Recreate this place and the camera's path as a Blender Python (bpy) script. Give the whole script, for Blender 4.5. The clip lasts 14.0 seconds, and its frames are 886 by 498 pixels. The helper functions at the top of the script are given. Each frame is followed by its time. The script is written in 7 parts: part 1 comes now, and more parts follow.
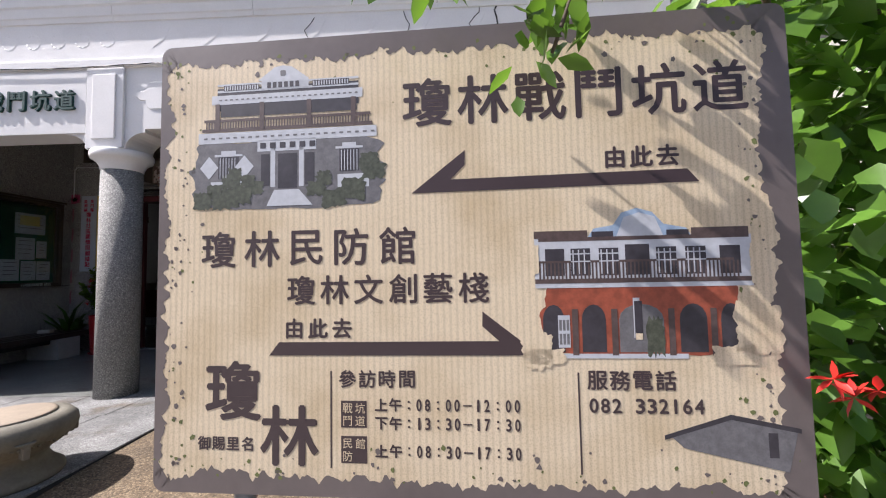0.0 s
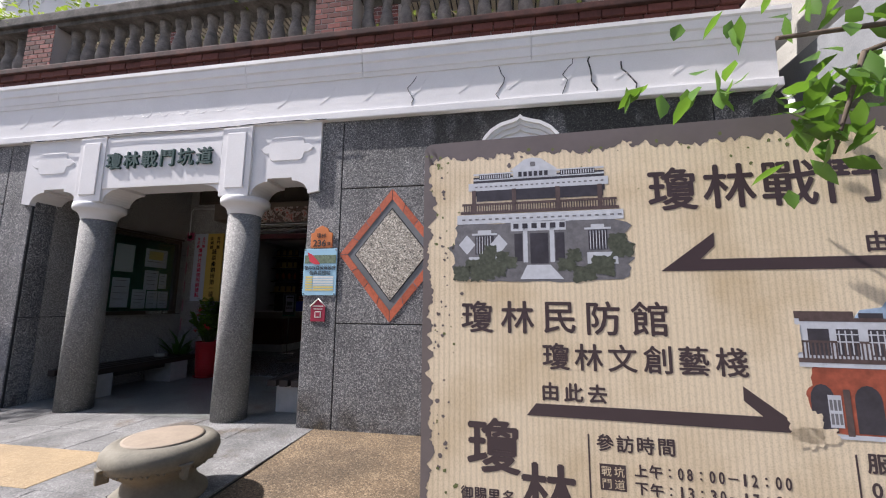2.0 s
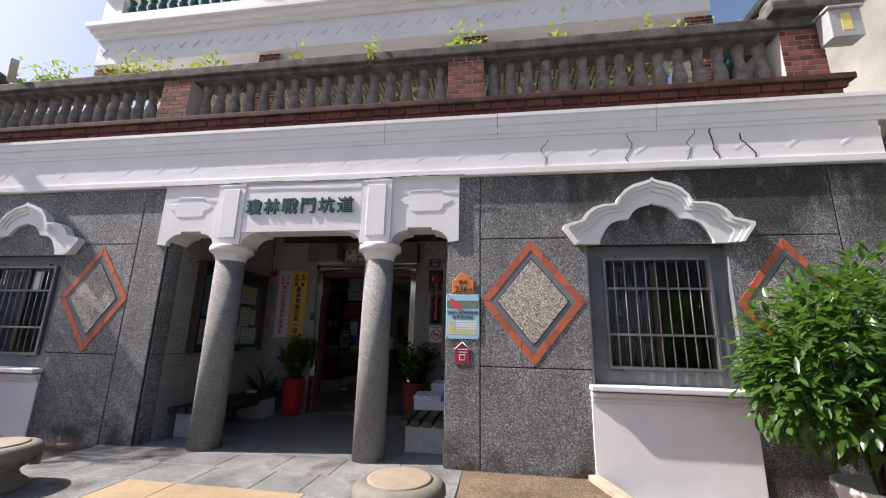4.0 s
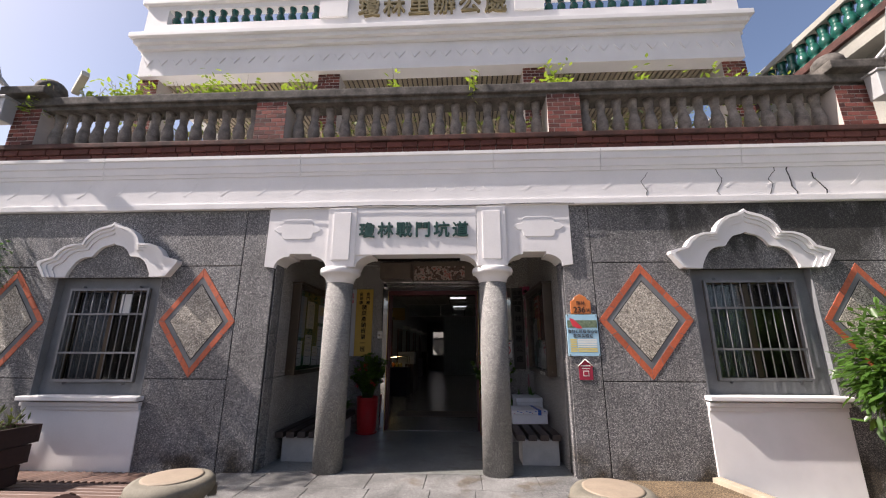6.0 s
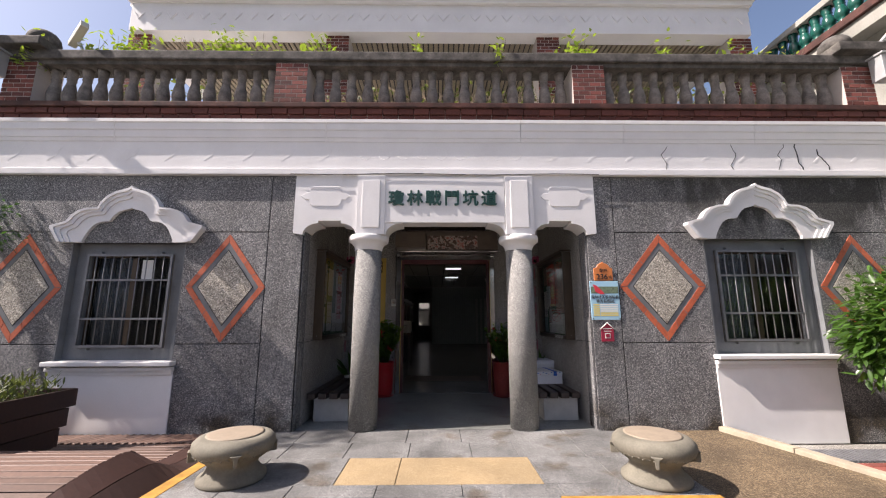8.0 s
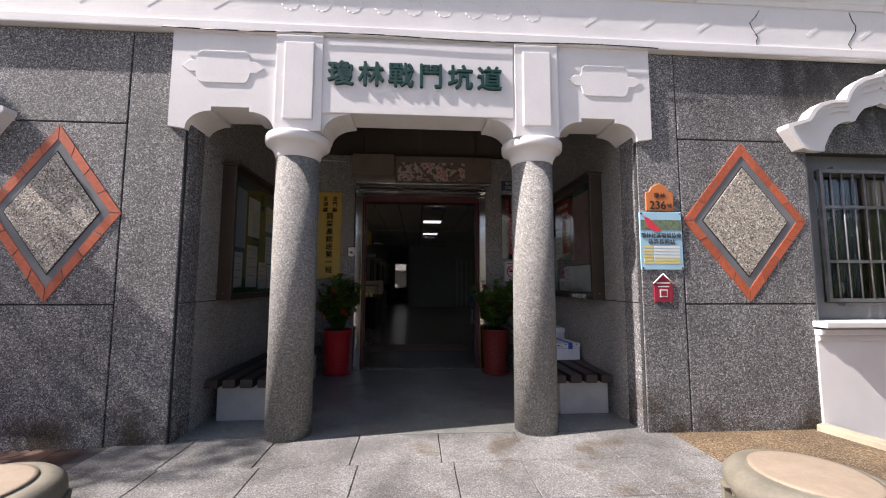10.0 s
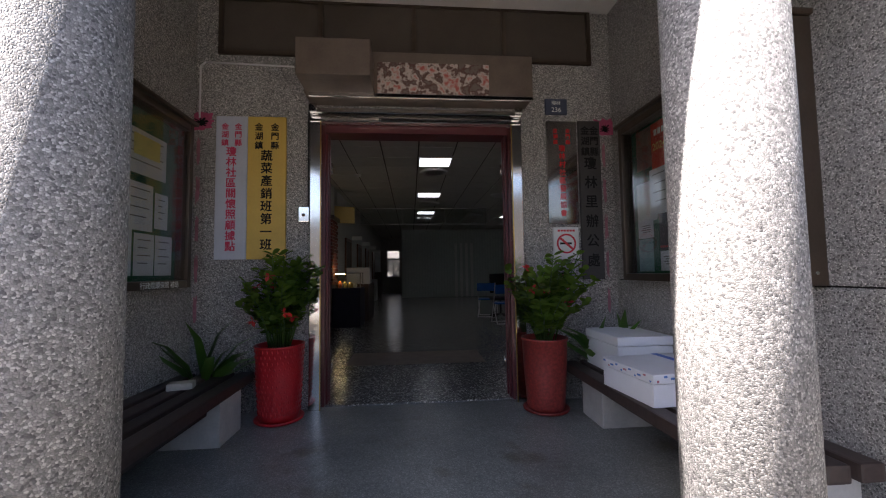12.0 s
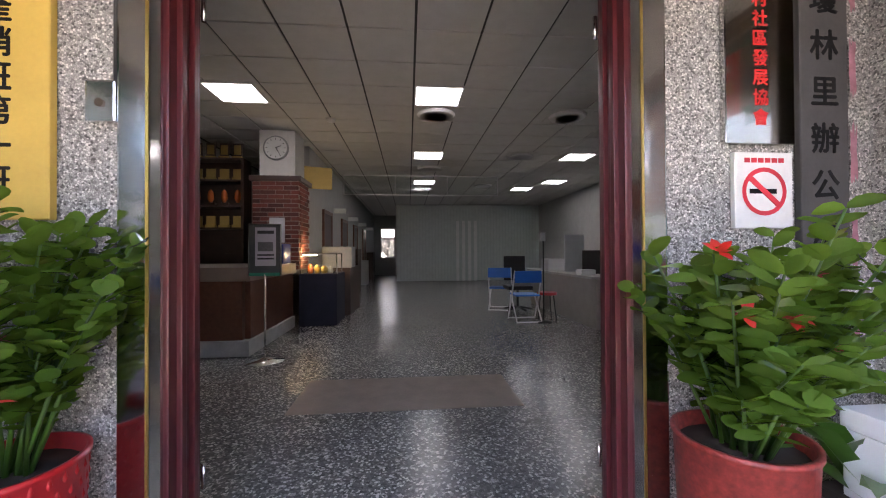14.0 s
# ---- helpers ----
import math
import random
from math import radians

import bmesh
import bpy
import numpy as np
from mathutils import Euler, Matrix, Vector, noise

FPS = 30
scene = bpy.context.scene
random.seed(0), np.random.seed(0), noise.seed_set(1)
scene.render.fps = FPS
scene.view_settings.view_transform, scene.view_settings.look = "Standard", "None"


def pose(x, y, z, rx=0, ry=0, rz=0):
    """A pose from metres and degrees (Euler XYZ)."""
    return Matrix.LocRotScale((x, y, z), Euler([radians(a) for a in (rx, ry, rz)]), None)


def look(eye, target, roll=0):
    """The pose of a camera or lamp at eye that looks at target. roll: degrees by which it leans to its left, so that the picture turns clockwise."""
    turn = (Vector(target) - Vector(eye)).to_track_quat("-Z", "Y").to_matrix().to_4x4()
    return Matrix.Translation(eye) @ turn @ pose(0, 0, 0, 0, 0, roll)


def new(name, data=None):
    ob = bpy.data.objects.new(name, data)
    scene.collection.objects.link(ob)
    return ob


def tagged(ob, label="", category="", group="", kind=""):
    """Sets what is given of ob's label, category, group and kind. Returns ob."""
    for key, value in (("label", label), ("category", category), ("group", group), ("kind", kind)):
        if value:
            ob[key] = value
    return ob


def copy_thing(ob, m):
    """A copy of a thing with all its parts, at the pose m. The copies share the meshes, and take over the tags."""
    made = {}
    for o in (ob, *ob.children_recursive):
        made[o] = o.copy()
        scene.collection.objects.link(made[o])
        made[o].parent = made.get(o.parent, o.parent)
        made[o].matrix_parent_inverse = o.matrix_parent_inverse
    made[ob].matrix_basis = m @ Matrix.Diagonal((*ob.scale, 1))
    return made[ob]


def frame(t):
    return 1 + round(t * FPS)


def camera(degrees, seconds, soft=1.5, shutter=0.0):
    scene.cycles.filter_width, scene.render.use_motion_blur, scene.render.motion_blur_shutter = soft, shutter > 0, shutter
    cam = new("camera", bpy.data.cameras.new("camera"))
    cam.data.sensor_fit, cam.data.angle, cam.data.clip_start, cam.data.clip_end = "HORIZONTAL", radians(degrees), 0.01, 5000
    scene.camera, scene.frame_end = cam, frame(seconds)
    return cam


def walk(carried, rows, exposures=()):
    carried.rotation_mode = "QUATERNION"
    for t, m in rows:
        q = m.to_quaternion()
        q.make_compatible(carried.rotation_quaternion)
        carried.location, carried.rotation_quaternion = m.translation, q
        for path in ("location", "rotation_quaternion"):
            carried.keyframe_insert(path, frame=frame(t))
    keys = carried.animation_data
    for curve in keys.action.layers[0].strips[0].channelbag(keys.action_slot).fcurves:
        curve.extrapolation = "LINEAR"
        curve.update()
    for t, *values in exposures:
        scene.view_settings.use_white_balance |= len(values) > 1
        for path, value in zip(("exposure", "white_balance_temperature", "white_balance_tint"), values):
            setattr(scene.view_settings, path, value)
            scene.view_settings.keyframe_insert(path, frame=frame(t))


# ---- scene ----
cam = camera(97.7, 14.0, 1.1)
# seconds, place in metres, pitch, roll and yaw in degrees
ROWS = [
    (0.0, 4.487, -3.727, 1.184, 3.24, 1.1, 2.01),
    (0.5, 4.471, -3.747, 1.194, 4.35, 1.11, 4.54),
    (1.0, 4.426, -3.763, 1.21, 5.63, 0.7, 7.04),
    (1.5, 4.291, -3.805, 1.238, 6.85, 0.19, 8.79),
    (2.0, 4.073, -3.876, 1.264, 8.11, -0.4, 9.51),
    (2.5, 3.809, -3.905, 1.266, 9.41, -0.9, 9.42),
    (3.0, 3.398, -4.001, 1.306, 10.98, -1.2, 9.03),
    (3.5, 2.968, -4.25, 1.343, 12.06, -1.3, 8.79),
    (6.0, 0.603, -4.97, 1.45, 14.24, -0.1, 2.81),
    (6.5, 0.249, -5.086, 1.454, 14.77, 0.1, 1.72),
    (7.0, -0.02, -5.206, 1.452, 14.18, 0.1, 0.83),
    (7.5, -0.073, -5.199, 1.415, 12.74, 0.1, 0.21),
    (8.0, -0.099, -5.079, 1.362, 10.25, 0.1, -0.73),
    (8.5, -0.073, -4.741, 1.328, 7.27, -0.0, -1.94),
    (11.0, -0.011, -2.043, 1.168, 4.73, 0.3, -4.49),
    (11.5, -0.037, -1.511, 1.153, 4.33, 0.8, -4.66),
    (12.0, -0.031, -1.01, 1.155, 3.42, 0.85, -4.74),
    (12.5, -0.026, -0.482, 1.139, 2.34, 0.75, -4.9),
    (13.0, -0.013, 0.043, 1.15, 1.65, 0.5, -5.05),
    (13.5, 0.016, 0.56, 1.163, 0.95, 0.36, -5.1),
    (14.0, 0.042, 1.065, 1.174, 0.54, 0.32, -5.1),
]
walk(cam, [(t, pose(x, y, z, 90 + pitch, roll, yaw)) for t, x, y, z, pitch, roll, yaw in ROWS],
     exposures=[(0.0, 1.16, 6200, 17), (2.0, 1.02, 6200, 17), (3.5, 1.04, 6300, 17), (6.0, 1.05, 6750, 19), (8.5, 1.1, 6700, 19), (11.0, 1.45, 6500, 19), (12.0, 2.42, 6450, 19), (12.5, 3.15, 6450, 20), (13.0, 3.78, 6650, 21), (14.0, 4.82, 6750, 22)])

# ---- world and sun ----
SUN_WAY = Vector((0.95, 0.16, -1.0)).normalized()
sky_world = bpy.data.worlds.new("sky")
sky_world.use_nodes = True
scene.world = sky_world
sky_tex = sky_world.node_tree.nodes.new("ShaderNodeTexSky")
sky_tex.sky_type, sky_tex.sun_disc = "NISHITA", False
sky_tex.sun_elevation, sky_tex.sun_rotation = radians(46.1), radians(260.4)
sky_tex.dust_density, sky_tex.air_density, sky_tex.ozone_density = 2.5, 1.0, 1.0
back_node = sky_world.node_tree.nodes["Background"]
back_node.inputs["Strength"].default_value = 0.085
sky_world.node_tree.links.new(sky_tex.outputs[0], back_node.inputs["Color"])
sun_data = bpy.data.lights.new("sun", "SUN")
sun_data.energy, sun_data.angle, sun_data.color = 5.0, radians(0.6), (1.0, 0.95, 0.87)
sun = new("sun", sun_data)
sun.matrix_world = look(-SUN_WAY * 30, (0, 0, 0))


# ---- materials ----
def material(name, base, rough=0.7, metal=0.0, spec=0.5):
    m = bpy.data.materials.new(name)
    m.use_nodes = True
    b = m.node_tree.nodes["Principled BSDF"]
    b.inputs["Base Color"].default_value = (*base, 1)
    b.inputs["Roughness"].default_value = rough
    b.inputs["Metallic"].default_value = metal
    b.inputs["Specular IOR Level"].default_value = spec
    return m


def node(m, kind, **values):
    n = m.node_tree.nodes.new(kind)
    for key, value in values.items():
        n.inputs[key].default_value = value
    return n


def link(m, a, b):
    m.node_tree.links.new(a, b)


def ramp(m, source, stops):
    r = m.node_tree.nodes.new("ShaderNodeValToRGB")
    r.color_ramp.elements[0].position, r.color_ramp.elements[0].color = stops[0][0], (*stops[0][1], 1)
    r.color_ramp.elements[1].position, r.color_ramp.elements[1].color = stops[-1][0], (*stops[-1][1], 1)
    for p, c in stops[1:-1]:
        r.color_ramp.elements.new(p).color = (*c, 1)
    link(m, source, r.inputs[0])
    return r.outputs[0]


def blend(m, a, b, fac, way="MIX"):
    x = m.node_tree.nodes.new("ShaderNodeMix")
    x.data_type, x.blend_type = "RGBA", way
    for sock, value in ((x.inputs[6], a), (x.inputs[7], b), (x.inputs[0], fac)):
        if isinstance(value, (int, float)):
            sock.default_value = value
        elif isinstance(value, tuple):
            sock.default_value = (*value, 1)
        else:
            link(m, value, sock)
    return x.outputs[2]


def coords(m):
    return m.node_tree.nodes.new("ShaderNodeNewGeometry").outputs["Position"]


def bump(m, height, strength=0.3, distance=0.01):
    n = node(m, "ShaderNodeBump", Strength=strength, Distance=distance)
    link(m, height, n.inputs["Height"])
    link(m, n.outputs[0], m.node_tree.nodes["Principled BSDF"].inputs["Normal"])


def paint(m, colour):
    link(m, colour, m.node_tree.nodes["Principled BSDF"].inputs["Base Color"])


def noise_tex(m, scale, detail=4.0, where=None, stretch=None, rough=0.55):
    n = node(m, "ShaderNodeTexNoise", Scale=scale, Detail=detail, Roughness=rough)
    p = where or coords(m)
    if stretch:
        mp = m.node_tree.nodes.new("ShaderNodeMapping")
        mp.inputs["Scale"].default_value = stretch
        link(m, p, mp.inputs["Vector"])
        p = mp.outputs[0]
    link(m, p, n.inputs["Vector"])
    return n.outputs["Fac"]


def cells(m, scale, feature="F1", out="Color"):
    v = node(m, "ShaderNodeTexVoronoi", Scale=scale)
    v.feature = feature
    link(m, coords(m), v.inputs["Vector"])
    return v.outputs[out]


def pebbles(name, dark, mid, light, scale=90.0, rough=0.8, relief=0.5, stain=0.3, gloss=0.5, mould=False, rust=False):
    """Washed aggregate: small stones of several greys in cement, with stains."""
    m = material(name, mid, rough, spec=gloss)
    tone = m.node_tree.nodes.new("ShaderNodeSeparateColor")
    link(m, cells(m, scale), tone.inputs[0])
    col = ramp(m, tone.outputs[0], [(0.0, dark), (0.35, mid), (0.62, mid), (1.0, light)])
    gap = cells(m, scale, "DISTANCE_TO_EDGE", "Distance")
    col = blend(m, dark, col, ramp(m, gap, [(0.0, (0.3,) * 3), (0.12, (1,) * 3)]))
    patches = ramp(m, noise_tex(m, 1.3, 6), [(0.35, (1 - stain,) * 3), (0.62, (1,) * 3)])
    drip = ramp(m, noise_tex(m, 3.0, 5, stretch=(1, 1, 0.15)), [(0.3, (1 - stain,) * 3), (0.55, (1,) * 3)])
    col = blend(m, col, patches, 1.0, "MULTIPLY")
    col = blend(m, col, drip, 0.6, "MULTIPLY")
    if rust:
        col = blend(m, col, (0.55, 0.42, 0.3), ramp(m, noise_tex(m, 2.2, 5), [(0.56, (0,) * 3), (0.66, (0.75,) * 3)]), "MULTIPLY")
    if mould:
        xyz = m.node_tree.nodes.new("ShaderNodeSeparateXYZ")
        link(m, coords(m), xyz.inputs[0])
        reach = node(m, "ShaderNodeMapRange")
        reach.inputs["From Min"].default_value, reach.inputs["From Max"].default_value = 2.1, 3.9
        link(m, xyz.outputs["X"], reach.inputs["Value"])
        height = node(m, "ShaderNodeMapRange")
        height.inputs["From Min"].default_value, height.inputs["From Max"].default_value = 2.25, 2.85
        link(m, xyz.outputs["Z"], height.inputs["Value"])
        both = m.node_tree.nodes.new("ShaderNodeMath")
        both.operation = "MULTIPLY"
        link(m, reach.outputs[0], both.inputs[0])
        link(m, height.outputs[0], both.inputs[1])
        streak = m.node_tree.nodes.new("ShaderNodeMath")
        streak.operation = "MULTIPLY"
        link(m, both.outputs[0], streak.inputs[0])
        link(m, ramp(m, noise_tex(m, 2.6, 6, stretch=(1, 1, 0.35)), [(0.36, (0.05,) * 3), (0.56, (1.5,) * 3)]), streak.inputs[1])
        col = blend(m, col, (0.2, 0.2, 0.19), streak.outputs[0], "MULTIPLY")
        # brown rain-splash growth along the foot of the panels
        low = node(m, "ShaderNodeMapRange")
        low.inputs["From Min"].default_value, low.inputs["From Max"].default_value = 0.42, 0.02
        link(m, xyz.outputs["Z"], low.inputs["Value"])
        splash = m.node_tree.nodes.new("ShaderNodeMath")
        splash.operation = "MULTIPLY"
        link(m, low.outputs[0], splash.inputs[0])
        link(m, ramp(m, noise_tex(m, 1.7, 6), [(0.44, (0,) * 3), (0.62, (1.6,) * 3)]), splash.inputs[1])
        col = blend(m, col, (0.3, 0.24, 0.17), splash.outputs[0], "MULTIPLY")
    paint(m, col)
    bump(m, ramp(m, gap, [(0.0, (0,) * 3), (0.3, (1,) * 3)]), relief, 0.004)
    return m


def plain(name, base, rough=0.6, metal=0.0, vary=0.12, scale=6.0, fine=60.0, relief=0.1, spec=0.5):
    """One colour with two scales of tone, and fine relief."""
    m = material(name, base, rough, metal, spec)
    big = ramp(m, noise_tex(m, scale, 5), [(0.3, (1 - vary,) * 3), (0.7, (1,) * 3)])
    small = noise_tex(m, fine, 4)
    col = blend(m, base, big, 1.0, "MULTIPLY")
    paint(m, blend(m, col, ramp(m, small, [(0.3, (1 - vary / 2,) * 3), (0.7, (1,) * 3)]), 1.0, "MULTIPLY"))
    if relief:
        bump(m, small, relief, 0.004)
    return m


def tinted(name, base, rough=0.6, spread=0.25, scale=40.0, relief=0.15):
    """Pieces whose tone differs from one to the next."""
    m = material(name, base, rough)
    info = m.node_tree.nodes.new("ShaderNodeObjectInfo")
    isl = m.node_tree.nodes.new("ShaderNodeNewGeometry")
    add = m.node_tree.nodes.new("ShaderNodeMath")
    add.operation = "ADD"
    link(m, info.outputs["Random"], add.inputs[0])
    link(m, isl.outputs["Random Per Island"], add.inputs[1])
    fr = m.node_tree.nodes.new("ShaderNodeMath")
    fr.operation = "FRACT"
    link(m, add.outputs[0], fr.inputs[0])
    dark, light = tuple(c * (1 - spread) for c in base), tuple(min(1, c * (1 + spread)) for c in base)
    col = ramp(m, fr.outputs[0], [(0.0, dark), (1.0, light)])
    grain = noise_tex(m, scale, 5)
    paint(m, blend(m, col, ramp(m, grain, [(0.3, (0.72,) * 3), (0.65, (1,) * 3)]), 1.0, "MULTIPLY"))
    bump(m, grain, relief, 0.004)
    return m


def leafy(name, dark, light, rough=0.45):
    m = tinted(name, tuple((a + b) / 2 for a, b in zip(dark, light)), rough, 0.45, 25.0, 0.05)
    b = m.node_tree.nodes["Principled BSDF"]
    t = m.node_tree.nodes.new("ShaderNodeBsdfTranslucent")
    t.inputs["Color"].default_value = (light[0] * 1.6, light[1] * 1.7, light[2], 1)
    mixed = m.node_tree.nodes.new("ShaderNodeMixShader")
    mixed.inputs[0].default_value = 0.3
    out = m.node_tree.nodes["Material Output"]
    link(m, b.outputs[0], mixed.inputs[1])
    link(m, t.outputs[0], mixed.inputs[2])
    link(m, mixed.outputs[0], out.inputs["Surface"])
    return m


def glowing(name, colour, strength):
    m = material(name, colour, 0.5)
    b = m.node_tree.nodes["Principled BSDF"]
    b.inputs["Emission Color"].default_value = (*colour, 1)
    b.inputs["Emission Strength"].default_value = strength
    return m


def glassy(name, tint=(0.9, 0.95, 0.95), rough=0.02):
    m = material(name, tint, rough)
    b = m.node_tree.nodes["Principled BSDF"]
    b.inputs["Transmission Weight"].default_value = 1.0
    b.inputs["IOR"].default_value = 1.45
    return m


GREY = pebbles("grey_aggregate", (0.045, 0.045, 0.05), (0.185, 0.185, 0.19), (0.56, 0.55, 0.53), 112, mould=True)
GREY_COL = pebbles("column_aggregate", (0.085, 0.085, 0.083), (0.24, 0.236, 0.225), (0.5, 0.485, 0.46), 150, stain=0.15)
PORCH = pebbles("porch_aggregate", (0.075, 0.072, 0.068), (0.36, 0.35, 0.33), (0.8, 0.77, 0.72), 145, stain=0.15)
DIA_FILL = pebbles("cream_aggregate", (0.07, 0.065, 0.055), (0.42, 0.38, 0.32), (0.85, 0.8, 0.7), 92, stain=0.1)
SAND = pebbles("sand_aggregate", (0.05, 0.034, 0.02), (0.165, 0.115, 0.064), (0.34, 0.26, 0.165), 105, stain=0.45, relief=0.3)
TERRAZZO = pebbles("terrazzo", (0.07, 0.07, 0.068), (0.16, 0.16, 0.153), (0.72, 0.7, 0.65), 72, rough=0.24, relief=0.03, stain=0.15)
PORCH_FLOOR = pebbles("porch_terrazzo", (0.13, 0.14, 0.13), (0.23, 0.24, 0.228), (0.4, 0.4, 0.38), 140, rough=0.35, relief=0.03, stain=0.3, rust=True)
WINDOW_GLASS = glassy("window_glass")
WINDOW_GLASS.node_tree.nodes["Principled BSDF"].inputs["Specular IOR Level"].default_value = 0.4
WHITE = plain("white_paint", (0.72, 0.71, 0.71), 0.6, vary=0.1, scale=2.5)
WHITE2 = plain("upper_white_paint", (0.74, 0.73, 0.73), 0.65, vary=0.12, scale=1.5)
PLASTER = plain("grey_plaster", (0.2, 0.21, 0.22), 0.8, vary=0.35, scale=3.0)
JOINT = plain("dark_joint", (0.03, 0.03, 0.032), 0.9)
BRICK = tinted("red_brick", (0.17, 0.05, 0.038), 0.85, 0.6)
BRICK_ORANGE = tinted("orange_tile", (0.5, 0.12, 0.055), 0.6, 0.15)
LEDGE_BRICK = tinted("dark_ledge_brick", (0.12, 0.038, 0.03), 0.85, 0.25)
MORTAR = plain("mortar", (0.46, 0.42, 0.39), 0.9)
LEDGE = plain("red_ledge", (0.12, 0.045, 0.035), 0.85, vary=0.8, scale=4.0, fine=30.0, relief=0.4)
STONE = plain("weathered_stone", (0.17, 0.155, 0.14), 0.9, vary=0.75, scale=5.0, fine=25.0, relief=0.5)
BALUST = plain("baluster_cement", (0.3, 0.265, 0.235), 0.85, vary=0.6, scale=9.0, relief=0.3)
SLAB = pebbles("granite_slab", (0.09, 0.09, 0.09), (0.215, 0.215, 0.21), (0.4, 0.4, 0.39), 150, 0.7, 0.15, 0.5, rust=True)
SLAB_BEIGE = pebbles("beige_slab", (0.22, 0.155, 0.08), (0.35, 0.255, 0.14), (0.48, 0.38, 0.24), 160, 0.8, 0.15, 0.2)
YELLOW = plain("worn_yellow_paint", (0.55, 0.29, 0.05), 0.7, vary=0.5, scale=9.0)
WOOD_DECK = tinted("deck_wood", (0.135, 0.08, 0.06), 0.6, 0.25, 30.0)
WOOD_DARK = tinted("dark_plank", (0.045, 0.02, 0.015), 0.55, 0.25, 30.0)
BENCH_WOOD = tinted("bench_wood", (0.05, 0.035, 0.03), 0.5, 0.2, 30.0)
CONCRETE = plain("pale_concrete", (0.5, 0.49, 0.46), 0.8, vary=0.2)
STEEL = plain("stainless_steel", (0.7, 0.69, 0.67), 0.12, 1.0, vary=0.08, relief=0.02)
GRILLE = plain("grille_metal", (0.24, 0.245, 0.26), 0.5, 0.4, vary=0.35)
MAROON = plain("maroon_frame", (0.1, 0.018, 0.022), 0.3, vary=0.15)
BRONZE = plain("bronze_frame", (0.1, 0.075, 0.055), 0.35, 0.6, vary=0.2)
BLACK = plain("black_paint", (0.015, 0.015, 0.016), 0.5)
DARK_ROOM = plain("room_shade_and_panel_grey", (0.08, 0.085, 0.085), 0.8)
GLASS = glassy("pane_glass")
WALL_IN = plain("inner_wall", (0.5, 0.5, 0.48), 0.8, vary=0.1)
CEIL = plain("ceiling_tile", (0.62, 0.61, 0.58), 0.9, vary=0.08)
GROUND = pebbles("street", (0.12, 0.115, 0.105), (0.31, 0.295, 0.27), (0.5, 0.48, 0.44), 105, 0.85, 0.3, 0.3)


# ---- mesh helpers ----
def box(bm, x0, x1, y0, y1, z0, z1, m=None):
    v = [bm.verts.new((x, y, z)) for x in (x0, x1) for y in (y0, y1) for z in (z0, z1)]
    faces = [bm.faces.new([v[i] for i in f]) for f in ((0, 1, 3, 2), (4, 6, 7, 5), (0, 4, 5, 1), (2, 3, 7, 6), (0, 2, 6, 4), (1, 5, 7, 3))]
    if m is not None:
        bmesh.ops.transform(bm, matrix=m, verts=v)
    return faces


def boxes(*dims):
    bm = bmesh.new()
    for d in dims:
        box(bm, *d)
    return bm


def bevelled(bm, width=0.008, segments=2):
    bmesh.ops.bevel(bm, geom=list(bm.edges), offset=width, segments=segments, profile=0.7, affect="EDGES", clamp_overlap=True)
    return bm


def slab(*dims, width=0.008, segments=2):
    return bevelled(boxes(dims), width, segments)


def lathe(profile, steps=32, bm=None, m=None):
    """A turned body from (radius, height) pairs."""
    bm = bm or bmesh.new()
    rings = []
    for r, z in profile:
        rings.append([bm.verts.new((r * math.cos(a), r * math.sin(a), z)) for a in (2 * math.pi * i / steps for i in range(steps))])
    made = [v for ring in rings for v in ring]
    for a, b in zip(rings, rings[1:]):
        for i in range(steps):
            bm.faces.new((a[i], a[(i + 1) % steps], b[(i + 1) % steps], b[i])).smooth = True
    bm.faces.new(rings[0][::-1])
    bm.faces.new(rings[-1])
    if m is not None:
        bmesh.ops.transform(bm, matrix=m, verts=made)
    return bm


def rod(a, b, r, bm=None, steps=10):
    a, b = Vector(a), Vector(b)
    turn = (b - a).to_track_quat("Z", "Y").to_matrix().to_4x4()
    return lathe([(r, 0), (r, (b - a).length)], steps, bm, Matrix.Translation(a) @ turn)


def prism(outline, y0, y1, bm=None, m=None):
    """A flat outline of (x, z) pairs, pushed from y0 to y1."""
    bm = bm or bmesh.new()
    front = [bm.verts.new((x, y0, z)) for x, z in outline]
    rear = [bm.verts.new((x, y1, z)) for x, z in outline]
    bm.faces.new(front)
    bm.faces.new(rear[::-1])
    n = len(outline)
    for i in range(n):
        bm.faces.new((front[i], rear[i], rear[(i + 1) % n], front[(i + 1) % n]))
    bmesh.ops.recalc_face_normals(bm, faces=bm.faces)
    if m is not None:
        bmesh.ops.transform(bm, matrix=m, verts=front + rear)
    return bm


def tube_along(points, r, bm=None, steps=8):
    bm = bm or bmesh.new()
    for a, b in zip(points, points[1:]):
        rod(a, b, r, bm, steps)
    return bm


def mesh_of(name, bm, mat):
    me = bpy.data.meshes.new(name)
    bmesh.ops.recalc_face_normals(bm, faces=bm.faces)
    bm.to_mesh(me)
    bm.free()
    if mat:
        me.materials.append(mat)
    return me


def part(name, bm, mat, parent, label=""):
    ob = new(name, mesh_of(name, bm, mat))
    ob.parent = parent
    return tagged(ob, label) if label else ob


def thing(name, place, label, category, group="", turn=0.0, kind=""):
    ob = new(name)
    ob.empty_display_size = 0.2
    ob.matrix_world = pose(*place, 0, 0, turn)
    return tagged(ob, label, category, group, kind)


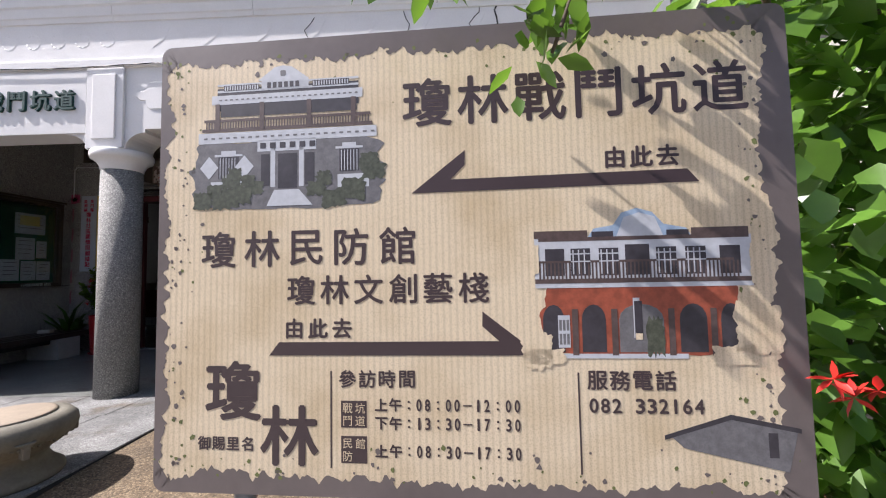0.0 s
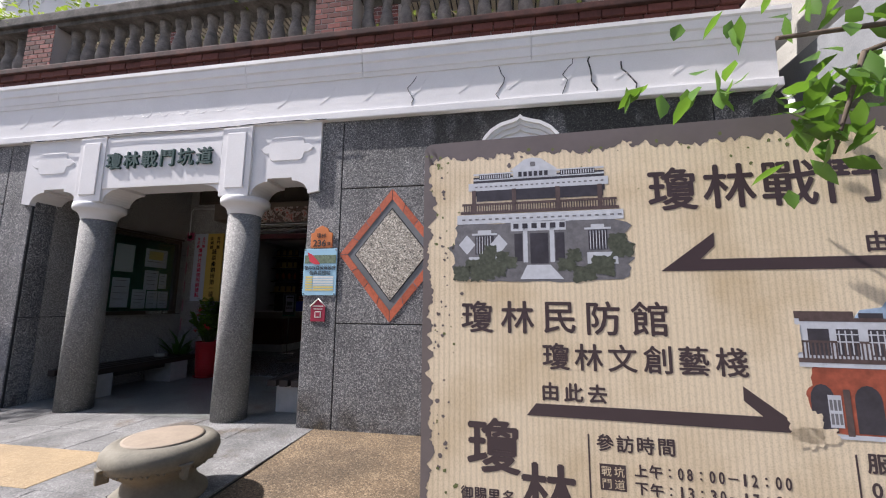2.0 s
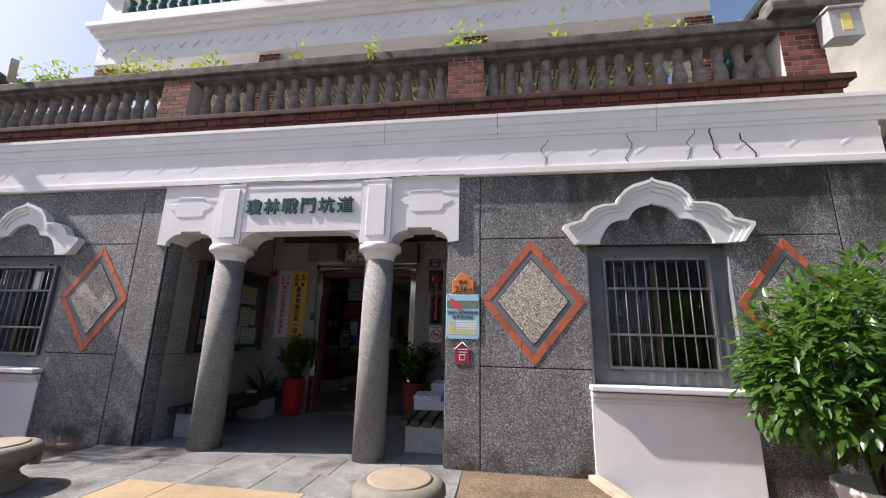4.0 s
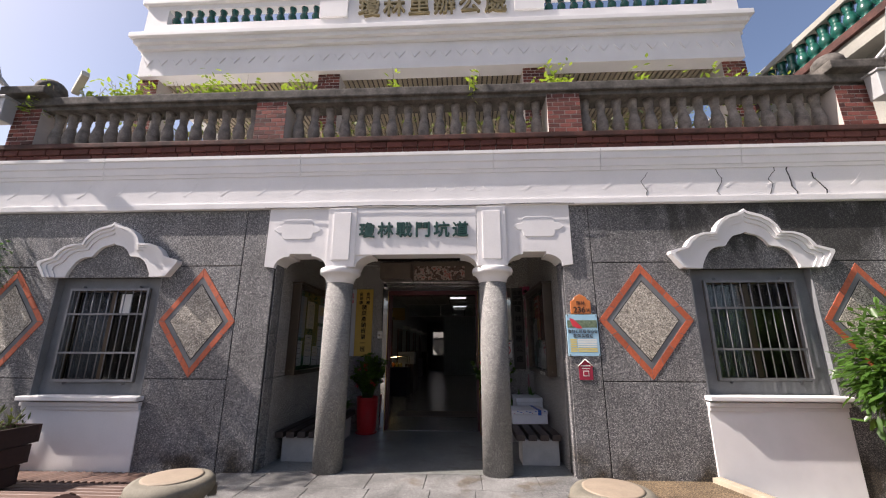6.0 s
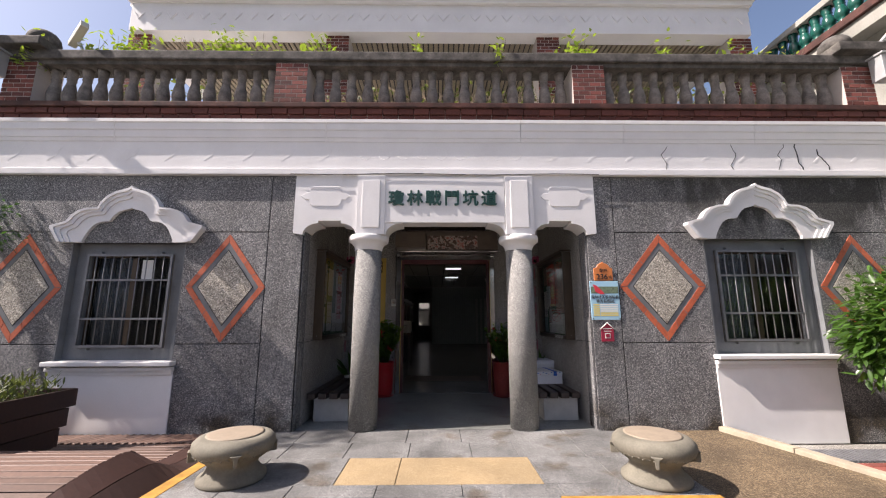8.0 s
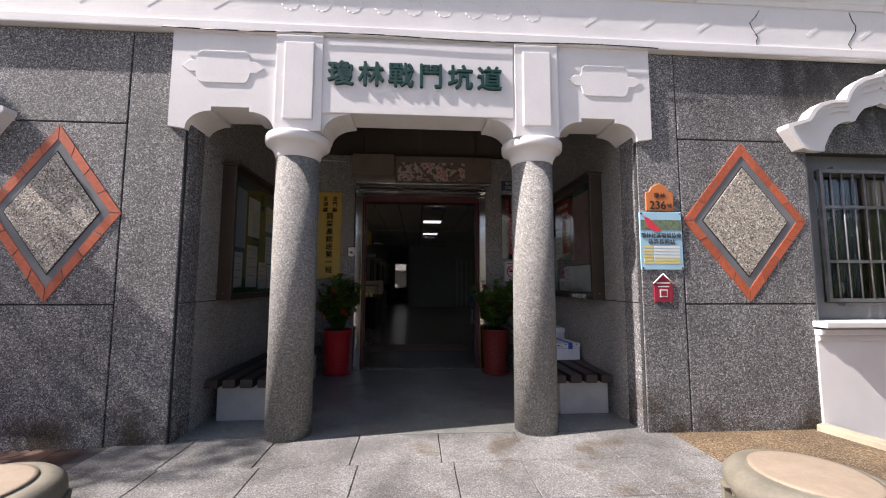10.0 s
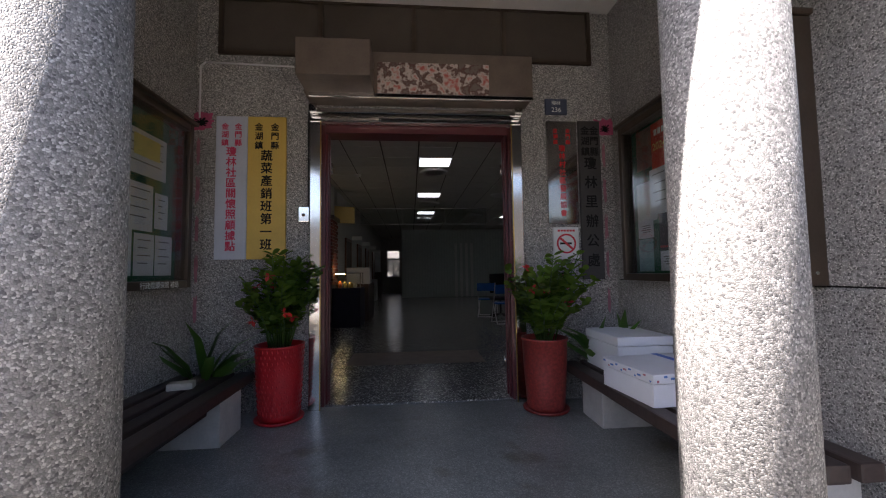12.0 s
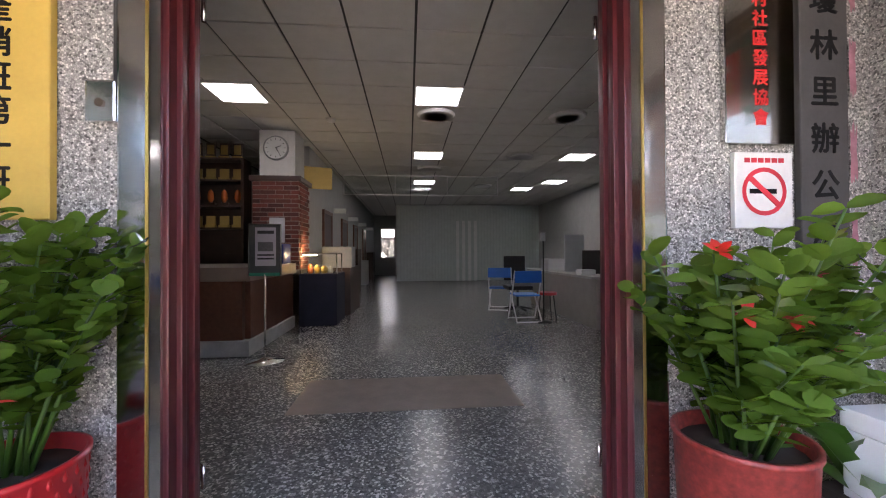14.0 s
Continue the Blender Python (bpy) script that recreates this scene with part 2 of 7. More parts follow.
def whole(name, bm, mat, label, category, place=(0, 0, 0), turn=0.0, kind="", group=""):
    ob = new(name, mesh_of(name, bm, mat))
    ob.matrix_world = pose(*place, 0, 0, turn)
    return tagged(ob, label, category, group, kind)


def setting(name, bm, mat, label="", category="wall"):
    ob = new(name, mesh_of(name, bm, mat))
    return tagged(ob, label, category, kind="structure")


def lettering(text, size, depth=0.002, width=None, bold=0.0):
    """The mesh of a line of text, centred, upright and facing -y."""
    cu = bpy.data.curves.new("lettering", "FONT")
    cu.body, cu.size, cu.extrude, cu.align_x, cu.align_y = text, size, depth / 2, "CENTER", "CENTER"
    cu.resolution_u = 3
    ob = new("lettering", cu)
    bpy.context.view_layer.update()
    me = bpy.data.meshes.new_from_object(ob.evaluated_get(bpy.context.evaluated_depsgraph_get()))
    bpy.data.objects.remove(ob)
    bpy.data.curves.remove(cu)
    bm = bmesh.new()
    bm.from_mesh(me)
    if bold:
        for k, (dx, dy) in enumerate(((bold, 0), (-bold, 0), (0, bold), (0, -bold))):
            me.transform(Matrix.Translation((dx, dy, -0.02 * depth * (k + 1))))
            bm.from_mesh(me)
            me.transform(Matrix.Translation((-dx, -dy, 0.02 * depth * (k + 1))))
    bpy.data.meshes.remove(me)
    bm.transform(pose(0, 0, 0, 90))
    xs = [v.co.x for v in bm.verts]
    zs = [v.co.z for v in bm.verts]
    if xs:
        bm.transform(Matrix.Translation((-(min(xs) + max(xs)) / 2, 0, -(min(zs) + max(zs)) / 2)))
        if width:
            bm.transform(Matrix.Diagonal((width / (max(xs) - min(xs)), 1, 1, 1)))
    return bm


def writing(name, text, size, place, mat, parent, depth=0.002, width=None, bold=0.0, turn=0.0):
    bm = lettering(text, size, depth, width, bold)
    bm.transform(pose(*place, 0, 0, turn))
    return part(name, bm, mat, parent)

# ---- ground ----
LOW = -0.16
setting("ground", boxes((-400, 400, -400, 400, LOW - 0.3, LOW - 0.012)), GROUND, "grey paved street and open ground", "ground")
setting("porch_floor", boxes((-1.9, 1.9, 0.1, 2.7, LOW, 0.0)), PORCH_FLOOR, "smooth grey terrazzo porch floor", "floor")
terrace = setting("terrace", boxes((-2.78, 2.1, -1.79, 0.1, LOW - 0.1, -0.012)), JOINT, "grey granite slab terrace before the porch", "terrace")

# ---- front wall ----
# side, inner and outer edge, foot and head of each window recess, and the upright groove beside the porch
RECESS = ((1, 3.485, 4.955, 0.9, 2.42, 2.285), (-1, 3.445, 4.915, 0.84, 2.36, 2.36))
front = setting("wall_front", boxes(*[(s * a if s > 0 else -b, s * b if s > 0 else -a, 0.012, 0.25, z0, z1) for s, w0, w1, h0, h1, _ in RECESS for a, b, z0, z1 in (
    (1.9, w0, LOW, 3.9), (w1, 6.6, LOW, 3.9), (w0, w1, h1, 3.9), (w0, w1, LOW, h0))], (-1.9, 1.9, 0.012, 0.3, 2.75, 3.9)), JOINT,
    "grey washed-aggregate front wall with grooved panels", "wall")
G = 0.006


def wall_panel(x0, x1, z0, z1, mat=GREY):
    part("panel", slab(x0 + G, x1 - G, 0.0, 0.03, z0 + G, z1 - G, width=0.004, segments=1), mat, front)


for s, w0, w1, h0, h1, g in RECESS:
    for a, b, z0, z1 in ((1.9, g, LOW, 3.3), (g, w0, LOW, 1.055), (g, w0, 1.055, 2.508), (g, 6.05, 2.508, 3.3), (w0, w1, h1, 2.508),
                         (w1, 6.05, LOW, 1.055), (w1, 6.05, 1.055, 2.508), (6.05, 6.6, LOW, 1.063), (6.05, 6.6, 1.063, 3.3)):
        wall_panel(*((a, b) if s > 0 else (-b, -a)), z0, z1)
    # porch side wall
    porch_wall = setting("wall_porch_side", boxes((s * 1.9, s * 2.15, 0.25, 2.46, LOW, 3.7)), JOINT, "grey aggregate side wall of the porch", "wall")
    for y0, y1 in ((0.03, 0.26), (0.26, 2.46)):
        for z0, z1 in ((LOW, 1.063), (1.063, 3.7)):
            part("panel", slab(min(s * 1.885, s * 1.93), max(s * 1.885, s * 1.93), y0 + 0.004, y1 - 0.004, z0 + 0.004, z1 - 0.004, width=0.003, segments=1), PORCH if y0 > 0.1 else GREY, porch_wall)
    setting("wall_side", boxes((s * 6.35, s * 6.6, 0.25, 20, LOW, 4.3)), WHITE2, "plain side wall of the building", "wall")

# door wall at the back of the porch
setting("wall_door", boxes((-1.9, -0.885, 2.45, 2.7, LOW, 3.7), (0.975, 1.9, 2.45, 2.7, LOW, 3.7), (-0.885, 0.975, 2.45, 2.7, 2.62, 3.7)), PORCH, "grey aggregate wall around the entrance", "wall")
setting("ceiling_porch", boxes((-2.1, 2.1, 0.3, 2.7, 3.62, 3.75)), CEIL, "shaded porch ceiling", "ceiling")
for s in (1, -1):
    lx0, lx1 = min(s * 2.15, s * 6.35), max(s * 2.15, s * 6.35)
    # the dimness of the side room is put into this wall's dark colour
    setting("wall_room_back", boxes((lx0, lx1, 2.46, 2.6, LOW, 3.7)), DARK_ROOM, "back wall of the side room, coloured dark for its shade", "wall")

# ---- entrance fascia with three arches ----
def corbel_arch(x0, x1, foot, top, r, n=7):
    """The lower edge of an opening with stepped round corners, from left to right."""
    pts = [(x0, foot)]
    for i in range(n + 1):
        a = math.pi / 2 * i / n
        pts.append((x0 + r * (1 - math.cos(a)), foot + (top - foot - 0.035) * math.sin(a)))
    pts += [(x0 + r, top), (x1 - r, top)]
    for i in range(n + 1):
        a = math.pi / 2 * (1 - i / n)
        pts.append((x1 - r * (1 - math.cos(a)), foot + (top - foot - 0.035) * math.sin(a)))
    pts.append((x1, foot))
    return pts


fascia = thing("entrance_fascia", (0, 0, 0), "white plaster fascia with three corbelled arches over the porch", "fascia", kind="structure")
outline = [(-2.03, 3.3), (-2.03, 2.49)] + corbel_arch(-1.9, -1.2, 2.47, 2.66, 0.2) + corbel_arch(-0.8, 0.8, 2.47, 2.66, 0.22) + corbel_arch(1.2, 1.9, 2.47, 2.66, 0.2) + [(2.03, 2.49), (2.03, 3.3)]
part("arch_beam", prism(outline, -0.03, 0.32), WHITE, fascia)
part("name_panel", slab(-0.87, 0.8, -0.05, -0.025, 2.63, 3.27, width=0.006), WHITE, fascia)
for s in (1, -1):
    part("pilaster", slab(s * 1.0 - 0.19, s * 1.0 + 0.19, -0.06, -0.02, 2.47, 3.29, width=0.006), WHITE, fascia)
    part("pilaster_panel", slab(s * 1.0 - 0.12, s * 1.0 + 0.12, -0.075, -0.05, 2.56, 3.22, width=0.008), WHITE, fascia)
    c = s * 1.62
    cartouche = [(-0.33, 0), (-0.27, 0.05), (-0.22, 0.05), (-0.2, 0.12), (-0.17, 0.14), (0.17, 0.14), (0.2, 0.12), (0.22, 0.05), (0.27, 0.05), (0.33, 0),
                 (0.27, -0.05), (0.22, -0.05), (0.2, -0.12), (0.17, -0.14), (-0.17, -0.14), (-0.2, -0.12), (-0.22, -0.05), (-0.27, -0.05)]
    part("cartouche", bevelled(prism([(c + x, 3.0 + z) for x, z in cartouche], -0.038, -0.025), 0.005, 1), WHITE, fascia)
GREEN_LETTER = plain("green_letter", (0.006, 0.05, 0.04), 0.45, vary=0.2)
letters = thing("name_letters", (-0.04, -0.05, 2.97), "dark green raised characters on the white panel", "lettering")
for i, ch in enumerate("瓊林戰鬥坑道"):
    writing("character", ch, 0.22, (-0.62 + 0.25 * i, -0.012, 0), GREEN_LETTER, letters, 0.025, bold=0.005)

# columns
column = thing("column", (1.01, 0.16, 0), "round grey aggregate column with a white capital", "column", "porch columns")
part("shaft", lathe([(0.182, 0), (0.178, 2.31)], 48), GREY_COL, column)
part("capital", lathe([(0.176, 2.27), (0.184, 2.29), (0.19, 2.32), (0.212, 2.36), (0.25, 2.39), (0.262, 2.395), (0.268, 2.42), (0.268, 2.455), (0.258, 2.472), (0.2, 2.48)], 40), WHITE, column, "white plaster capital")
copy_thing(column, pose(-1.05, 0.16, 0))

# ---- frieze and cornice ----
frieze = thing("frieze", (0, 0, 0), "white frieze and cornice with incised leaf marks and cracks", "frieze", kind="structure")
part("band", slab(-6.62, 6.62, -0.03, 0.2, 3.38, 3.84, width=0.004, segments=1), WHITE, frieze)
part("lower_lip", slab(-6.64, 6.64, -0.06, 0.2, 3.3, 3.39, width=0.012), WHITE, frieze)
prof = [(-0.03, 3.78), (-0.045, 3.785), (-0.05, 3.83), (-0.062, 3.84), (-0.068, 3.93), (-0.085, 3.945), (-0.088, 4.03), (-0.105, 4.045), (-0.105, 4.09), (0.25, 4.09), (0.25, 3.78)]
edges = [-6.75, -4.55, -1.65, 1.05, 2.5, 4.35, 6.75]
for a, b in zip(edges, edges[1:]):
    bm = prism(prof, a + 0.003, b - 0.003)
    bm.transform(Matrix(((0, 1, 0, 0), (1, 0, 0, 0), (0, 0, 1, 0), (0, 0, 0, 1))))
    part("cornice", bm, WHITE, frieze)
for i in range(-12, 13):
    x = i * 0.53 - 0.05
    if abs(x) < 1.3:
        continue
    part("leaf_mark", bevelled(prism([(x - 0.1, 3.52), (x - 0.08, 3.5), (x + 0.03, 3.58), (x + 0.1, 3.71), (x + 0.08, 3.72), (x + 0.005, 3.61)], -0.0325, -0.02), 0.001, 1), WHITE, frieze)
for i in range(9):
    x = -1.1 + 0.26 * i
    bm = bmesh.new()
    for k in range(9):
        a0, a1 = math.pi * (0.75 - k / 5.4), math.pi * (0.75 - (k + 1) / 5.4)
        r0 = 0.075
        rod((x + r0 * math.cos(a0), -0.0252, 3.6 + r0 * math.sin(a0)), (x + r0 * math.cos(a1), -0.0252, 3.6 + r0 * math.sin(a1)), 0.007, bm, 6)
    part("curl_mark", bm, WHITE, frieze)

# ---- balcony with balustrade ----
balcony = thing("balcony", (0, 0, 0), "balcony with brick piers and weathered cement balusters", "balcony", kind="structure")
part("ledge_cap", slab(-6.45, 6.45, -0.12, 0.5, 4.265, 4.34, width=0.012), LEDGE, balcony, "dark red cement ledge cap with moss")
part("ledge_core", boxes((-6.33, 6.33, -0.03, 0.45, 4.092, 4.265)), MORTAR, balcony)
for x_end, y_front, z_low, z_high in ((6.38, -0.09, 4.182, 4.262), (6.34, -0.06, 4.094, 4.176)):
    count = 58
    width = 2 * x_end / count
    ledge_me = mesh_of("ledge_brick", slab(-width / 2 + 0.004, width / 2 - 0.004, 0, 0.05, 0, z_high - z_low, width=0.005, segments=1), LEDGE_BRICK)
    for i in range(count):
        piece = new("ledge_brick", ledge_me)
        piece.matrix_world = pose(-x_end + (i + 0.5) * width, y_front + 0.004 * ((i * 7) % 3), z_low)
        piece.parent = balcony
part("floor_slab", boxes((-6.35, 6.35, 0.26, 4.6, 3.75, 4.2)), WHITE2, balcony)
part("coping", slab(-6.35, 6.35, -0.03, 0.42, 5.06, 5.2, width=0.02), STONE, balcony, "dark weathered cement coping")
part("coping_lip", slab(-6.3, 6.3, 0.02, 0.36, 5.0, 5.07, width=0.01), STONE, balcony)
bal_prof = [(0.075, 0), (0.085, 0.02), (0.085, 0.05), (0.06, 0.07), (0.05, 0.09), (0.07, 0.13), (0.085, 0.18), (0.088, 0.23), (0.075, 0.3), (0.058, 0.36), (0.05, 0.4), (0.062, 0.42), (0.055, 0.44), (0.068, 0.5), (0.075, 0.57)]
bal_me = mesh_of("baluster", lathe([(r, z * 1.19) for r, z in bal_prof], 16), BALUST)
for x0, x1, n in ((-5.86, -2.45, 15), (-1.98, 1.85, 16), (2.33, 5.84, 15)):
    for i in range(n):
        b = new("baluster", bal_me)
        b.matrix_world = pose(x0 + (i + 0.5) * (x1 - x0) / n, 0.19, 4.335)
        b.parent = balcony


def brick_pier(x0, x1, y0, y1, z0, z1, parent, mat=BRICK, course=0.068, length=0.165):
    part("pier_core", boxes((x0 + 0.006, x1 - 0.006, y0 + 0.003, y1 - 0.003, z0, z1)), MORTAR, parent, "pale mortar")
    n = int((z1 - z0) / course)
    for k in range(n):
        z = z0 + k * (z1 - z0) / n
        cuts = [x0]
        x = x0 + (length / 2 if k % 2 else length)
        while x < x1 - 0.05:
            cuts.append(x)
            x += length
        cuts.append(x1)
        for a, b in zip(cuts, cuts[1:]):
            part("brick", boxes((a + 0.007, b - 0.007, y0 - 0.004, y1, z + 0.0075, z + (z1 - z0) / n - 0.0075)), mat, parent)


for x0, x1 in ((-2.45, -1.98), (1.85, 2.33), (-6.3, -5.86), (5.84, 6.3)):
    brick_pier(x0, x1, 0.0, 0.4, 4.335, 5.02, balcony)

# ---- upper storey ----
upper = thing("upper_storey", (0, 0, 0.08), "white upper storey with brick pillars and a slatted soffit", "storey", kind="structure")
part("beam", slab(-6.15, 6.15, 1.68, 2.0, 6.85, 7.5, width=0.006), WHITE2, upper)
for s in (1, -1):
    part("side_beam", slab(min(s * 5.85, s * 6.15), max(s * 5.85, s * 6.15), 2.0, 6.0, 6.85, 7.5, width=0.006), WHITE2, upper)
bm = boxes((-6.2, 6.2, 1.6, 2.0, 7.46, 7.56), (-6.26, 6.26, 1.52, 2.0, 7.56, 7.66), (-6.32, 6.32, 1.45, 2.1, 7.66, 7.77))
part("upper_cornice", bevelled(bm, 0.012, 2), WHITE2, upper)
part("parapet", boxes((-6.2, 6.2, 1.65, 1.85, 7.77, 8.12), (-6.2, -5.72, 1.65, 1.85, 8.12, 8.62), (5.72, 6.2, 1.65, 1.85, 8.12, 8.62), (-2.35, -1.75, 1.6, 1.85, 8.12, 8.9), (1.75, 2.35, 1.6, 1.85, 8.12, 8.9), (-1.75, 1.75, 1.65, 1.85, 8.12, 9.2),
                      (-5.72, -2.35, 1.65, 1.85, 8.5, 8.62), (2.35, 5.72, 1.65, 1.85, 8.5, 8.62)), WHITE2, upper)
part("parapet_cap", slab(-6.3, 6.3, 1.58, 1.92, 8.62, 8.78, width=0.02), WHITE2, upper)
GREEN_GLAZE = plain("green_glaze", (0.01, 0.09, 0.07), 0.2, vary=0.3)
gb_me = mesh_of("green_baluster", lathe([(r, z * 0.68) for r, z in bal_prof], 12), GREEN_GLAZE)
for x0, x1 in ((-5.72, -2.35), (2.35, 5.72)):
    for i in range(13):
        b = new("green_baluster", gb_me)
        b.matrix_world = pose(x0 + (i + 0.5) * (x1 - x0) / 13, 1.75, 8.12)
        b.parent = upper
for i in range(-19, 20):
    x = i * 0.315
    part("chevron", bevelled(prism([(x - 0.09, 7.23), (x - 0.08, 7.25), (x, 7.13), (x + 0.1, 7.25), (x + 0.115, 7.23), (x, 7.09)], 1.66, 1.69), 0.003, 1), WHITE2, upper)
GOLD = plain("aged_gold", (0.3, 0.24, 0.12), 0.4, 0.5, vary=0.3)
roof_letters = thing("roof_letters", (0.04, 1.62, 8.4), "aged gold characters on the white parapet", "lettering")
for i, ch in enumerate("瓊林里辦公處"):
    writing("character", ch, 0.48, (-1.33 + 0.53 * i, 0, 0), GOLD, roof_letters, 0.05, bold=0.008)
for x in (-6.0, -2.1, 2.1, 6.0):
    brick_pier(x - 0.23, x + 0.23, 1.8, 2.2, 4.3, 6.86, upper)
SLAT = tinted("soffit_slat", (0.3, 0.25, 0.18), 0.7, 0.15)
bm = bmesh.new()
for i in range(110):
    x = -5.8 + i * 0.106
    box(bm, x, x + 0.075, 2.0, 5.0, 6.86, 6.89)
part("soffit", bm, SLAT, upper, "brown slatted soffit")
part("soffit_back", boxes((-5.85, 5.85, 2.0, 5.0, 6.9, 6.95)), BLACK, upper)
part("back_wall", boxes((-6.1, 6.1, 4.6, 4.8, 4.2, 7.9)), WHITE2, upper)
part("roof", boxes((-6.3, 6.3, 1.8, 20, 7.5, 7.7)), WHITE2, upper)

# ---- hall inside ----
setting("floor_hall", boxes((-3.6, 5.6, 2.7, 26, LOW, -0.002)), TERRAZZO, "polished grey terrazzo hall floor", "floor")
bm = bmesh.new()
for i in range(16):
    for j in range(40):
        x, y = -3.52 + 0.606 * i, 2.72 + 0.606 * j
        if x < 5.6 and y < 26:
            box(bm, x + 0.012, x + 0.594, y + 0.012, y + 0.594, 3.18, 3.195)
setting("ceiling_hall", bm, CEIL, "suspended ceiling of square pale tiles", "ceiling")
setting("ceiling_void", boxes((-3.6, 5.6, 2.7, 26, 3.2, 3.33)), BLACK, "dark grid behind the ceiling tiles", "ceiling")
setting("wall_hall_left", boxes((-3.75, -3.6, 2.6, 26, LOW, 3.33)), WALL_IN, "plain pale wall of the hall", "wall")
setting("wall_hall_right", boxes((5.6, 5.75, 2.6, 26, LOW, 3.33)), WALL_IN, "plain pale wall of the hall", "wall")
setting("wall_hall_front", boxes((-3.6, -1.9, 2.61, 2.75, LOW, 3.33), (1.9, 5.6, 2.61, 2.75, LOW, 3.33)), WALL_IN, "plain pale wall of the hall", "wall")
setting("wall_hall_end", boxes((-3.6, -1.45, 22, 22.2, LOW, 3.33), (-0.65, 5.6, 22, 22.2, LOW, 3.33), (-1.45, -0.65, 22, 22.2, 2.5, 3.33), (-1.45, -0.65, 22, 22.2, LOW, 0.9)), WALL_IN, "plain end wall with a window", "wall")
LAMP = glowing("light_panel", (0.93, 0.97, 1.0), 0.5)
for x, y in ((0.13, 5.7), (0.16, 8.72), (0.2, 11.75), (-2.38, 5.78), (3.3, 8.65), (3.9, 11.5), (3.3, 12.75)):
    pl = thing("ceiling_light", (x + 0.3, y + 0.3, 3.18), "square white light panel in the ceiling", "ceiling light", "hall ceiling lights")
    part("diffuser", boxes((-0.28, 0.28, -0.28, 0.28, -0.006, 0.02)), LAMP, pl)
    part("frame", boxes((-0.3, 0.3, -0.3, -0.28, -0.01, 0.02), (-0.3, 0.3, 0.28, 0.3, -0.01, 0.02), (-0.3, -0.28, -0.28, 0.28, -0.01, 0.02), (0.28, 0.3, -0.28, 0.28, -0.01, 0.02)), WHITE, pl)
setting("partition", boxes((-0.45, 5.6, 17.2, 17.3, 0, 3.17)), plain("partition_sheet", (0.6, 0.66, 0.64), 0.35), "ribbed pale green partition sheet", "partition")

# ---- window bays ----
def lerp2(p, q, a):
    return (p[0] + (q[0] - p[0]) * a, p[1] + (q[1] - p[1]) * a)


HOOD_OUT = [(0, 3.18), (0.03, 3.15), (0.09, 3.13), (0.2, 3.1), (0.3, 3.04), (0.37, 2.96), (0.405, 2.88), (0.45, 2.875), (0.55, 2.87), (0.65, 2.84), (0.73, 2.78), (0.79, 2.69), (0.985, 2.635), (0.985, 2.6), (0.86, 2.42)]
HOOD_IN = [(0, 2.89), (0.03, 2.87), (0.08, 2.86), (0.15, 2.84), (0.2, 2.8), (0.24, 2.75), (0.265, 2.71), (0.29, 2.7), (0.35, 2.7), (0.42, 2.68), (0.48, 2.64), (0.53, 2.57), (0.565, 2.5), (0.585, 2.46), (0.59, 2.42)]


def hood_band(bm, a0, a1, y):
    for s in (1, -1):
        top = [lerp2(o, i, a0) for o, i in zip(HOOD_OUT, HOOD_IN)]
        low = [lerp2(o, i, a1) for o, i in zip(HOOD_OUT, HOOD_IN)]
        ring = []
        for x, z in top:
            ring.append((bm.verts.new((s * x, y, z)), bm.verts.new((s * x, 0.02, z))))
        inner = []
        for x, z in low:
            inner.append((bm.verts.new((s * x, y, z)), bm.verts.new((s * x, 0.02, z))))
        for i in range(len(top) - 1):
            bm.faces.new((ring[i][0], ring[i + 1][0], inner[i + 1][0], inner[i][0]))
            bm.faces.new((ring[i][0], ring[i][1], ring[i + 1][1], ring[i + 1][0]))
            bm.faces.new((inner[i][0], inner[i + 1][0], inner[i + 1][1], inner[i][1]))
        bm.faces.new((ring[-1][0], ring[-1][1], inner[-1][1], inner[-1][0]))


CURTAIN = plain("curtain_cloth", (0.1, 0.12, 0.155), 0.8, vary=0.4, scale=14.0)
WHITE_BASE = plain("bay_white_paint", (0.8, 0.79, 0.79), 0.6, vary=0.08, scale=2.5)


def mouldy_white():
    """White paint with black mould that has grown in from one lower corner."""
    m = material("mouldy_white_paint", (0.8, 0.79, 0.79), 0.65)
    spot = node(m, "ShaderNodeVectorMath")
    spot.operation = "DISTANCE"
    link(m, coords(m), spot.inputs[0])
    spot.inputs[1].default_value = (-0.7, -0.015, 0.08)
    near = node(m, "ShaderNodeMapRange")
    near.inputs["From Min"].default_value, near.inputs["From Max"].default_value = 0.36, 0.05
    link(m, spot.outputs["Value"], near.inputs["Value"])
    grown = m.node_tree.nodes.new("ShaderNodeMath")
    grown.operation = "MULTIPLY"
    link(m, near.outputs[0], grown.inputs[0])
    link(m, ramp(m, noise_tex(m, 9.0, 7), [(0.4, (0,) * 3), (0.56, (2.2,) * 3)]), grown.inputs[1])
    col = blend(m, (0.8, 0.79, 0.79), ramp(m, noise_tex(m, 2.5, 5), [(0.3, (0.9,) * 3), (0.7, (1,) * 3)]), 1.0, "MULTIPLY")
    paint(m, blend(m, col, (0.06, 0.058, 0.05), grown.outputs[0]))
    bump(m, noise_tex(m, 60.0, 4), 0.1, 0.004)
    return m


MOULDY = mouldy_white()


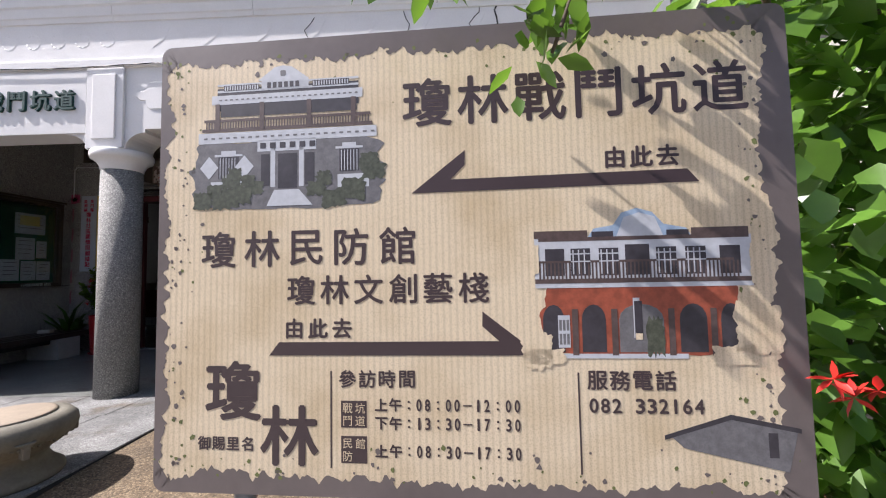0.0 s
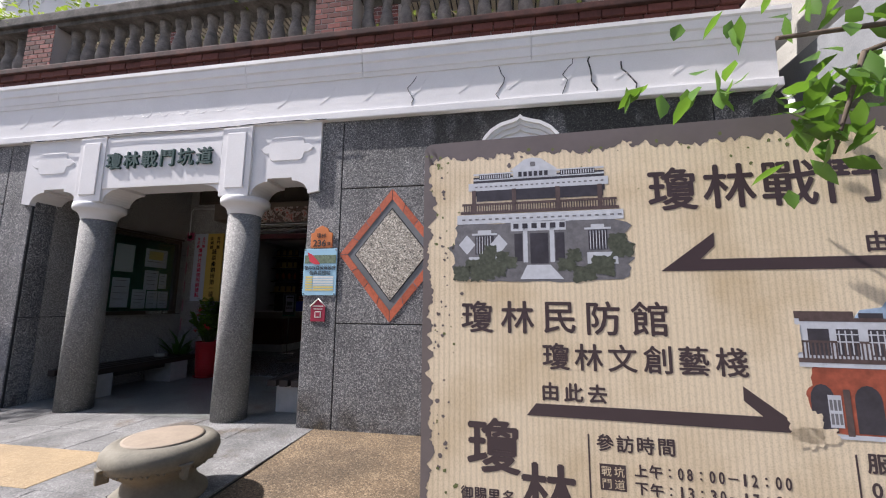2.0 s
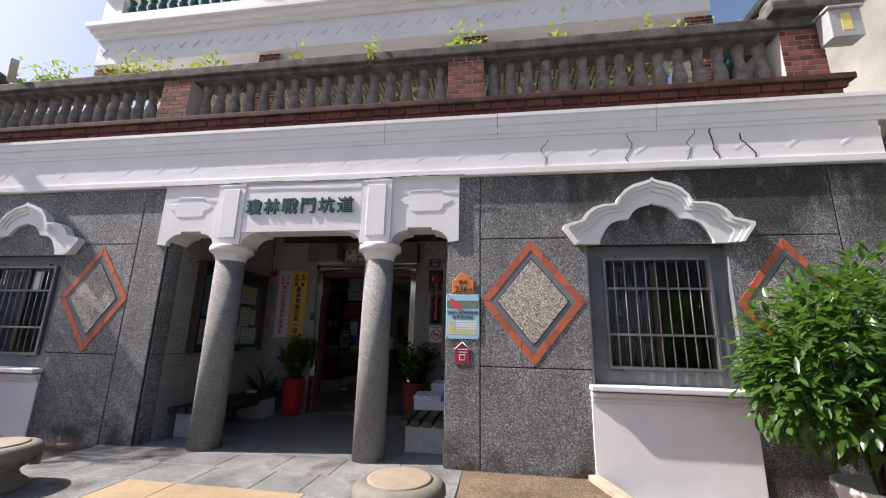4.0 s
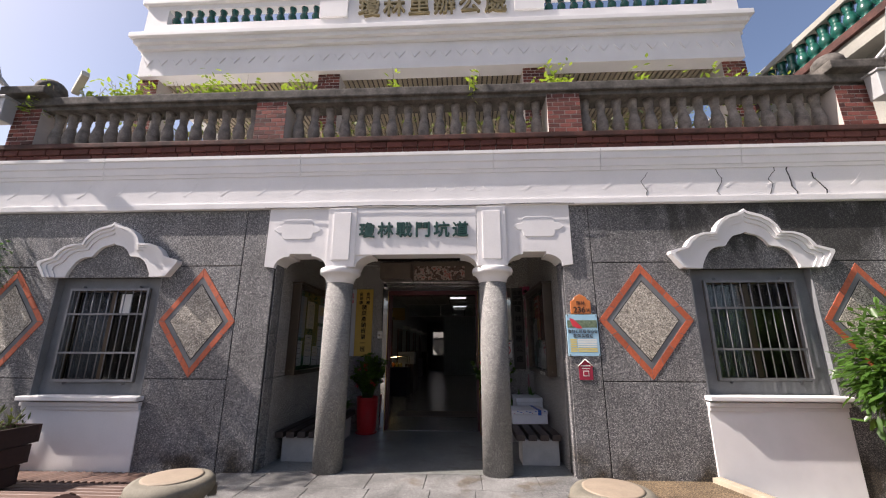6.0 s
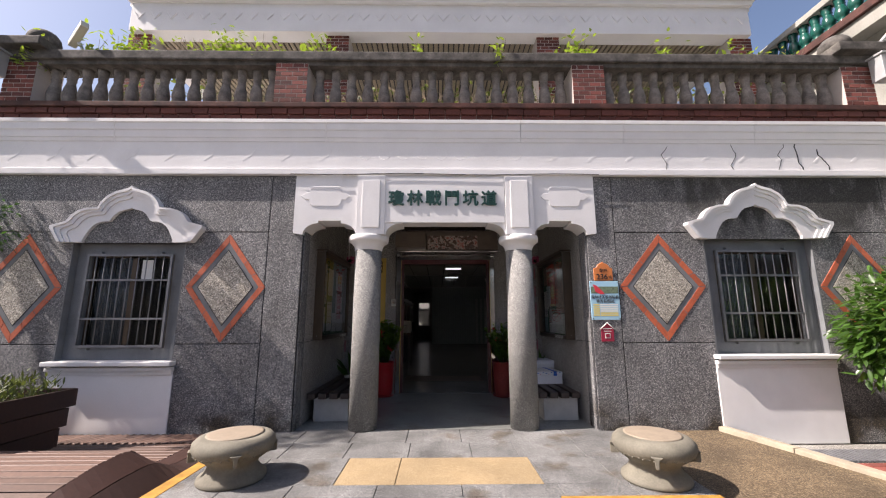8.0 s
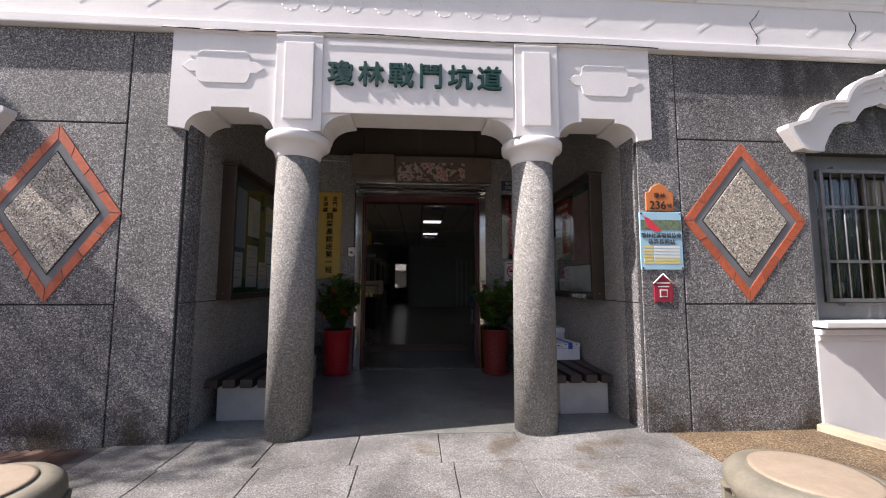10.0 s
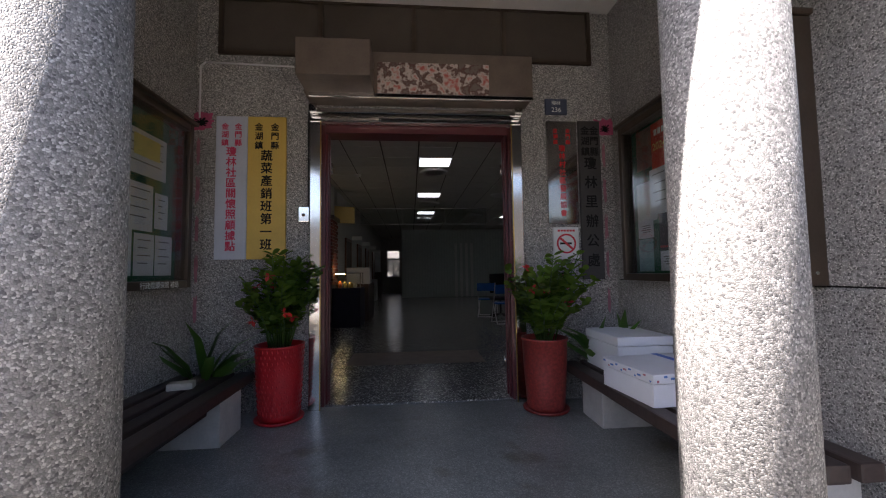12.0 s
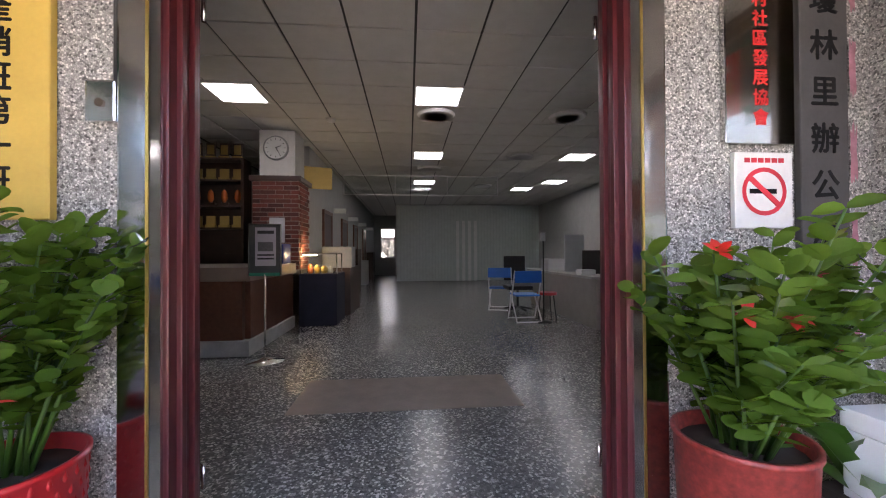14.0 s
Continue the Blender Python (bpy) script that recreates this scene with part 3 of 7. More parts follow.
def window_bay(x, z, label, stained):
    bay = thing("window_bay", (x, 0, z), label, "window", "barred windows", kind="structure")
    bm = bmesh.new()
    for a0, a1, y in ((0.0, 0.14, -0.105), (0.14, 0.3, -0.085), (0.3, 0.5, -0.066), (0.5, 1.0, -0.048)):
        hood_band(bm, a0, a1, y)
    part("hood", bm, WHITE, bay, "white plaster ogee hood")
    part("hood_infill", boxes((-0.61, 0.61, -0.004, 0.02, 2.42, 2.72), (-0.29, 0.29, -0.004, 0.02, 2.72, 2.93)), GREY, bay)
    part("surround", boxes((-0.735, -0.55, 0.1, 0.2, 0.9, 2.42), (0.55, 0.735, 0.1, 0.2, 0.9, 2.42), (-0.55, 0.55, 0.1, 0.2, 2.28, 2.42), (-0.55, 0.55, 0.1, 0.2, 0.9, 1.06)), PLASTER, bay, "smooth grey plaster surround")
    for s in (1, -1):
        part("reveal", boxes((min(s * 0.728, s * 0.74), max(s * 0.728, s * 0.74), 0.0, 0.11, 0.9, 2.42)), PLASTER, bay)
    part("sill", bevelled(boxes((-0.79, 0.79, -0.118, 0.15, 0.855, 0.91)), 0.014, 3), WHITE, bay, "white moulded sill")
    part("sill_moulding", bevelled(boxes((-0.78, 0.78, -0.06, 0.03, 0.79, 0.84), (-0.772, 0.772, -0.035, 0.03, 0.74, 0.79)), 0.012, 2), WHITE, bay)
    part("base", slab(-0.775, 0.775, -0.015, 0.03, LOW, 0.75, width=0.006), MOULDY if stained else WHITE_BASE, bay, "white painted base" + (" with dark mould at its foot" if stained else ""))
    part("grille_frame", boxes((-0.56, 0.56, 0.04, 0.07, 2.25, 2.28), (-0.56, 0.56, 0.04, 0.07, 1.07, 1.1), (-0.56, -0.53, 0.04, 0.07, 1.1, 2.25), (0.53, 0.56, 0.04, 0.07, 1.1, 2.25),
                               (-0.53, 0.53, 0.045, 0.065, 1.42, 1.445), (-0.53, 0.53, 0.045, 0.065, 1.92, 1.945)), GRILLE, bay)
    for i in range(9):
        part("bar", rod((-0.44 + 0.11 * i, 0.055, 1.1), (-0.44 + 0.11 * i, 0.055, 2.25), 0.0068, steps=8), GRILLE, bay)
    for s in (1, -1):
        for z in (1.05, 2.3):
            part("bracket", boxes((s * 0.4 - 0.01, s * 0.4 + 0.01, 0.05, 0.1, z - 0.012, z + 0.012)), GRILLE, bay)
    part("sash", boxes((-0.55, -0.51, 0.14, 0.18, 1.06, 2.28), (0.51, 0.55, 0.14, 0.18, 1.06, 2.28), (-0.03, 0.03, 0.14, 0.18, 1.06, 2.28), (-0.51, 0.51, 0.14, 0.18, 2.24, 2.28), (-0.51, 0.51, 0.14, 0.18, 1.06, 1.1)), BRONZE, bay)
    for s in (-0.27, 0.27):
        pane = part("pane", boxes((s - 0.24, s + 0.24, 0.157, 0.163, 1.1, 2.24)), WINDOW_GLASS, bay)
    bm = bmesh.new()
    for i in range(24):
        cx = -0.52 + i * 0.021
        lathe([(0.016, 1.05), (0.014, 2.25)], 8, bm, Matrix.Translation((cx, 0.22, 0)))
    part("curtain", bm, CURTAIN, bay)
    return bay


for x, z, words, st in ((4.22, 0, "barred window in a grey recess with white hood and stained base", True), (-4.18, -0.06, "barred window in a grey recess with white hood and clean base", False)):
    window_bay(x, z, words, st)
    # added sheet, its dark colour stands for the unlit room
    setting("room_behind_window", boxes((x - 0.9, x + 0.9, 1.6, 1.7, 0, 3.6)), DARK_ROOM, "added wall behind the window, coloured dark for the room's shade", "wall")

# paper taped inside one window
whole("paper_notice", boxes((-0.07, 0.07, 0, 0.002, -0.13, 0.13)), plain("white_paper", (0.75, 0.75, 0.73), 0.8), "white paper notice taped on the window glass", "notice", (-4.0, 0.135, 2.02))

# ---- diamonds ----
def diamond(x):
    d = thing("wall_diamond", (x, 0, 1.78), "diamond wall ornament framed in orange tiles", "ornament", "diamond ornaments")
    w, h = 0.572, 0.705
    corners = [(0, h), (w, 0), (0, -h), (-w, 0)]
    def scaled(k):
        return [(cx * k, cz * k) for cx, cz in corners]
    part("filling", prism(scaled(0.68), -0.008, 0.02), DIA_FILL, d, "cream aggregate filling")
    part("dark_band", prism(scaled(0.99), -0.0015, 0.019), PLASTER, d, "dark grey plaster band")
    part("groove", prism(scaled(0.705), -0.0025, 0.018), JOINT, d)
    o, i = scaled(1.0), scaled(0.84)
    for k in range(4):
        n = 4
        for j in range(n):
            a, b = j / n + 0.006, (j + 1) / n - 0.006
            pts = [lerp2(o[k], o[(k + 1) % 4], a), lerp2(o[k], o[(k + 1) % 4], b), lerp2(i[k], i[(k + 1) % 4], b), lerp2(i[k], i[(k + 1) % 4], a)]
            part("tile", prism(pts, -0.006, 0.015), BRICK_ORANGE, d)
    return d


first_diamond = diamond(2.87)
for x, narrow in ((-2.865, 0.9), (5.5, 0.92), (-5.5, 0.94)):
    copy_thing(first_diamond, pose(x, 0, 1.775)).scale = (narrow, 1, 1)

# ---- plates on the pier ----
ORANGE = plain("orange_enamel", (0.62, 0.2, 0.06), 0.35, vary=0.1)
INK = plain("dark_ink", (0.03, 0.022, 0.02), 0.6)
plate = thing("house_number_plate", (2.085, -0.012, 1.858), "orange enamel house number plate with an arched top", "number plate")
part("plate", bevelled(prism([(-0.125, 0), (0.125, 0), (0.125, 0.16), (0.09, 0.17), (0.07, 0.21), (0, 0.245), (-0.07, 0.21), (-0.09, 0.17), (-0.125, 0.16)], 0.0, 0.014), 0.004, 1), ORANGE, plate)
writing("number", "236", 0.1, (-0.02, -0.003, 0.05), INK, plate, bold=0.002)
writing("number_suffix", "號", 0.045, (0.085, -0.003, 0.045), INK, plate)
writing("village_name", "瓊林", 0.055, (0, -0.003, 0.135), INK, plate)
poster = thing("notice_plaque", (2.085, -0.012, 1.348), "pale blue printed notice plaque fixed with four screws", "notice")
SKYBLUE = plain("plaque_blue", (0.35, 0.58, 0.72), 0.35, vary=0.08)
part("board", slab(-0.19, 0.19, 0, 0.012, 0, 0.5, width=0.003, segments=1), SKYBLUE, poster)
part("landscape", boxes((-0.18, 0.18, -0.002, 0.001, 0.34, 0.43)), plain("print_hills", (0.2, 0.27, 0.17), 0.5, vary=0.5, scale=40.0), poster)
part("red_mark", prism([(-0.15, 0.46), (-0.1, 0.44), (-0.02, 0.36), (0.0, 0.33), (-0.06, 0.33), (-0.12, 0.36)], -0.004, 0.0), plain("print_red", (0.65, 0.05, 0.07), 0.4), poster)
writing("title", "瓊林社區發展協會", 0.05, (0, -0.003, 0.295), INK, poster, width=0.36)
writing("subtitle", "巷弄長照站", 0.05, (0, -0.003, 0.24), INK, poster, width=0.24)
PRINT_YELLOW = plain("print_yellow", (0.75, 0.62, 0.2), 0.5)
PRINT_PALE = plain("print_pale", (0.75, 0.77, 0.72), 0.5)
for i in range(6):
    part("text_bar", boxes((-0.16, -0.08, -0.002, 0.001, 0.05 + 0.027 * i, 0.068 + 0.027 * i)), PRINT_YELLOW, poster)
    part("text_bar", boxes((-0.07, 0.16, -0.002, 0.001, 0.05 + 0.027 * i, 0.068 + 0.027 * i)), PRINT_YELLOW if i < 2 else PRINT_PALE, poster)
for sx in (-0.175, 0.175):
    for sz in (0.015, 0.485):
        part("screw", rod((sx, -0.006, sz), (sx, 0.0, sz), 0.008), STEEL, poster)
RED_PLATE = plain("crimson_plate", (0.32, 0.02, 0.05), 0.4, vary=0.1)
house = thing("house_shaped_plaque", (2.085, -0.01, 1.075), "small crimson house-shaped plaque with white lines", "plaque")
part("plate", prism([(-0.08, 0), (0.08, 0), (0.08, 0.15), (0.095, 0.15), (0, 0.24), (-0.095, 0.15), (-0.08, 0.15)], 0, 0.01), RED_PLATE, house)
for r in (((-0.09, 0.155), (0, 0.238)), ((0, 0.238), (0.09, 0.155))):
    part("roof_line", rod((r[0][0], -0.002, r[0][1]), (r[1][0], -0.002, r[1][1]), 0.006, steps=6), PRINT_PALE, house)
part("white_band", boxes((-0.06, 0.06, -0.002, 0.001, 0.155, 0.165), (-0.05, 0.05, -0.002, 0.001, 0.125, 0.133), (-0.035, 0.035, -0.002, 0.001, 0.04, 0.105)), PRINT_PALE, house)
part("dark_square", boxes((-0.025, 0.025, -0.004, 0.0, 0.05, 0.095)), RED_PLATE, house)

# ---- stone stools ----
STOOL = plain("carved_stone", (0.2, 0.185, 0.145), 0.85, vary=0.35, scale=5.0, relief=0.35)
STOOL_TOP = plain("worn_stone_top", (0.29, 0.235, 0.175), 0.75, vary=0.2, scale=8.0)
stool = thing("stone_stool", (-1.89, -1.39, 0), "carved round stone drum stool on a flared foot", "stool", "stone stools")
part("body", lathe([(0.29, 0), (0.3, 0.02), (0.295, 0.05), (0.24, 0.1), (0.215, 0.15), (0.225, 0.19), (0.29, 0.24), (0.34, 0.29), (0.36, 0.34), (0.355, 0.39), (0.32, 0.43), (0.27, 0.445), (0.262, 0.44), (0.25, 0.446), (0.2, 0.448)], 44), STOOL, stool)
part("seat_disc", lathe([(0.25, 0.44), (0.25, 0.452), (0.23, 0.456), (0.1, 0.457)], 44), STOOL_TOP, stool, "worn brown top disc")
for k in range(4):
    a = k * math.pi / 2 + 0.5
    lug = part("lug", bevelled(prism([(-0.05, 0.33), (0.05, 0.33), (0.02, 0.3), (0.015, 0.22), (-0.015, 0.22), (-0.02, 0.3)], -0.375, -0.3), 0.006, 1), STOOL, stool)
    lug.rotation_euler = (0, 0, a)
for k in range(24):
    a = k * math.pi / 12
    curl = part("carved_curl", tube_along([(0.335 * math.cos(a + 0.1 * math.cos(u)), 0.335 * math.sin(a + 0.1 * math.cos(u)), 0.28 + 0.018 * math.sin(u)) for u in (0, 0.9, 1.8, 2.7, 3.6)], 0.008, steps=5), STOOL, stool)
stool.scale = (0.93, 0.93, 0.83)
copy_thing(stool, pose(1.78, -1.47, 0, 0, 0, 37))

# ---- terrace slabs ----
def slab_me(w, d, mat):
    return mesh_of("slab", slab(0.003, w - 0.003, 0.003, d - 0.003, -0.03, 0, width=0.003, segments=1), mat)


for y0, y1, widths in ((-0.42, 0.1, (-2.3, -1.72, -1.1, -0.46, 0.17, 0.8, 1.43, 2.1)), (-0.9, -0.42, (-2.3, -1.7, -1.05, -0.4, 0.25, 0.72, 1.4, 2.1)),
                       (-1.54, -0.9, (-2.3, -1.75, -0.975, -0.46, 0.8, 1.45, 2.1)), (-1.77, -1.54, (-2.3, -1.85, -1.3, -0.6, 0.1, 0.9, 1.5, 2.1))):
    for a, b in zip(widths, widths[1:]):
        beige = y0 == -1.54 and -1.06 < a < 0.7
        s = new("beige_slab" if beige else "slab", slab_me(b - a, y1 - y0, SLAB_BEIGE if beige else SLAB))
        s.location, s.parent = (a, y0, 0), terrace
for a, b in ((-1.06, -0.42), (-0.42, 0.2), (0.2, 0.86)):
    s = new("slab", slab_me(b - a, 0.13, SLAB))
    s.location, s.parent = (a, -1.9, 0), terrace
for a, b in ((-2.42, -1.74), (-1.74, -1.06), (0.86, 1.48), (1.48, 2.12)):
    part("yellow_edge", slab(a + 0.003, b - 0.003, -1.9, -1.772, -0.02, 0.0, width=0.004), YELLOW, terrace, "worn yellow painted step edge")
part("yellow_edge", slab(-2.42, -2.303, -1.77, -0.95, -0.02, 0.0, width=0.004), YELLOW, terrace, "worn yellow painted side edge")
setting("approach_ramp", prism([(-1.06, 0), (0.86, 0), (0.86, -0.3), (-1.06, -0.3)], -1.98, -1.902), SLAB_BEIGE, "beige slab approach", "ramp").data.transform(Matrix.Translation((0, 0, -0.01)))
bm = bmesh.new()
v = [bm.verts.new(p) for p in ((-1.06, -1.98, -0.012), (0.86, -1.98, -0.012), (0.86, -3.6, LOW - 0.011), (-1.06, -3.6, LOW - 0.011))]
bm.faces.new(v)
setting("approach_slope", bmesh.ops.solidify(bm, geom=bm.faces[:], thickness=0.1) and bm, SLAB_BEIGE, "pale slab slope up to the terrace", "ramp")
bm = bmesh.new()
quad = [(2.1, 0.1), (3.38, 0.1), (3.95, -1.75), (4.6, -3.8), (2.4, -3.8), (2.12, -1.9), (2.1, -1.3)]
top = [bm.verts.new((x, y, 0.0 if y > -1.0 else -0.01 - (-1.0 - y) * 0.05)) for x, y in quad]
low = [bm.verts.new((x, y, LOW - 0.1)) for x, y in quad]
bm.faces.new(top)
for i in range(len(quad)):
    bm.faces.new((top[i], low[i], low[(i + 1) % len(quad)], top[(i + 1) % len(quad)]))
setting("side_ramp", bm, SAND, "sand-coloured washed gravel ramp", "ramp")
KERB = plain("kerb_stone", (0.42, 0.36, 0.27), 0.85, vary=0.3)
for i in range(5):
    a, b = i / 5, (i + 1) / 5
    pa, pb = Vector((3.42, 0.0, 0.02)).lerp(Vector((4.68, -3.8, -0.1)), a), Vector((3.42, 0.0, 0.02)).lerp(Vector((4.68, -3.8, -0.1)), b)
    bm = slab(-0.06, 0.06, 0.004, (pb - pa).length - 0.004, -0.3, 0.03, width=0.012)
    bm.transform(Matrix.Translation(pa) @ (pb - pa).to_track_quat("Y", "Z").to_matrix().to_4x4())
    setting("kerb", bm, KERB, "worn buff kerb stone", "kerb")
drain = setting("drain", boxes((3.75, 9, -0.62, -0.2, LOW - 0.03, LOW - 0.008)), JOINT, "dark drain channel with metal grates", "drain")
bm = bmesh.new()
for i in range(70):
    box(bm, 3.8 + 0.06 * i, 3.835 + 0.06 * i, -0.6, -0.22, LOW - 0.009, LOW + 0.002)
part("grate", bm, GRILLE, drain, "slotted metal grate")
RED_PAVE = tinted("red_paver", (0.22, 0.06, 0.045), 0.8, 0.3)
red_paving = setting("pavement", boxes((3.9, 9, -4.6, -0.65, LOW - 0.05, LOW - 0.008)), JOINT, "red brick pavement", "pavement")
pv = mesh_of("paver", slab(0.002, 0.218, 0.002, 0.108, -0.03, 0, width=0.004, segments=1), RED_PAVE)
for j in range(10):
    for i in range(14):
        p = new("paver", pv)
        p.location, p.parent = (4.0 + 0.22 * i + (0.11 if j % 2 else 0), -0.77 - 0.11 * j, LOW + 0.002), red_paving

# ---- foliage helpers ----
rng = random.Random(7)


def add_leaf(bm, at, way, length, width, bend=0.25):
    way = Vector(way).normalized()
    side = way.cross(Vector((rng.uniform(-0.5, 0.5), rng.uniform(-0.5, 0.5), 1))).normalized()
    up = side.cross(way)
    at = Vector(at)
    a = bm.verts.new(at)
    m1 = bm.verts.new(at + way * length * 0.35 - up * width * 0.12)
    m2 = bm.verts.new(at + way * length * 0.72 - up * (width * 0.1 + bend * length * 0.15))
    t = bm.verts.new(at + way * length - up * bend * length * 0.5)
    l1 = bm.verts.new(at + way * length * 0.38 + side * width * 0.5)
    r1 = bm.verts.new(at + way * length * 0.38 - side * width * 0.5)
    l2 = bm.verts.new(at + way * length * 0.72 + side * width * 0.36 - up * bend * length * 0.15)
    r2 = bm.verts.new(at + way * length * 0.72 - side * width * 0.36 - up * bend * length * 0.15)
    for f in ((a, m1, l1), (a, r1, m1), (m1, m2, l2, l1), (m1, r1, r2, m2), (m2, t, l2), (m2, r2, t)):
        bm.faces.new(f).smooth = True


def any_way(down=0.0):
    v = Vector((rng.gauss(0, 1), rng.gauss(0, 1), rng.gauss(0, 0.7) - down))
    return v.normalized()


def leaf_mass(bm, centre, radii, count, length, width, down=0.2, shell=0.55):
    for _ in range(count):
        d = any_way()
        r = shell + (1 - shell) * rng.random() ** 0.7
        lump = 1 + 0.25 * noise.noise(Vector(d) * 2.3 + Vector(centre))
        p = Vector(centre) + Vector((d.x * radii[0], d.y * radii[1], d.z * radii[2])) * r * lump
        add_leaf(bm, p, d + any_way(down) * 0.9, length * rng.uniform(0.6, 1.2), width * rng.uniform(0.7, 1.15))


def twig(bm, pts, r0, r1):
    n = len(pts) - 1
    for i, (a, b) in enumerate(zip(pts, pts[1:])):
        ra, rb = r0 + (r1 - r0) * i / n, r0 + (r1 - r0) * (i + 1) / n
        a, b = Vector(a), Vector(b)
        lathe([(ra, 0), (rb, (b - a).length)], 7, bm, Matrix.Translation(a) @ (b - a).to_track_quat("Z", "Y").to_matrix().to_4x4())


LEAF = leafy("shrub_leaf", (0.02, 0.06, 0.012), (0.085, 0.17, 0.03), 0.35)
VINE_LEAF = leafy("vine_leaf", (0.04, 0.11, 0.015), (0.13, 0.24, 0.035), 0.35)
LEAF_DEEP = leafy("deep_green_leaf", (0.02, 0.06, 0.018), (0.06, 0.14, 0.03), 0.3)
LEAF_LIME = leafy("lime_leaf", (0.12, 0.2, 0.03), (0.26, 0.34, 0.05))
CONIFER = leafy("juniper_leaf", (0.03, 0.06, 0.02), (0.11, 0.13, 0.04), 0.6)
DRY = tinted("dry_twig", (0.2, 0.15, 0.1), 0.9, 0.3)
BARK = plain("bark", (0.12, 0.09, 0.065), 0.9, vary=0.4, relief=0.5)
FLOWER = plain("red_petal", (0.6, 0.03, 0.02), 0.5, vary=0.2)

FAR_WALL = plain("far_render", (0.28, 0.25, 0.21), 0.9, vary=0.3, scale=1.0)

# ---- information sign ----
CREAM = material("sign_cream", (0.62, 0.52, 0.37), 0.32)
stripe = CREAM.node_tree.nodes.new("ShaderNodeTexWave")
stripe.inputs["Scale"].default_value, stripe.inputs["Distortion"].default_value = 25.0, 0.4
stripe.bands_direction = "X"
link(CREAM, coords(CREAM), stripe.inputs["Vector"])
dots = ramp(CREAM, cells(CREAM, 300, "F1", "Distance"), [(0.3, (0.86,) * 3), (0.5, (1,) * 3)])
lines = ramp(CREAM, stripe.outputs["Fac"], [(0.0, (0.85,) * 3), (0.6, (1,) * 3)])
blots = ramp(CREAM, noise_tex(CREAM, 5.0, 6), [(0.3, (0.72, 0.66, 0.55)), (0.55, (1, 1, 1))])
paint(CREAM, blend(CREAM, blend(CREAM, blend(CREAM, (0.66, 0.55, 0.39), dots, 1.0, "MULTIPLY"), lines, 1.0, "MULTIPLY"), blots, 0.8, "MULTIPLY"))
BORDER = plain("sign_border", (0.14, 0.115, 0.11), 0.35, vary=0.15, scale=8.0)
SIGN_INK = plain("sign_ink", (0.05, 0.032, 0.035), 0.4, vary=0.1)
MOSS = plain("moss_fleck", (0.16, 0.18, 0.06), 0.8, vary=0.3)
SX0, SX1, SZ0, SZ1 = -0.535, 0.708, 0.752, 1.672
board = thing("information_sign", (4.4, -2.971, 0), "weathered cream information sign with a ragged brown border", "sign", turn=-3.17)
board.scale = (1, 0.2, 1)


def eased(x, z, r=0.022):
    """Pulls a point of the sign's edge onto its rounded corner."""
    cx, cz = min(max(x, SX0 + r), SX1 - r), min(max(z, SZ0 + r), SZ1 - r)
    away = Vector((x - cx, z - cz))
    if min(abs(away.x), abs(away.y)) > 1e-6:
        away = away.normalized() * r
    return cx + away.x, cz + away.y


rim = [(SX0, SZ0 + 0.022), (SX0, SZ1 - 0.022), (SX0 + 0.022, SZ1), (SX1 - 0.022, SZ1), (SX1, SZ1 - 0.022), (SX1, SZ0 + 0.022), (SX1 - 0.022, SZ0), (SX0 + 0.022, SZ0)]
part("panel", prism([eased(*p) for a, b in zip(rim, rim[1:] + rim[:1]) for p in ([a] if a[0] == b[0] or a[1] == b[1] else [a, ((a[0] if abs(a[0] - SX0) < 0.001 or abs(a[0] - SX1) < 0.001 else b[0]), (a[1] if abs(a[1] - SZ0) < 0.001 or abs(a[1] - SZ1) < 0.001 else b[1]))])], 0.0, 0.05), CREAM, board)
bm = bmesh.new()
N = 900
per = 2 * (SX1 - SX0 + SZ1 - SZ0)
outer, inner = [], []
for i in range(N):
    d = per * i / N
    w, h = SX1 - SX0, SZ1 - SZ0
    if d < w:
        o, inward = (SX0 + d, SZ0), (0, 1)
    elif d < w + h:
        o, inward = (SX1, SZ0 + d - w), (-1, 0)
    elif d < 2 * w + h:
        o, inward = (SX1 - (d - w - h), SZ1), (0, -1)
    else:
        o, inward = (SX0, SZ1 - (d - 2 * w - h)), (1, 0)
    base = {(0, 1): 0.035, (-1, 0): 0.05, (0, -1): 0.045, (1, 0): 0.022}[inward]
    ins = base + 0.018 * noise.noise(Vector((o[0] * 9, o[1] * 9, 0))) + 0.014 * noise.noise(Vector((o[0] * 45, o[1] * 45, 3))) + 0.01 * noise.noise(Vector((o[0] * 130, o[1] * 130, 5)))
    ins = max(0.008, ins)
    px = min(max(o[0] + inward[0] * ins, SX0 + 0.035), SX1 - 0.06) if inward[0] == 0 else o[0] + inward[0] * ins
    pz = min(max(o[1] + inward[1] * ins, SZ0 + 0.045), SZ1 - 0.055) if inward[1] == 0 else o[1] + inward[1] * ins
    ex, ez = eased(*o)
    outer.append(bm.verts.new((ex, -0.0015, ez)))
    inner.append(bm.verts.new((px, -0.0015, pz)))
for i in range(N):
    j = (i + 1) % N
    bm.faces.new((outer[i], outer[j], inner[j], inner[i]))
part("ragged_border", bm, BORDER, board, "ragged dark brown printed border")


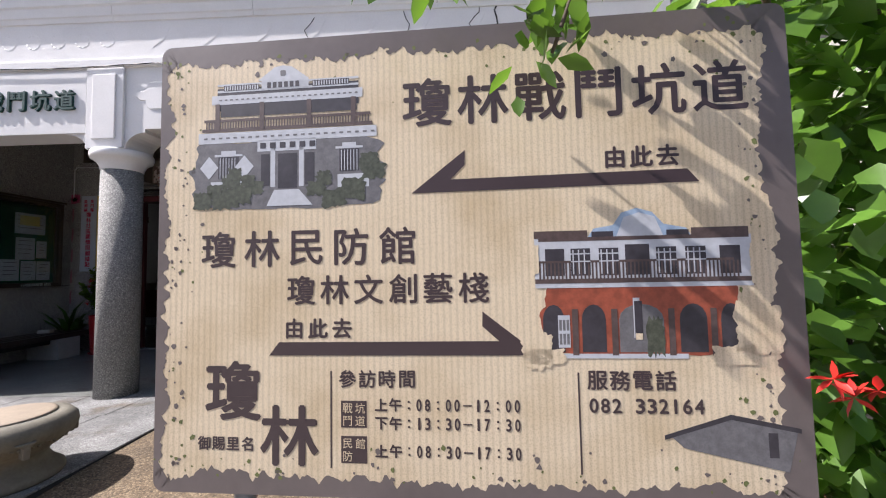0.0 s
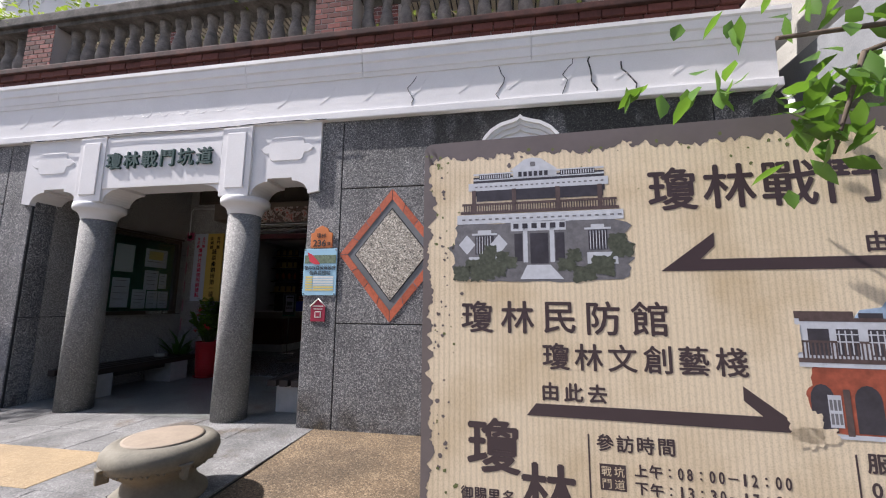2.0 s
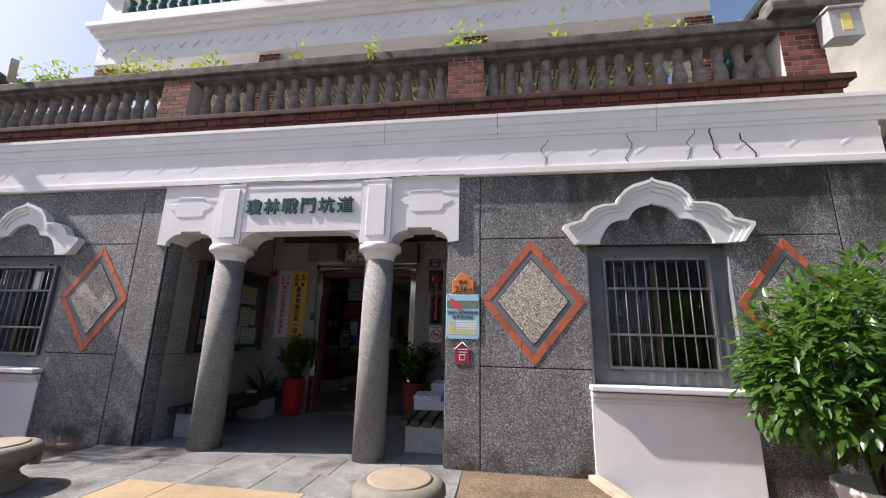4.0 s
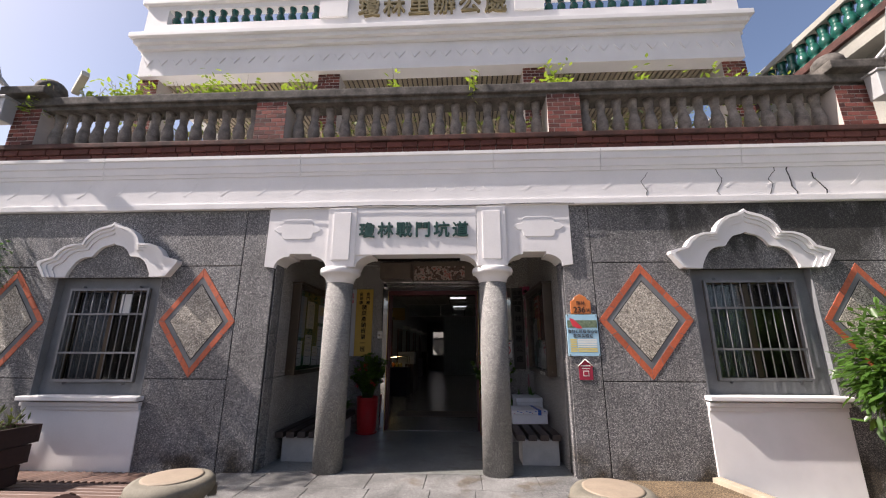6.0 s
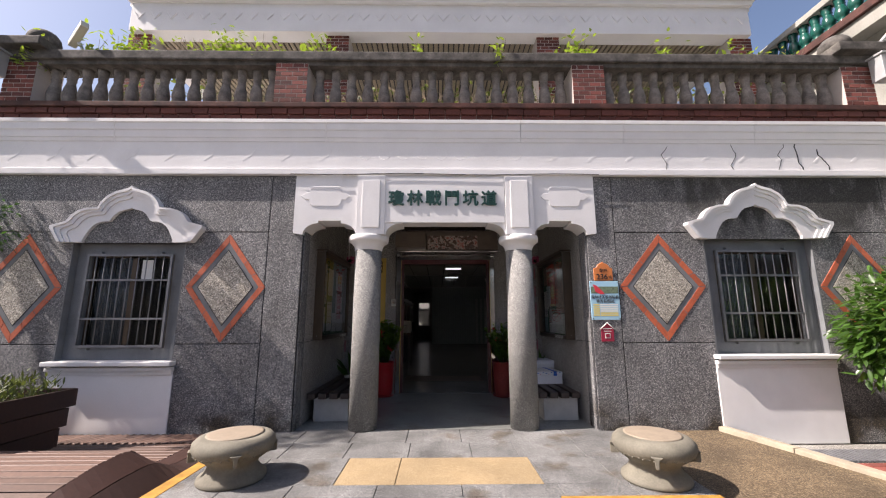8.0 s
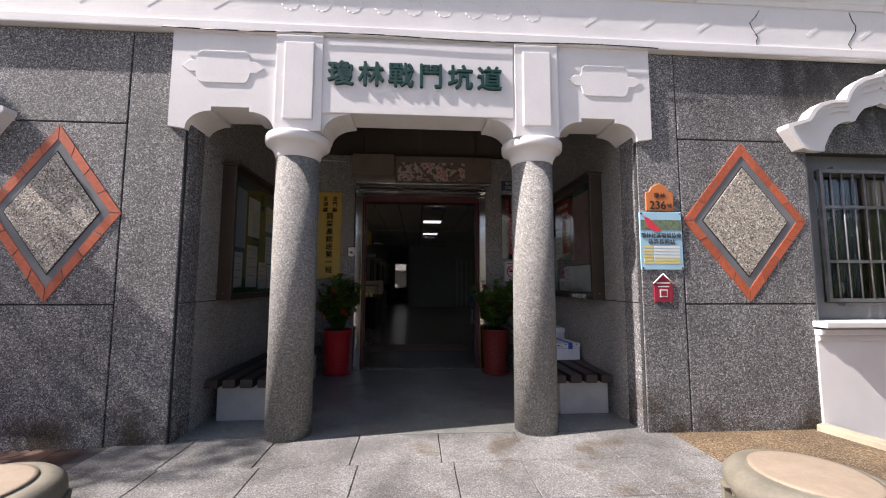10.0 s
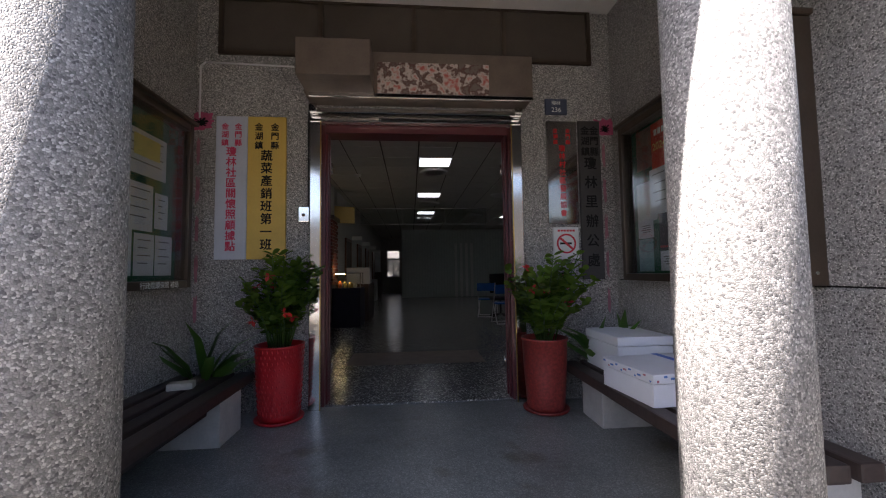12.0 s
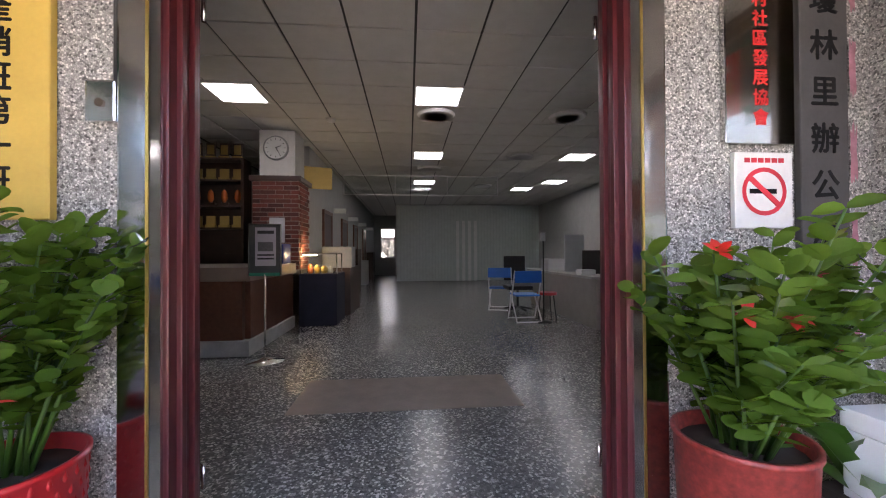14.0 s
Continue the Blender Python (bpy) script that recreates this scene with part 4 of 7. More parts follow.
def flecks(n, mat, name, spread, seed):
    r = random.Random(seed)
    bm = bmesh.new()
    for _ in range(n):
        edge = r.randrange(4)
        off = 0.03 + abs(r.gauss(0, spread))
        u = r.random()
        x = SX0 + u * (SX1 - SX0) if edge < 2 else (SX0 + off if edge == 2 else SX1 - 0.03 - off)
        z = (SZ0 + off if edge == 0 else SZ1 - off) if edge < 2 else SZ0 + u * (SZ1 - SZ0)
        s = r.uniform(0.0015, 0.006)
        k = r.randrange(5, 8)
        a0 = r.random() * 6
        bm.faces.new([bm.verts.new((x + s * r.uniform(0.5, 1.3) * math.cos(a0 + 6.283 * i / k), -0.002, z + s * r.uniform(0.5, 1.3) * math.sin(a0 + 6.283 * i / k))) for i in range(k)])
    tagged(part(name, bm, mat, board), kind="stuff")


flecks(170, BORDER, "brown_fleck", 0.025, 3)
flecks(130, MOSS, "moss_fleck", 0.04, 4)


def line_of(text, x0, x1, zc, size, bold=0.0, mat=None):
    """Single characters set evenly from x0 to x1."""
    n = len(text)
    step = (x1 - x0 - size) / max(1, n - 1)
    for i, ch in enumerate(text):
        writing("character", ch, size * 1.05, (x0 + size / 2 + i * step, -0.0025, zc), mat or SIGN_INK, board, 0.001, bold=bold)


line_of("瓊林戰鬥坑道", -0.014, 0.636, 1.521, 0.098, 0.0018)
line_of("由此去", 0.371, 0.508, 1.393, 0.041, 0.0012)
line_of("瓊林民防館", -0.438, 0.008, 1.236, 0.074, 0.0012)
line_of("瓊林文創藝棧", -0.254, 0.148, 1.151, 0.058, 0.001)
line_of("由此去", -0.259, -0.122, 1.075, 0.039, 0.0012)
part("left_arrow", prism([(0.001, 1.338), (0.108, 1.42), (0.107, 1.391), (0.079, 1.363), (0.521, 1.366), (0.541, 1.341)], -0.003, 0), SIGN_INK, board)
part("right_arrow", prism([(-0.291, 1.022), (-0.271, 1.048), (0.165, 1.049), (0.134, 1.077), (0.135, 1.105), (0.241, 1.022)], -0.003, 0), SIGN_INK, board)
writing("character", "瓊", 0.122, (-0.366, -0.0025, 0.953), SIGN_INK, board, 0.001, bold=0.0025)
writing("character", "林", 0.122, (-0.249, -0.0025, 0.867), SIGN_INK, board, 0.001, bold=0.0025)
line_of("御賜里名", -0.44, -0.322, 0.849, 0.027, 0.0007)
line_of("參訪時間", -0.148, 0.004, 0.977, 0.034, 0.0008)


def hours(text, zc):
    """One line of opening hours, a mesh for each character."""
    x = -0.076
    for ch in text:
        w = 0.0235 if ch in "上下午" else 0.012 if ch.isdigit() else 0.019
        if ch == "－":
            part("dash", boxes((x + 0.001, x + w - 0.001, -0.003, 0, zc - 0.0012, zc + 0.0012)), SIGN_INK, board)
        elif ch == "：":
            for dz in (-0.006, 0.006):
                part("dot", boxes((x + w / 2 - 0.0018, x + w / 2 + 0.0018, -0.003, 0, zc + dz - 0.0018, zc + dz + 0.0018)), SIGN_INK, board)
        else:
            writing("character", ch, 0.031 if ch.isdigit() else 0.026, (x + w / 2, -0.0025, zc), SIGN_INK, board, 0.001, width=w * 0.86 if ch in "0235678" else None, bold=0.0008)
        x += w + 0.0045


hours("上午：08：00－12：00", 0.928)
hours("下午：13：30－17：30", 0.893)
hours("上午：08：30－17：30", 0.841)
for z, rows in ((0.909, ("戰坑", "鬥道")), (0.842, ("民館", "防"))):
    part("name_box", boxes((-0.144, -0.093, -0.002, 0, z - 0.025, z + 0.026)), SIGN_INK, board)
    for k, word in enumerate(rows):
        for q, ch in enumerate(word):
            writing("character", ch, 0.021, (-0.131 + 0.025 * q, -0.0035, z + 0.012 - 0.024 * k), CREAM, board, 0.0005)
part("rule_line", boxes((-0.1655, -0.1625, -0.002, 0, 0.807, 0.992)), SIGN_INK, board)
part("rule_line", boxes((0.3075, 0.3105, -0.002, 0, 0.807, 0.991)), SIGN_INK, board)
line_of("服務電話", 0.325, 0.482, 0.977, 0.036, 0.0009)
for i, ch in enumerate("082 332164"):
    if ch != " ":
        writing("digit", ch, 0.036, (0.335 + 0.0205 * i, -0.0025, 0.931), SIGN_INK, board, 0.001, width=None if ch == "1" else 0.0165, bold=0.0009)

# the three printed pictures, as flat shapes
PRINT = {
    "slate": plain("print_slate", (0.17, 0.165, 0.175), 0.4, vary=0.35, scale=70.0, fine=300.0, relief=0),
    "dark": plain("print_dark", (0.045, 0.04, 0.05), 0.4, vary=0.3, scale=60.0, relief=0),
    "pale": plain("print_palegrey", (0.5, 0.52, 0.56), 0.4, vary=0.15, scale=70.0, relief=0),
    "brick": plain("print_brick", (0.36, 0.085, 0.045), 0.4, vary=0.35, scale=60.0, relief=0),
    "brown": plain("print_brown", (0.11, 0.075, 0.07), 0.4, vary=0.4, scale=90.0, relief=0),
    "blue": plain("print_blue", (0.34, 0.45, 0.6), 0.4, vary=0.3, scale=50.0, relief=0),
    "leaf": plain("print_leaf", (0.09, 0.1, 0.07), 0.4, vary=0.5, scale=120.0, relief=0),
}


def ragged(x0, x1, z0, z1, amp, y, seed, n=70):
    bm = bmesh.new()
    pts = []
    for i in range(n):
        a = 2 * math.pi * i / n
        c, s = math.cos(a), math.sin(a)
        k = 1 / max(abs(c), abs(s)) ** 0.85
        r = 1 + amp * noise.noise(Vector((c * 4, s * 4, seed))) + amp * 0.5 * noise.noise(Vector((c * 15, s * 15, seed)))
        pts.append(bm.verts.new(((x0 + x1) / 2 + (x1 - x0) / 2 * c * k * r, y, (z0 + z1) / 2 + (z1 - z0) / 2 * s * k * r)))
    bm.faces.new(pts)
    return bm


def quads(rects, y):
    bm = bmesh.new()
    for x0, x1, z0, z1 in rects:
        bm.faces.new([bm.verts.new(p) for p in ((x0, y, z0), (x1, y, z0), (x1, y, z1), (x0, y, z1))])
    return bm


A = (-0.461, -0.056, 1.317)   # left, right, foot of the grey house print
def ax(u):
    return A[0] + (A[1] - A[0]) * u
def az(v):
    return A[2] + 0.3 * v
part("print_ground", ragged(ax(0.0), ax(1.0), az(0.0), az(0.48), 0.12, -0.002, 2.0), PRINT["slate"], board, "printed picture of a grey house")
part("print_upper", quads([(ax(0.13), ax(0.88), az(0.7), az(0.86))], -0.002), PRINT["dark"], board)
part("print_band", quads([(ax(0.1), ax(0.9), az(0.745), az(0.81)), (ax(0.13), ax(0.88), az(0.83), az(0.845)), (ax(0.13), ax(0.88), az(0.875), az(0.89)), (ax(0.37), ax(0.62), az(0.83), az(0.9)), (ax(0.03), ax(0.97), az(0.47), az(0.545)), (ax(0.35), ax(0.66), az(0.4), az(0.48)),
                           (ax(0.42), ax(0.445), az(0.15), az(0.42)), (ax(0.57), ax(0.595), az(0.15), az(0.42)), (ax(0.1), ax(0.3), az(0.17), az(0.2)), (ax(0.77), ax(0.93), az(0.13), az(0.22))], -0.003), PRINT["pale"], board)
part("print_gable", prism([(ax(0.35), az(0.9)), (ax(0.62), az(0.9)), (ax(0.57), az(0.95)), (ax(0.53), az(0.99)), (ax(0.485), az(1.0)), (ax(0.44), az(0.99)), (ax(0.4), az(0.95))], -0.003, -0.001), PRINT["pale"], board)
part("print_void", quads([(ax(0.46), ax(0.56), az(0.14), az(0.38)), (ax(0.37), ax(0.415), az(0.16), az(0.38)), (ax(0.6), ax(0.65), az(0.16), az(0.38)), (ax(0.14), ax(0.25), az(0.22), az(0.37)), (ax(0.78), ax(0.88), az(0.24), az(0.39)), (ax(0.15), ax(0.87), az(0.655), az(0.735))], -0.0032), PRINT["dark"], board)
part("print_balustrade", quads([(ax(0.05), ax(0.95), az(0.55), az(0.575)), (ax(0.06), ax(0.94), az(0.62), az(0.64))] + [(ax(0.07 + 0.0145 * i), ax(0.077 + 0.0145 * i), az(0.575), az(0.62)) for i in range(60)], -0.0034), PRINT["brown"], board)
for cx in (0.09, 0.28):
    part("print_diamond", prism([(ax(cx - 0.05), az(0.3)), (ax(cx), az(0.38)), (ax(cx + 0.05), az(0.3)), (ax(cx), az(0.22))], -0.0034, -0.002), PRINT["pale"], board)
for k, (u, v, s) in enumerate(((0.18, 0.08, 0.07), (0.33, 0.15, 0.05), (0.66, 0.13, 0.05), (0.95, 0.24, 0.06), (0.21, 0.2, 0.05), (0.75, 0.06, 0.06))):
    part("print_shrub", ragged(ax(u - s), ax(u + s), az(v - s), az(v + s), 0.4, -0.0038, 10.0 + k, 30), PRINT["leaf"], board)
B = (0.236, 0.632, 1.014)
def bx(u):
    return B[0] + (B[1] - B[0]) * u
def bz(v):
    return B[2] + 0.284 * v
part("print_red_house", ragged(bx(0.02), bx(0.93), bz(0.03), bz(0.5), 0.06, -0.002, 5.0), PRINT["brick"], board, "printed picture of a red brick house")
part("print_floor_band", quads([(bx(0.0), bx(0.98), bz(0.49), bz(0.8))], -0.0025), PRINT["pale"], board)
part("print_gable", prism([(bx(0.25), bz(0.8)), (bx(0.72), bz(0.8)), (bx(0.7), bz(0.85)), (bx(0.6), bz(0.88)), (bx(0.55), bz(0.96)), (bx(0.48), bz(0.99)), (bx(0.41), bz(0.96)), (bx(0.37), bz(0.88)), (bx(0.28), bz(0.86))], -0.003, -0.001), PRINT["blue"], board)
part("print_crest", prism([(bx(0.38), bz(0.79)), (bx(0.6), bz(0.79)), (bx(0.56), bz(0.93)), (bx(0.49), bz(0.96)), (bx(0.42), bz(0.93))], -0.0034, -0.002), PRINT["pale"], board)
part("print_void", quads([(bx(u), bx(u + 0.09), bz(0.55), bz(0.73)) for u in (0.05, 0.17, 0.3, 0.56, 0.69, 0.84)] + [(bx(0.42), bx(0.53), bz(0.55), bz(0.75)), (bx(0.27), bx(0.37), bz(0.8), bz(0.84)), (bx(0.61), bx(0.71), bz(0.8), bz(0.84))], -0.0034), PRINT["dark"], board)
part("print_band", quads([(bx(0.02), bx(0.97), bz(0.78), bz(0.805)), (bx(0.0), bx(0.98), bz(0.5), bz(0.53)), (bx(0.02), bx(0.9), bz(0.635), bz(0.65))] + [(bx(0.02 + 0.0175 * i), bx(0.028 + 0.0175 * i), bz(0.53), bz(0.635)) for i in range(52)], -0.0038), PRINT["brown"], board)
for u, w in ((0.03, 0.1), (0.21, 0.11), (0.38, 0.2), (0.65, 0.12), (0.83, 0.09)):
    pts = [(bx(u), bz(0.05))] + [(bx(u + w / 2 - w / 2 * math.cos(math.pi * i / 8)), bz(0.26 + 0.1 * math.sin(math.pi * i / 8))) for i in range(9)] + [(bx(u + w), bz(0.05))]
    part("print_arch", prism(pts, -0.003, -0.001), PRINT["slate"] if w > 0.15 else PRINT["dark"], board)
part("print_plinth", quads([(bx(0.1), bx(0.68), bz(0.01), bz(0.04)), (bx(0.0), bx(0.98), bz(0.47), bz(0.49)), (bx(0.445), bx(0.475), bz(0.14), bz(0.4))], -0.0038), PRINT["pale"], board)
part("print_shrub", ragged(bx(0.5), bx(0.58), bz(0.03), bz(0.27), 0.4, -0.0042, 31.0, 30), PRINT["leaf"], board)
def pieces(name, rects, y, mat):
    for rect in rects:
        part(name, quads([rect], y), mat, board)


tagged(part("print_lettering", quads([(ax(0.4 + 0.03 * i), ax(0.42 + 0.03 * i), az(0.845), az(0.885)) for i in range(6)] + [(ax(0.365 + 0.052 * i), ax(0.395 + 0.052 * i), az(0.42), az(0.46)) for i in range(6)], -0.0042), PRINT["dark"], board), kind="stuff")
pieces("print_parapet", [(ax(0.165), ax(0.355), az(0.84), az(0.88)), (ax(0.64), ax(0.83), az(0.84), az(0.88))], -0.0036, PRINT["dark"])
tagged(part("print_parapet_balusters", quads([(ax(u + 0.0135 * i), ax(u + 0.006 + 0.0135 * i), az(0.845), az(0.875)) for u in (0.17, 0.645) for i in range(14)], -0.004), PRINT["pale"], board), kind="stuff")
tagged(part("print_frieze_marks", quads([(ax(0.14 + 0.03 * i), ax(0.155 + 0.03 * i), az(0.772), az(0.782)) for i in range(25)] + [(ax(0.06 + 0.04 * i), ax(0.08 + 0.04 * i), az(0.5), az(0.512)) for i in range(23)], -0.0042), PRINT["slate"], board), kind="stuff")
pieces("print_pillars", [(ax(u), ax(u + 0.025), az(0.56), az(0.75)) for u in (0.12, 0.36, 0.61, 0.84)], -0.0044, PRINT["brown"])
tagged(part("print_window_bars", quads([(ax(u + 0.016 * i), ax(u + 0.004 + 0.016 * i), az(v), az(v + 0.14)) for u, v in ((0.148, 0.225), (0.788, 0.245)) for i in range(6)], -0.0042), PRINT["pale"], board), kind="stuff")
pieces("print_hoods", [(ax(0.12), ax(0.27), az(0.375), az(0.39)), (ax(0.155), ax(0.235), az(0.39), az(0.415)), (ax(0.76), ax(0.9), az(0.395), az(0.41)), (ax(0.795), ax(0.865), az(0.41), az(0.435))], -0.0042, PRINT["pale"])
part("print_roundel", ragged(ax(0.47), ax(0.5), az(0.925), az(0.965), 0.05, -0.0042, 3.3, 20), PRINT["slate"], board)
part("print_path", prism([(ax(0.4), az(0.02)), (ax(0.44), az(0.13)), (ax(0.57), az(0.13)), (ax(0.64), az(0.02))], -0.0042, -0.003), PRINT["pale"], board)
for k, (u, v, r) in enumerate(((0.06, 0.07, 0.05), (0.12, 0.13, 0.04), (0.27, 0.1, 0.05), (0.3, 0.2, 0.035), (0.23, 0.25, 0.035), (0.7, 0.2, 0.04), (0.85, 0.12, 0.06), (0.93, 0.3, 0.05))):
    part("print_shrub", ragged(ax(u - r), ax(u + r), az(v - r * 1.2), az(v + r * 1.2), 0.35, -0.0046, 40.0 + k, 40), PRINT["leaf"], board)
pieces("print_columns", [(bx(u), bx(u + 0.028), bz(0.03), bz(0.33)) for u in (0.165, 0.345, 0.6, 0.785)], -0.0044, PRINT["brown"])
pieces("print_mullions", [(bx(u + 0.026 * i), bx(u + 0.006 + 0.026 * i), bz(0.56), bz(0.72)) for u in (0.178, 0.308, 0.568, 0.698) for i in range(3)] + [(bx(u), bx(u + 0.09), bz(z), bz(z + 0.008)) for u in (0.17, 0.3, 0.56, 0.69) for z in (0.64, 0.69)], -0.0044, PRINT["pale"])
pieces("print_roof_line", [(bx(0.0), bx(0.25), bz(0.8), bz(0.85)), (bx(0.72), bx(0.97), bz(0.8), bz(0.85))], -0.0042, PRINT["brown"])
part("print_hanging_sign", quads([(bx(0.45), bx(0.485), bz(0.13), bz(0.38))], -0.0046), PRINT["dark"], board)
part("print_sign_foot", quads([(bx(0.452), bx(0.483), bz(0.13), bz(0.17))], -0.005), CREAM, board)
part("print_gate", quads([(bx(0.1), bx(0.155), bz(0.08), bz(0.29))], -0.0044), PRINT["pale"], board)
pieces("print_gate_panels", [(bx(0.105 + 0.017 * i), bx(0.117 + 0.017 * i), bz(0.1 + 0.09 * j), bz(0.17 + 0.09 * j)) for i in range(3) for j in range(2)], -0.0048, PRINT["slate"])
for k, (u, v, w, h) in enumerate(((0.99, 0.2, 0.1, 0.16), (0.0, 0.06, 0.07, 0.12), (0.03, 0.02, 0.1, 0.05), (0.88, 0.03, 0.09, 0.06), (1.0, 0.62, 0.03, 0.14), (0.0, 0.66, 0.02, 0.1))):
    part("print_fade", ragged(bx(u - w), bx(u + w), bz(v - h), bz(v + h), 0.22, -0.0052, 60.0 + k, 50), CREAM, board)
part("print_barn", prism([(0.464, 0.882), (0.572, 0.913), (0.682, 0.892), (0.663, 0.82), (0.49, 0.858)], -0.003, -0.001), PRINT["slate"], board, "printed picture of an old stone barn")
part("print_roof", prism([(0.457, 0.88), (0.572, 0.918), (0.687, 0.895), (0.687, 0.887), (0.572, 0.909), (0.457, 0.872)], -0.0036, -0.002), PRINT["dark"], board)
part("print_door", quads([(0.632, 0.648, 0.844, 0.887)], -0.0036), PRINT["dark"], board)
for x in (-0.36, 0.53):
    bm = rod((x, 0.036, LOW), (x, 0.036, 1.62), 0.022)
    bm.transform(Matrix.Diagonal((1, 5, 1, 1)))
    part("post", bm, GRILLE, board, "round metal post")

# ---- plants by the sign ----
vine = thing("flowering_vine", (5.47, -2.78, LOW - 0.065), "flowering vine with broad green leaves and red flowers", "vine")
bm = bmesh.new()
twig(bm, [(0.5, 0.6, 0), (0.45, 0.5, 0.6), (0.35, 0.45, 1.2), (0.1, 0.3, 1.9), (-0.4, -0.2, 2.1), (-0.9, -0.35, 1.98)], 0.02, 0.004)
twig(bm, [(0.45, 0.5, 0.6), (0.6, 0.4, 1.3), (0.3, 0.2, 2.05), (-0.3, -0.25, 2.2)], 0.012, 0.004)
twig(bm, [(-0.5, -0.3, 2.05), (-0.75, -0.33, 1.95), (-0.82, -0.33, 1.76)], 0.006, 0.003)
part("stem", bm, BARK, vine)
bm = bmesh.new()
for _ in range(4200):
    p = Vector((rng.uniform(-0.28, 1.1), rng.uniform(-0.1, 0.9), rng.uniform(0.4, 2.35)))
    add_leaf(bm, p, any_way(0.7) + Vector((-0.2, -0.5, 0)), rng.uniform(0.07, 0.13), rng.uniform(0.055, 0.1), 0.4)
part("leaves", bm, VINE_LEAF, vine)
bm = bmesh.new()
for _ in range(900):
    p = Vector((rng.uniform(-0.3, 0.9), rng.uniform(-0.16, 0.25), rng.uniform(0.3, 2.3)))
    add_leaf(bm, p, any_way(0.8) + Vector((-0.2, -0.5, 0)), rng.uniform(0.07, 0.12), rng.uniform(0.055, 0.09), 0.4)
part("outer_leaves", bm, VINE_LEAF, vine)
bm = bmesh.new()
for cx, cy, cz, sx, sz, n in ((-1.02, -0.33, 1.92, 0.1, 0.03, 16), (-0.82, -0.33, 1.84, 0.06, 0.09, 44), (-0.7, -0.33, 1.95, 0.09, 0.03, 18), (-0.5, -0.33, 1.95, 0.09, 0.04, 22), (-0.25, -0.3, 2.02, 0.15, 0.08, 40), (-0.6, -0.3, 2.08, 0.3, 0.05, 50)):
    for _ in range(n):
        p = Vector((cx + rng.gauss(0, sx * 0.6), cy + rng.uniform(-0.03, 0.05), cz + rng.gauss(0, sz * 0.6)))
        add_leaf(bm, p, any_way(1.1), rng.uniform(0.035, 0.07), rng.uniform(0.022, 0.038), 0.3)
part("hanging_leaves", bm, VINE_LEAF, vine, "sunlit lighter leaves")
for cx, cz in ((-0.34, 1.19), (-0.3, 1.2), (-0.37, 1.22)):
    bm = bmesh.new()
    for _ in range(9):
        add_leaf(bm, (cx, -0.28, cz), any_way(), 0.035, 0.014, 0.3)
    part("flower", bm, FLOWER, vine, "small red flower")
bush = thing("broadleaf_bush", (5.4, -0.75, LOW), "dense green broadleaf bush in a white pot", "bush")
bm = bmesh.new()
for k in range(7):
    a = k * 0.9
    twig(bm, [(0, 0, 0.3), (0.1 * math.cos(a), 0.1 * math.sin(a), 0.8), (0.35 * math.cos(a), 0.3 * math.sin(a), 1.4 + 0.1 * (k % 3))], 0.018, 0.006)
part("stem", bm, BARK, bush)
bm = bmesh.new()
leaf_mass(bm, (0.0, 0, 1.4), (0.8, 0.6, 0.8), 2400, 0.15, 0.055, 0.5, 0.45)
leaf_mass(bm, (0.25, 0, 1.8), (0.6, 0.5, 0.55), 900, 0.15, 0.055, 0.4, 0.4)
leaf_mass(bm, (-0.35, 0, 1.2), (0.5, 0.45, 0.5), 900, 0.15, 0.055, 0.5, 0.4)
part("leaves", bm, LEAF, bush)
part("pot", lathe([(0.22, 0), (0.26, 0.3), (0.29, 0.42), (0.31, 0.44), (0.31, 0.48), (0.27, 0.48), (0.25, 0.44), (0.02, 0.42)], 28), CONCRETE, bush, "pale round pot")

# ---- wooden deck, wave bench and planter ----
deck = thing("wooden_deck", (0, 0, 0), "brown slatted wooden deck with a wavy bench end", "deck")
def deck_z(y):
    stops = [(0.0, 0.0), (-0.9, 0.0), (-1.07, 0.02), (-1.2, 0.12), (-1.32, 0.21), (-1.45, 0.23), (-1.7, 0.22), (-2.0, 0.17), (-2.4, 0.05), (-2.7, -0.05)]
    for (y0, z0), (y1, z1) in zip(stops, stops[1:]):
        if y <= y0 and y >= y1:
            return z0 + (z1 - z0) * (y - y0) / (y1 - y0)
    return stops[-1][1]
for i in range(38):
    x = -2.84 - 0.09 * i
    bm = slab(-0.038, 0.038, -0.19, 0.19, -0.025, 0.0, width=0.004, segments=1)
    bm.transform(pose(x, -0.2, -0.002, 0, 0, -28))
    part("short_plank", bm, WOOD_DECK, deck)
y = -0.42
while y > -2.65:
    z = deck_z(y - 0.04)
    tilt = math.degrees(math.atan2(deck_z(y) - deck_z(y - 0.08), 0.08))
    bm = slab(-7.0, -2.82, -0.038, 0.038, -0.03, 0.0, width=0.005, segments=1)
    bm.transform(pose(0, y - 0.04, z, tilt))
    part("plank", bm, WOOD_DECK, deck)
    y -= 0.085
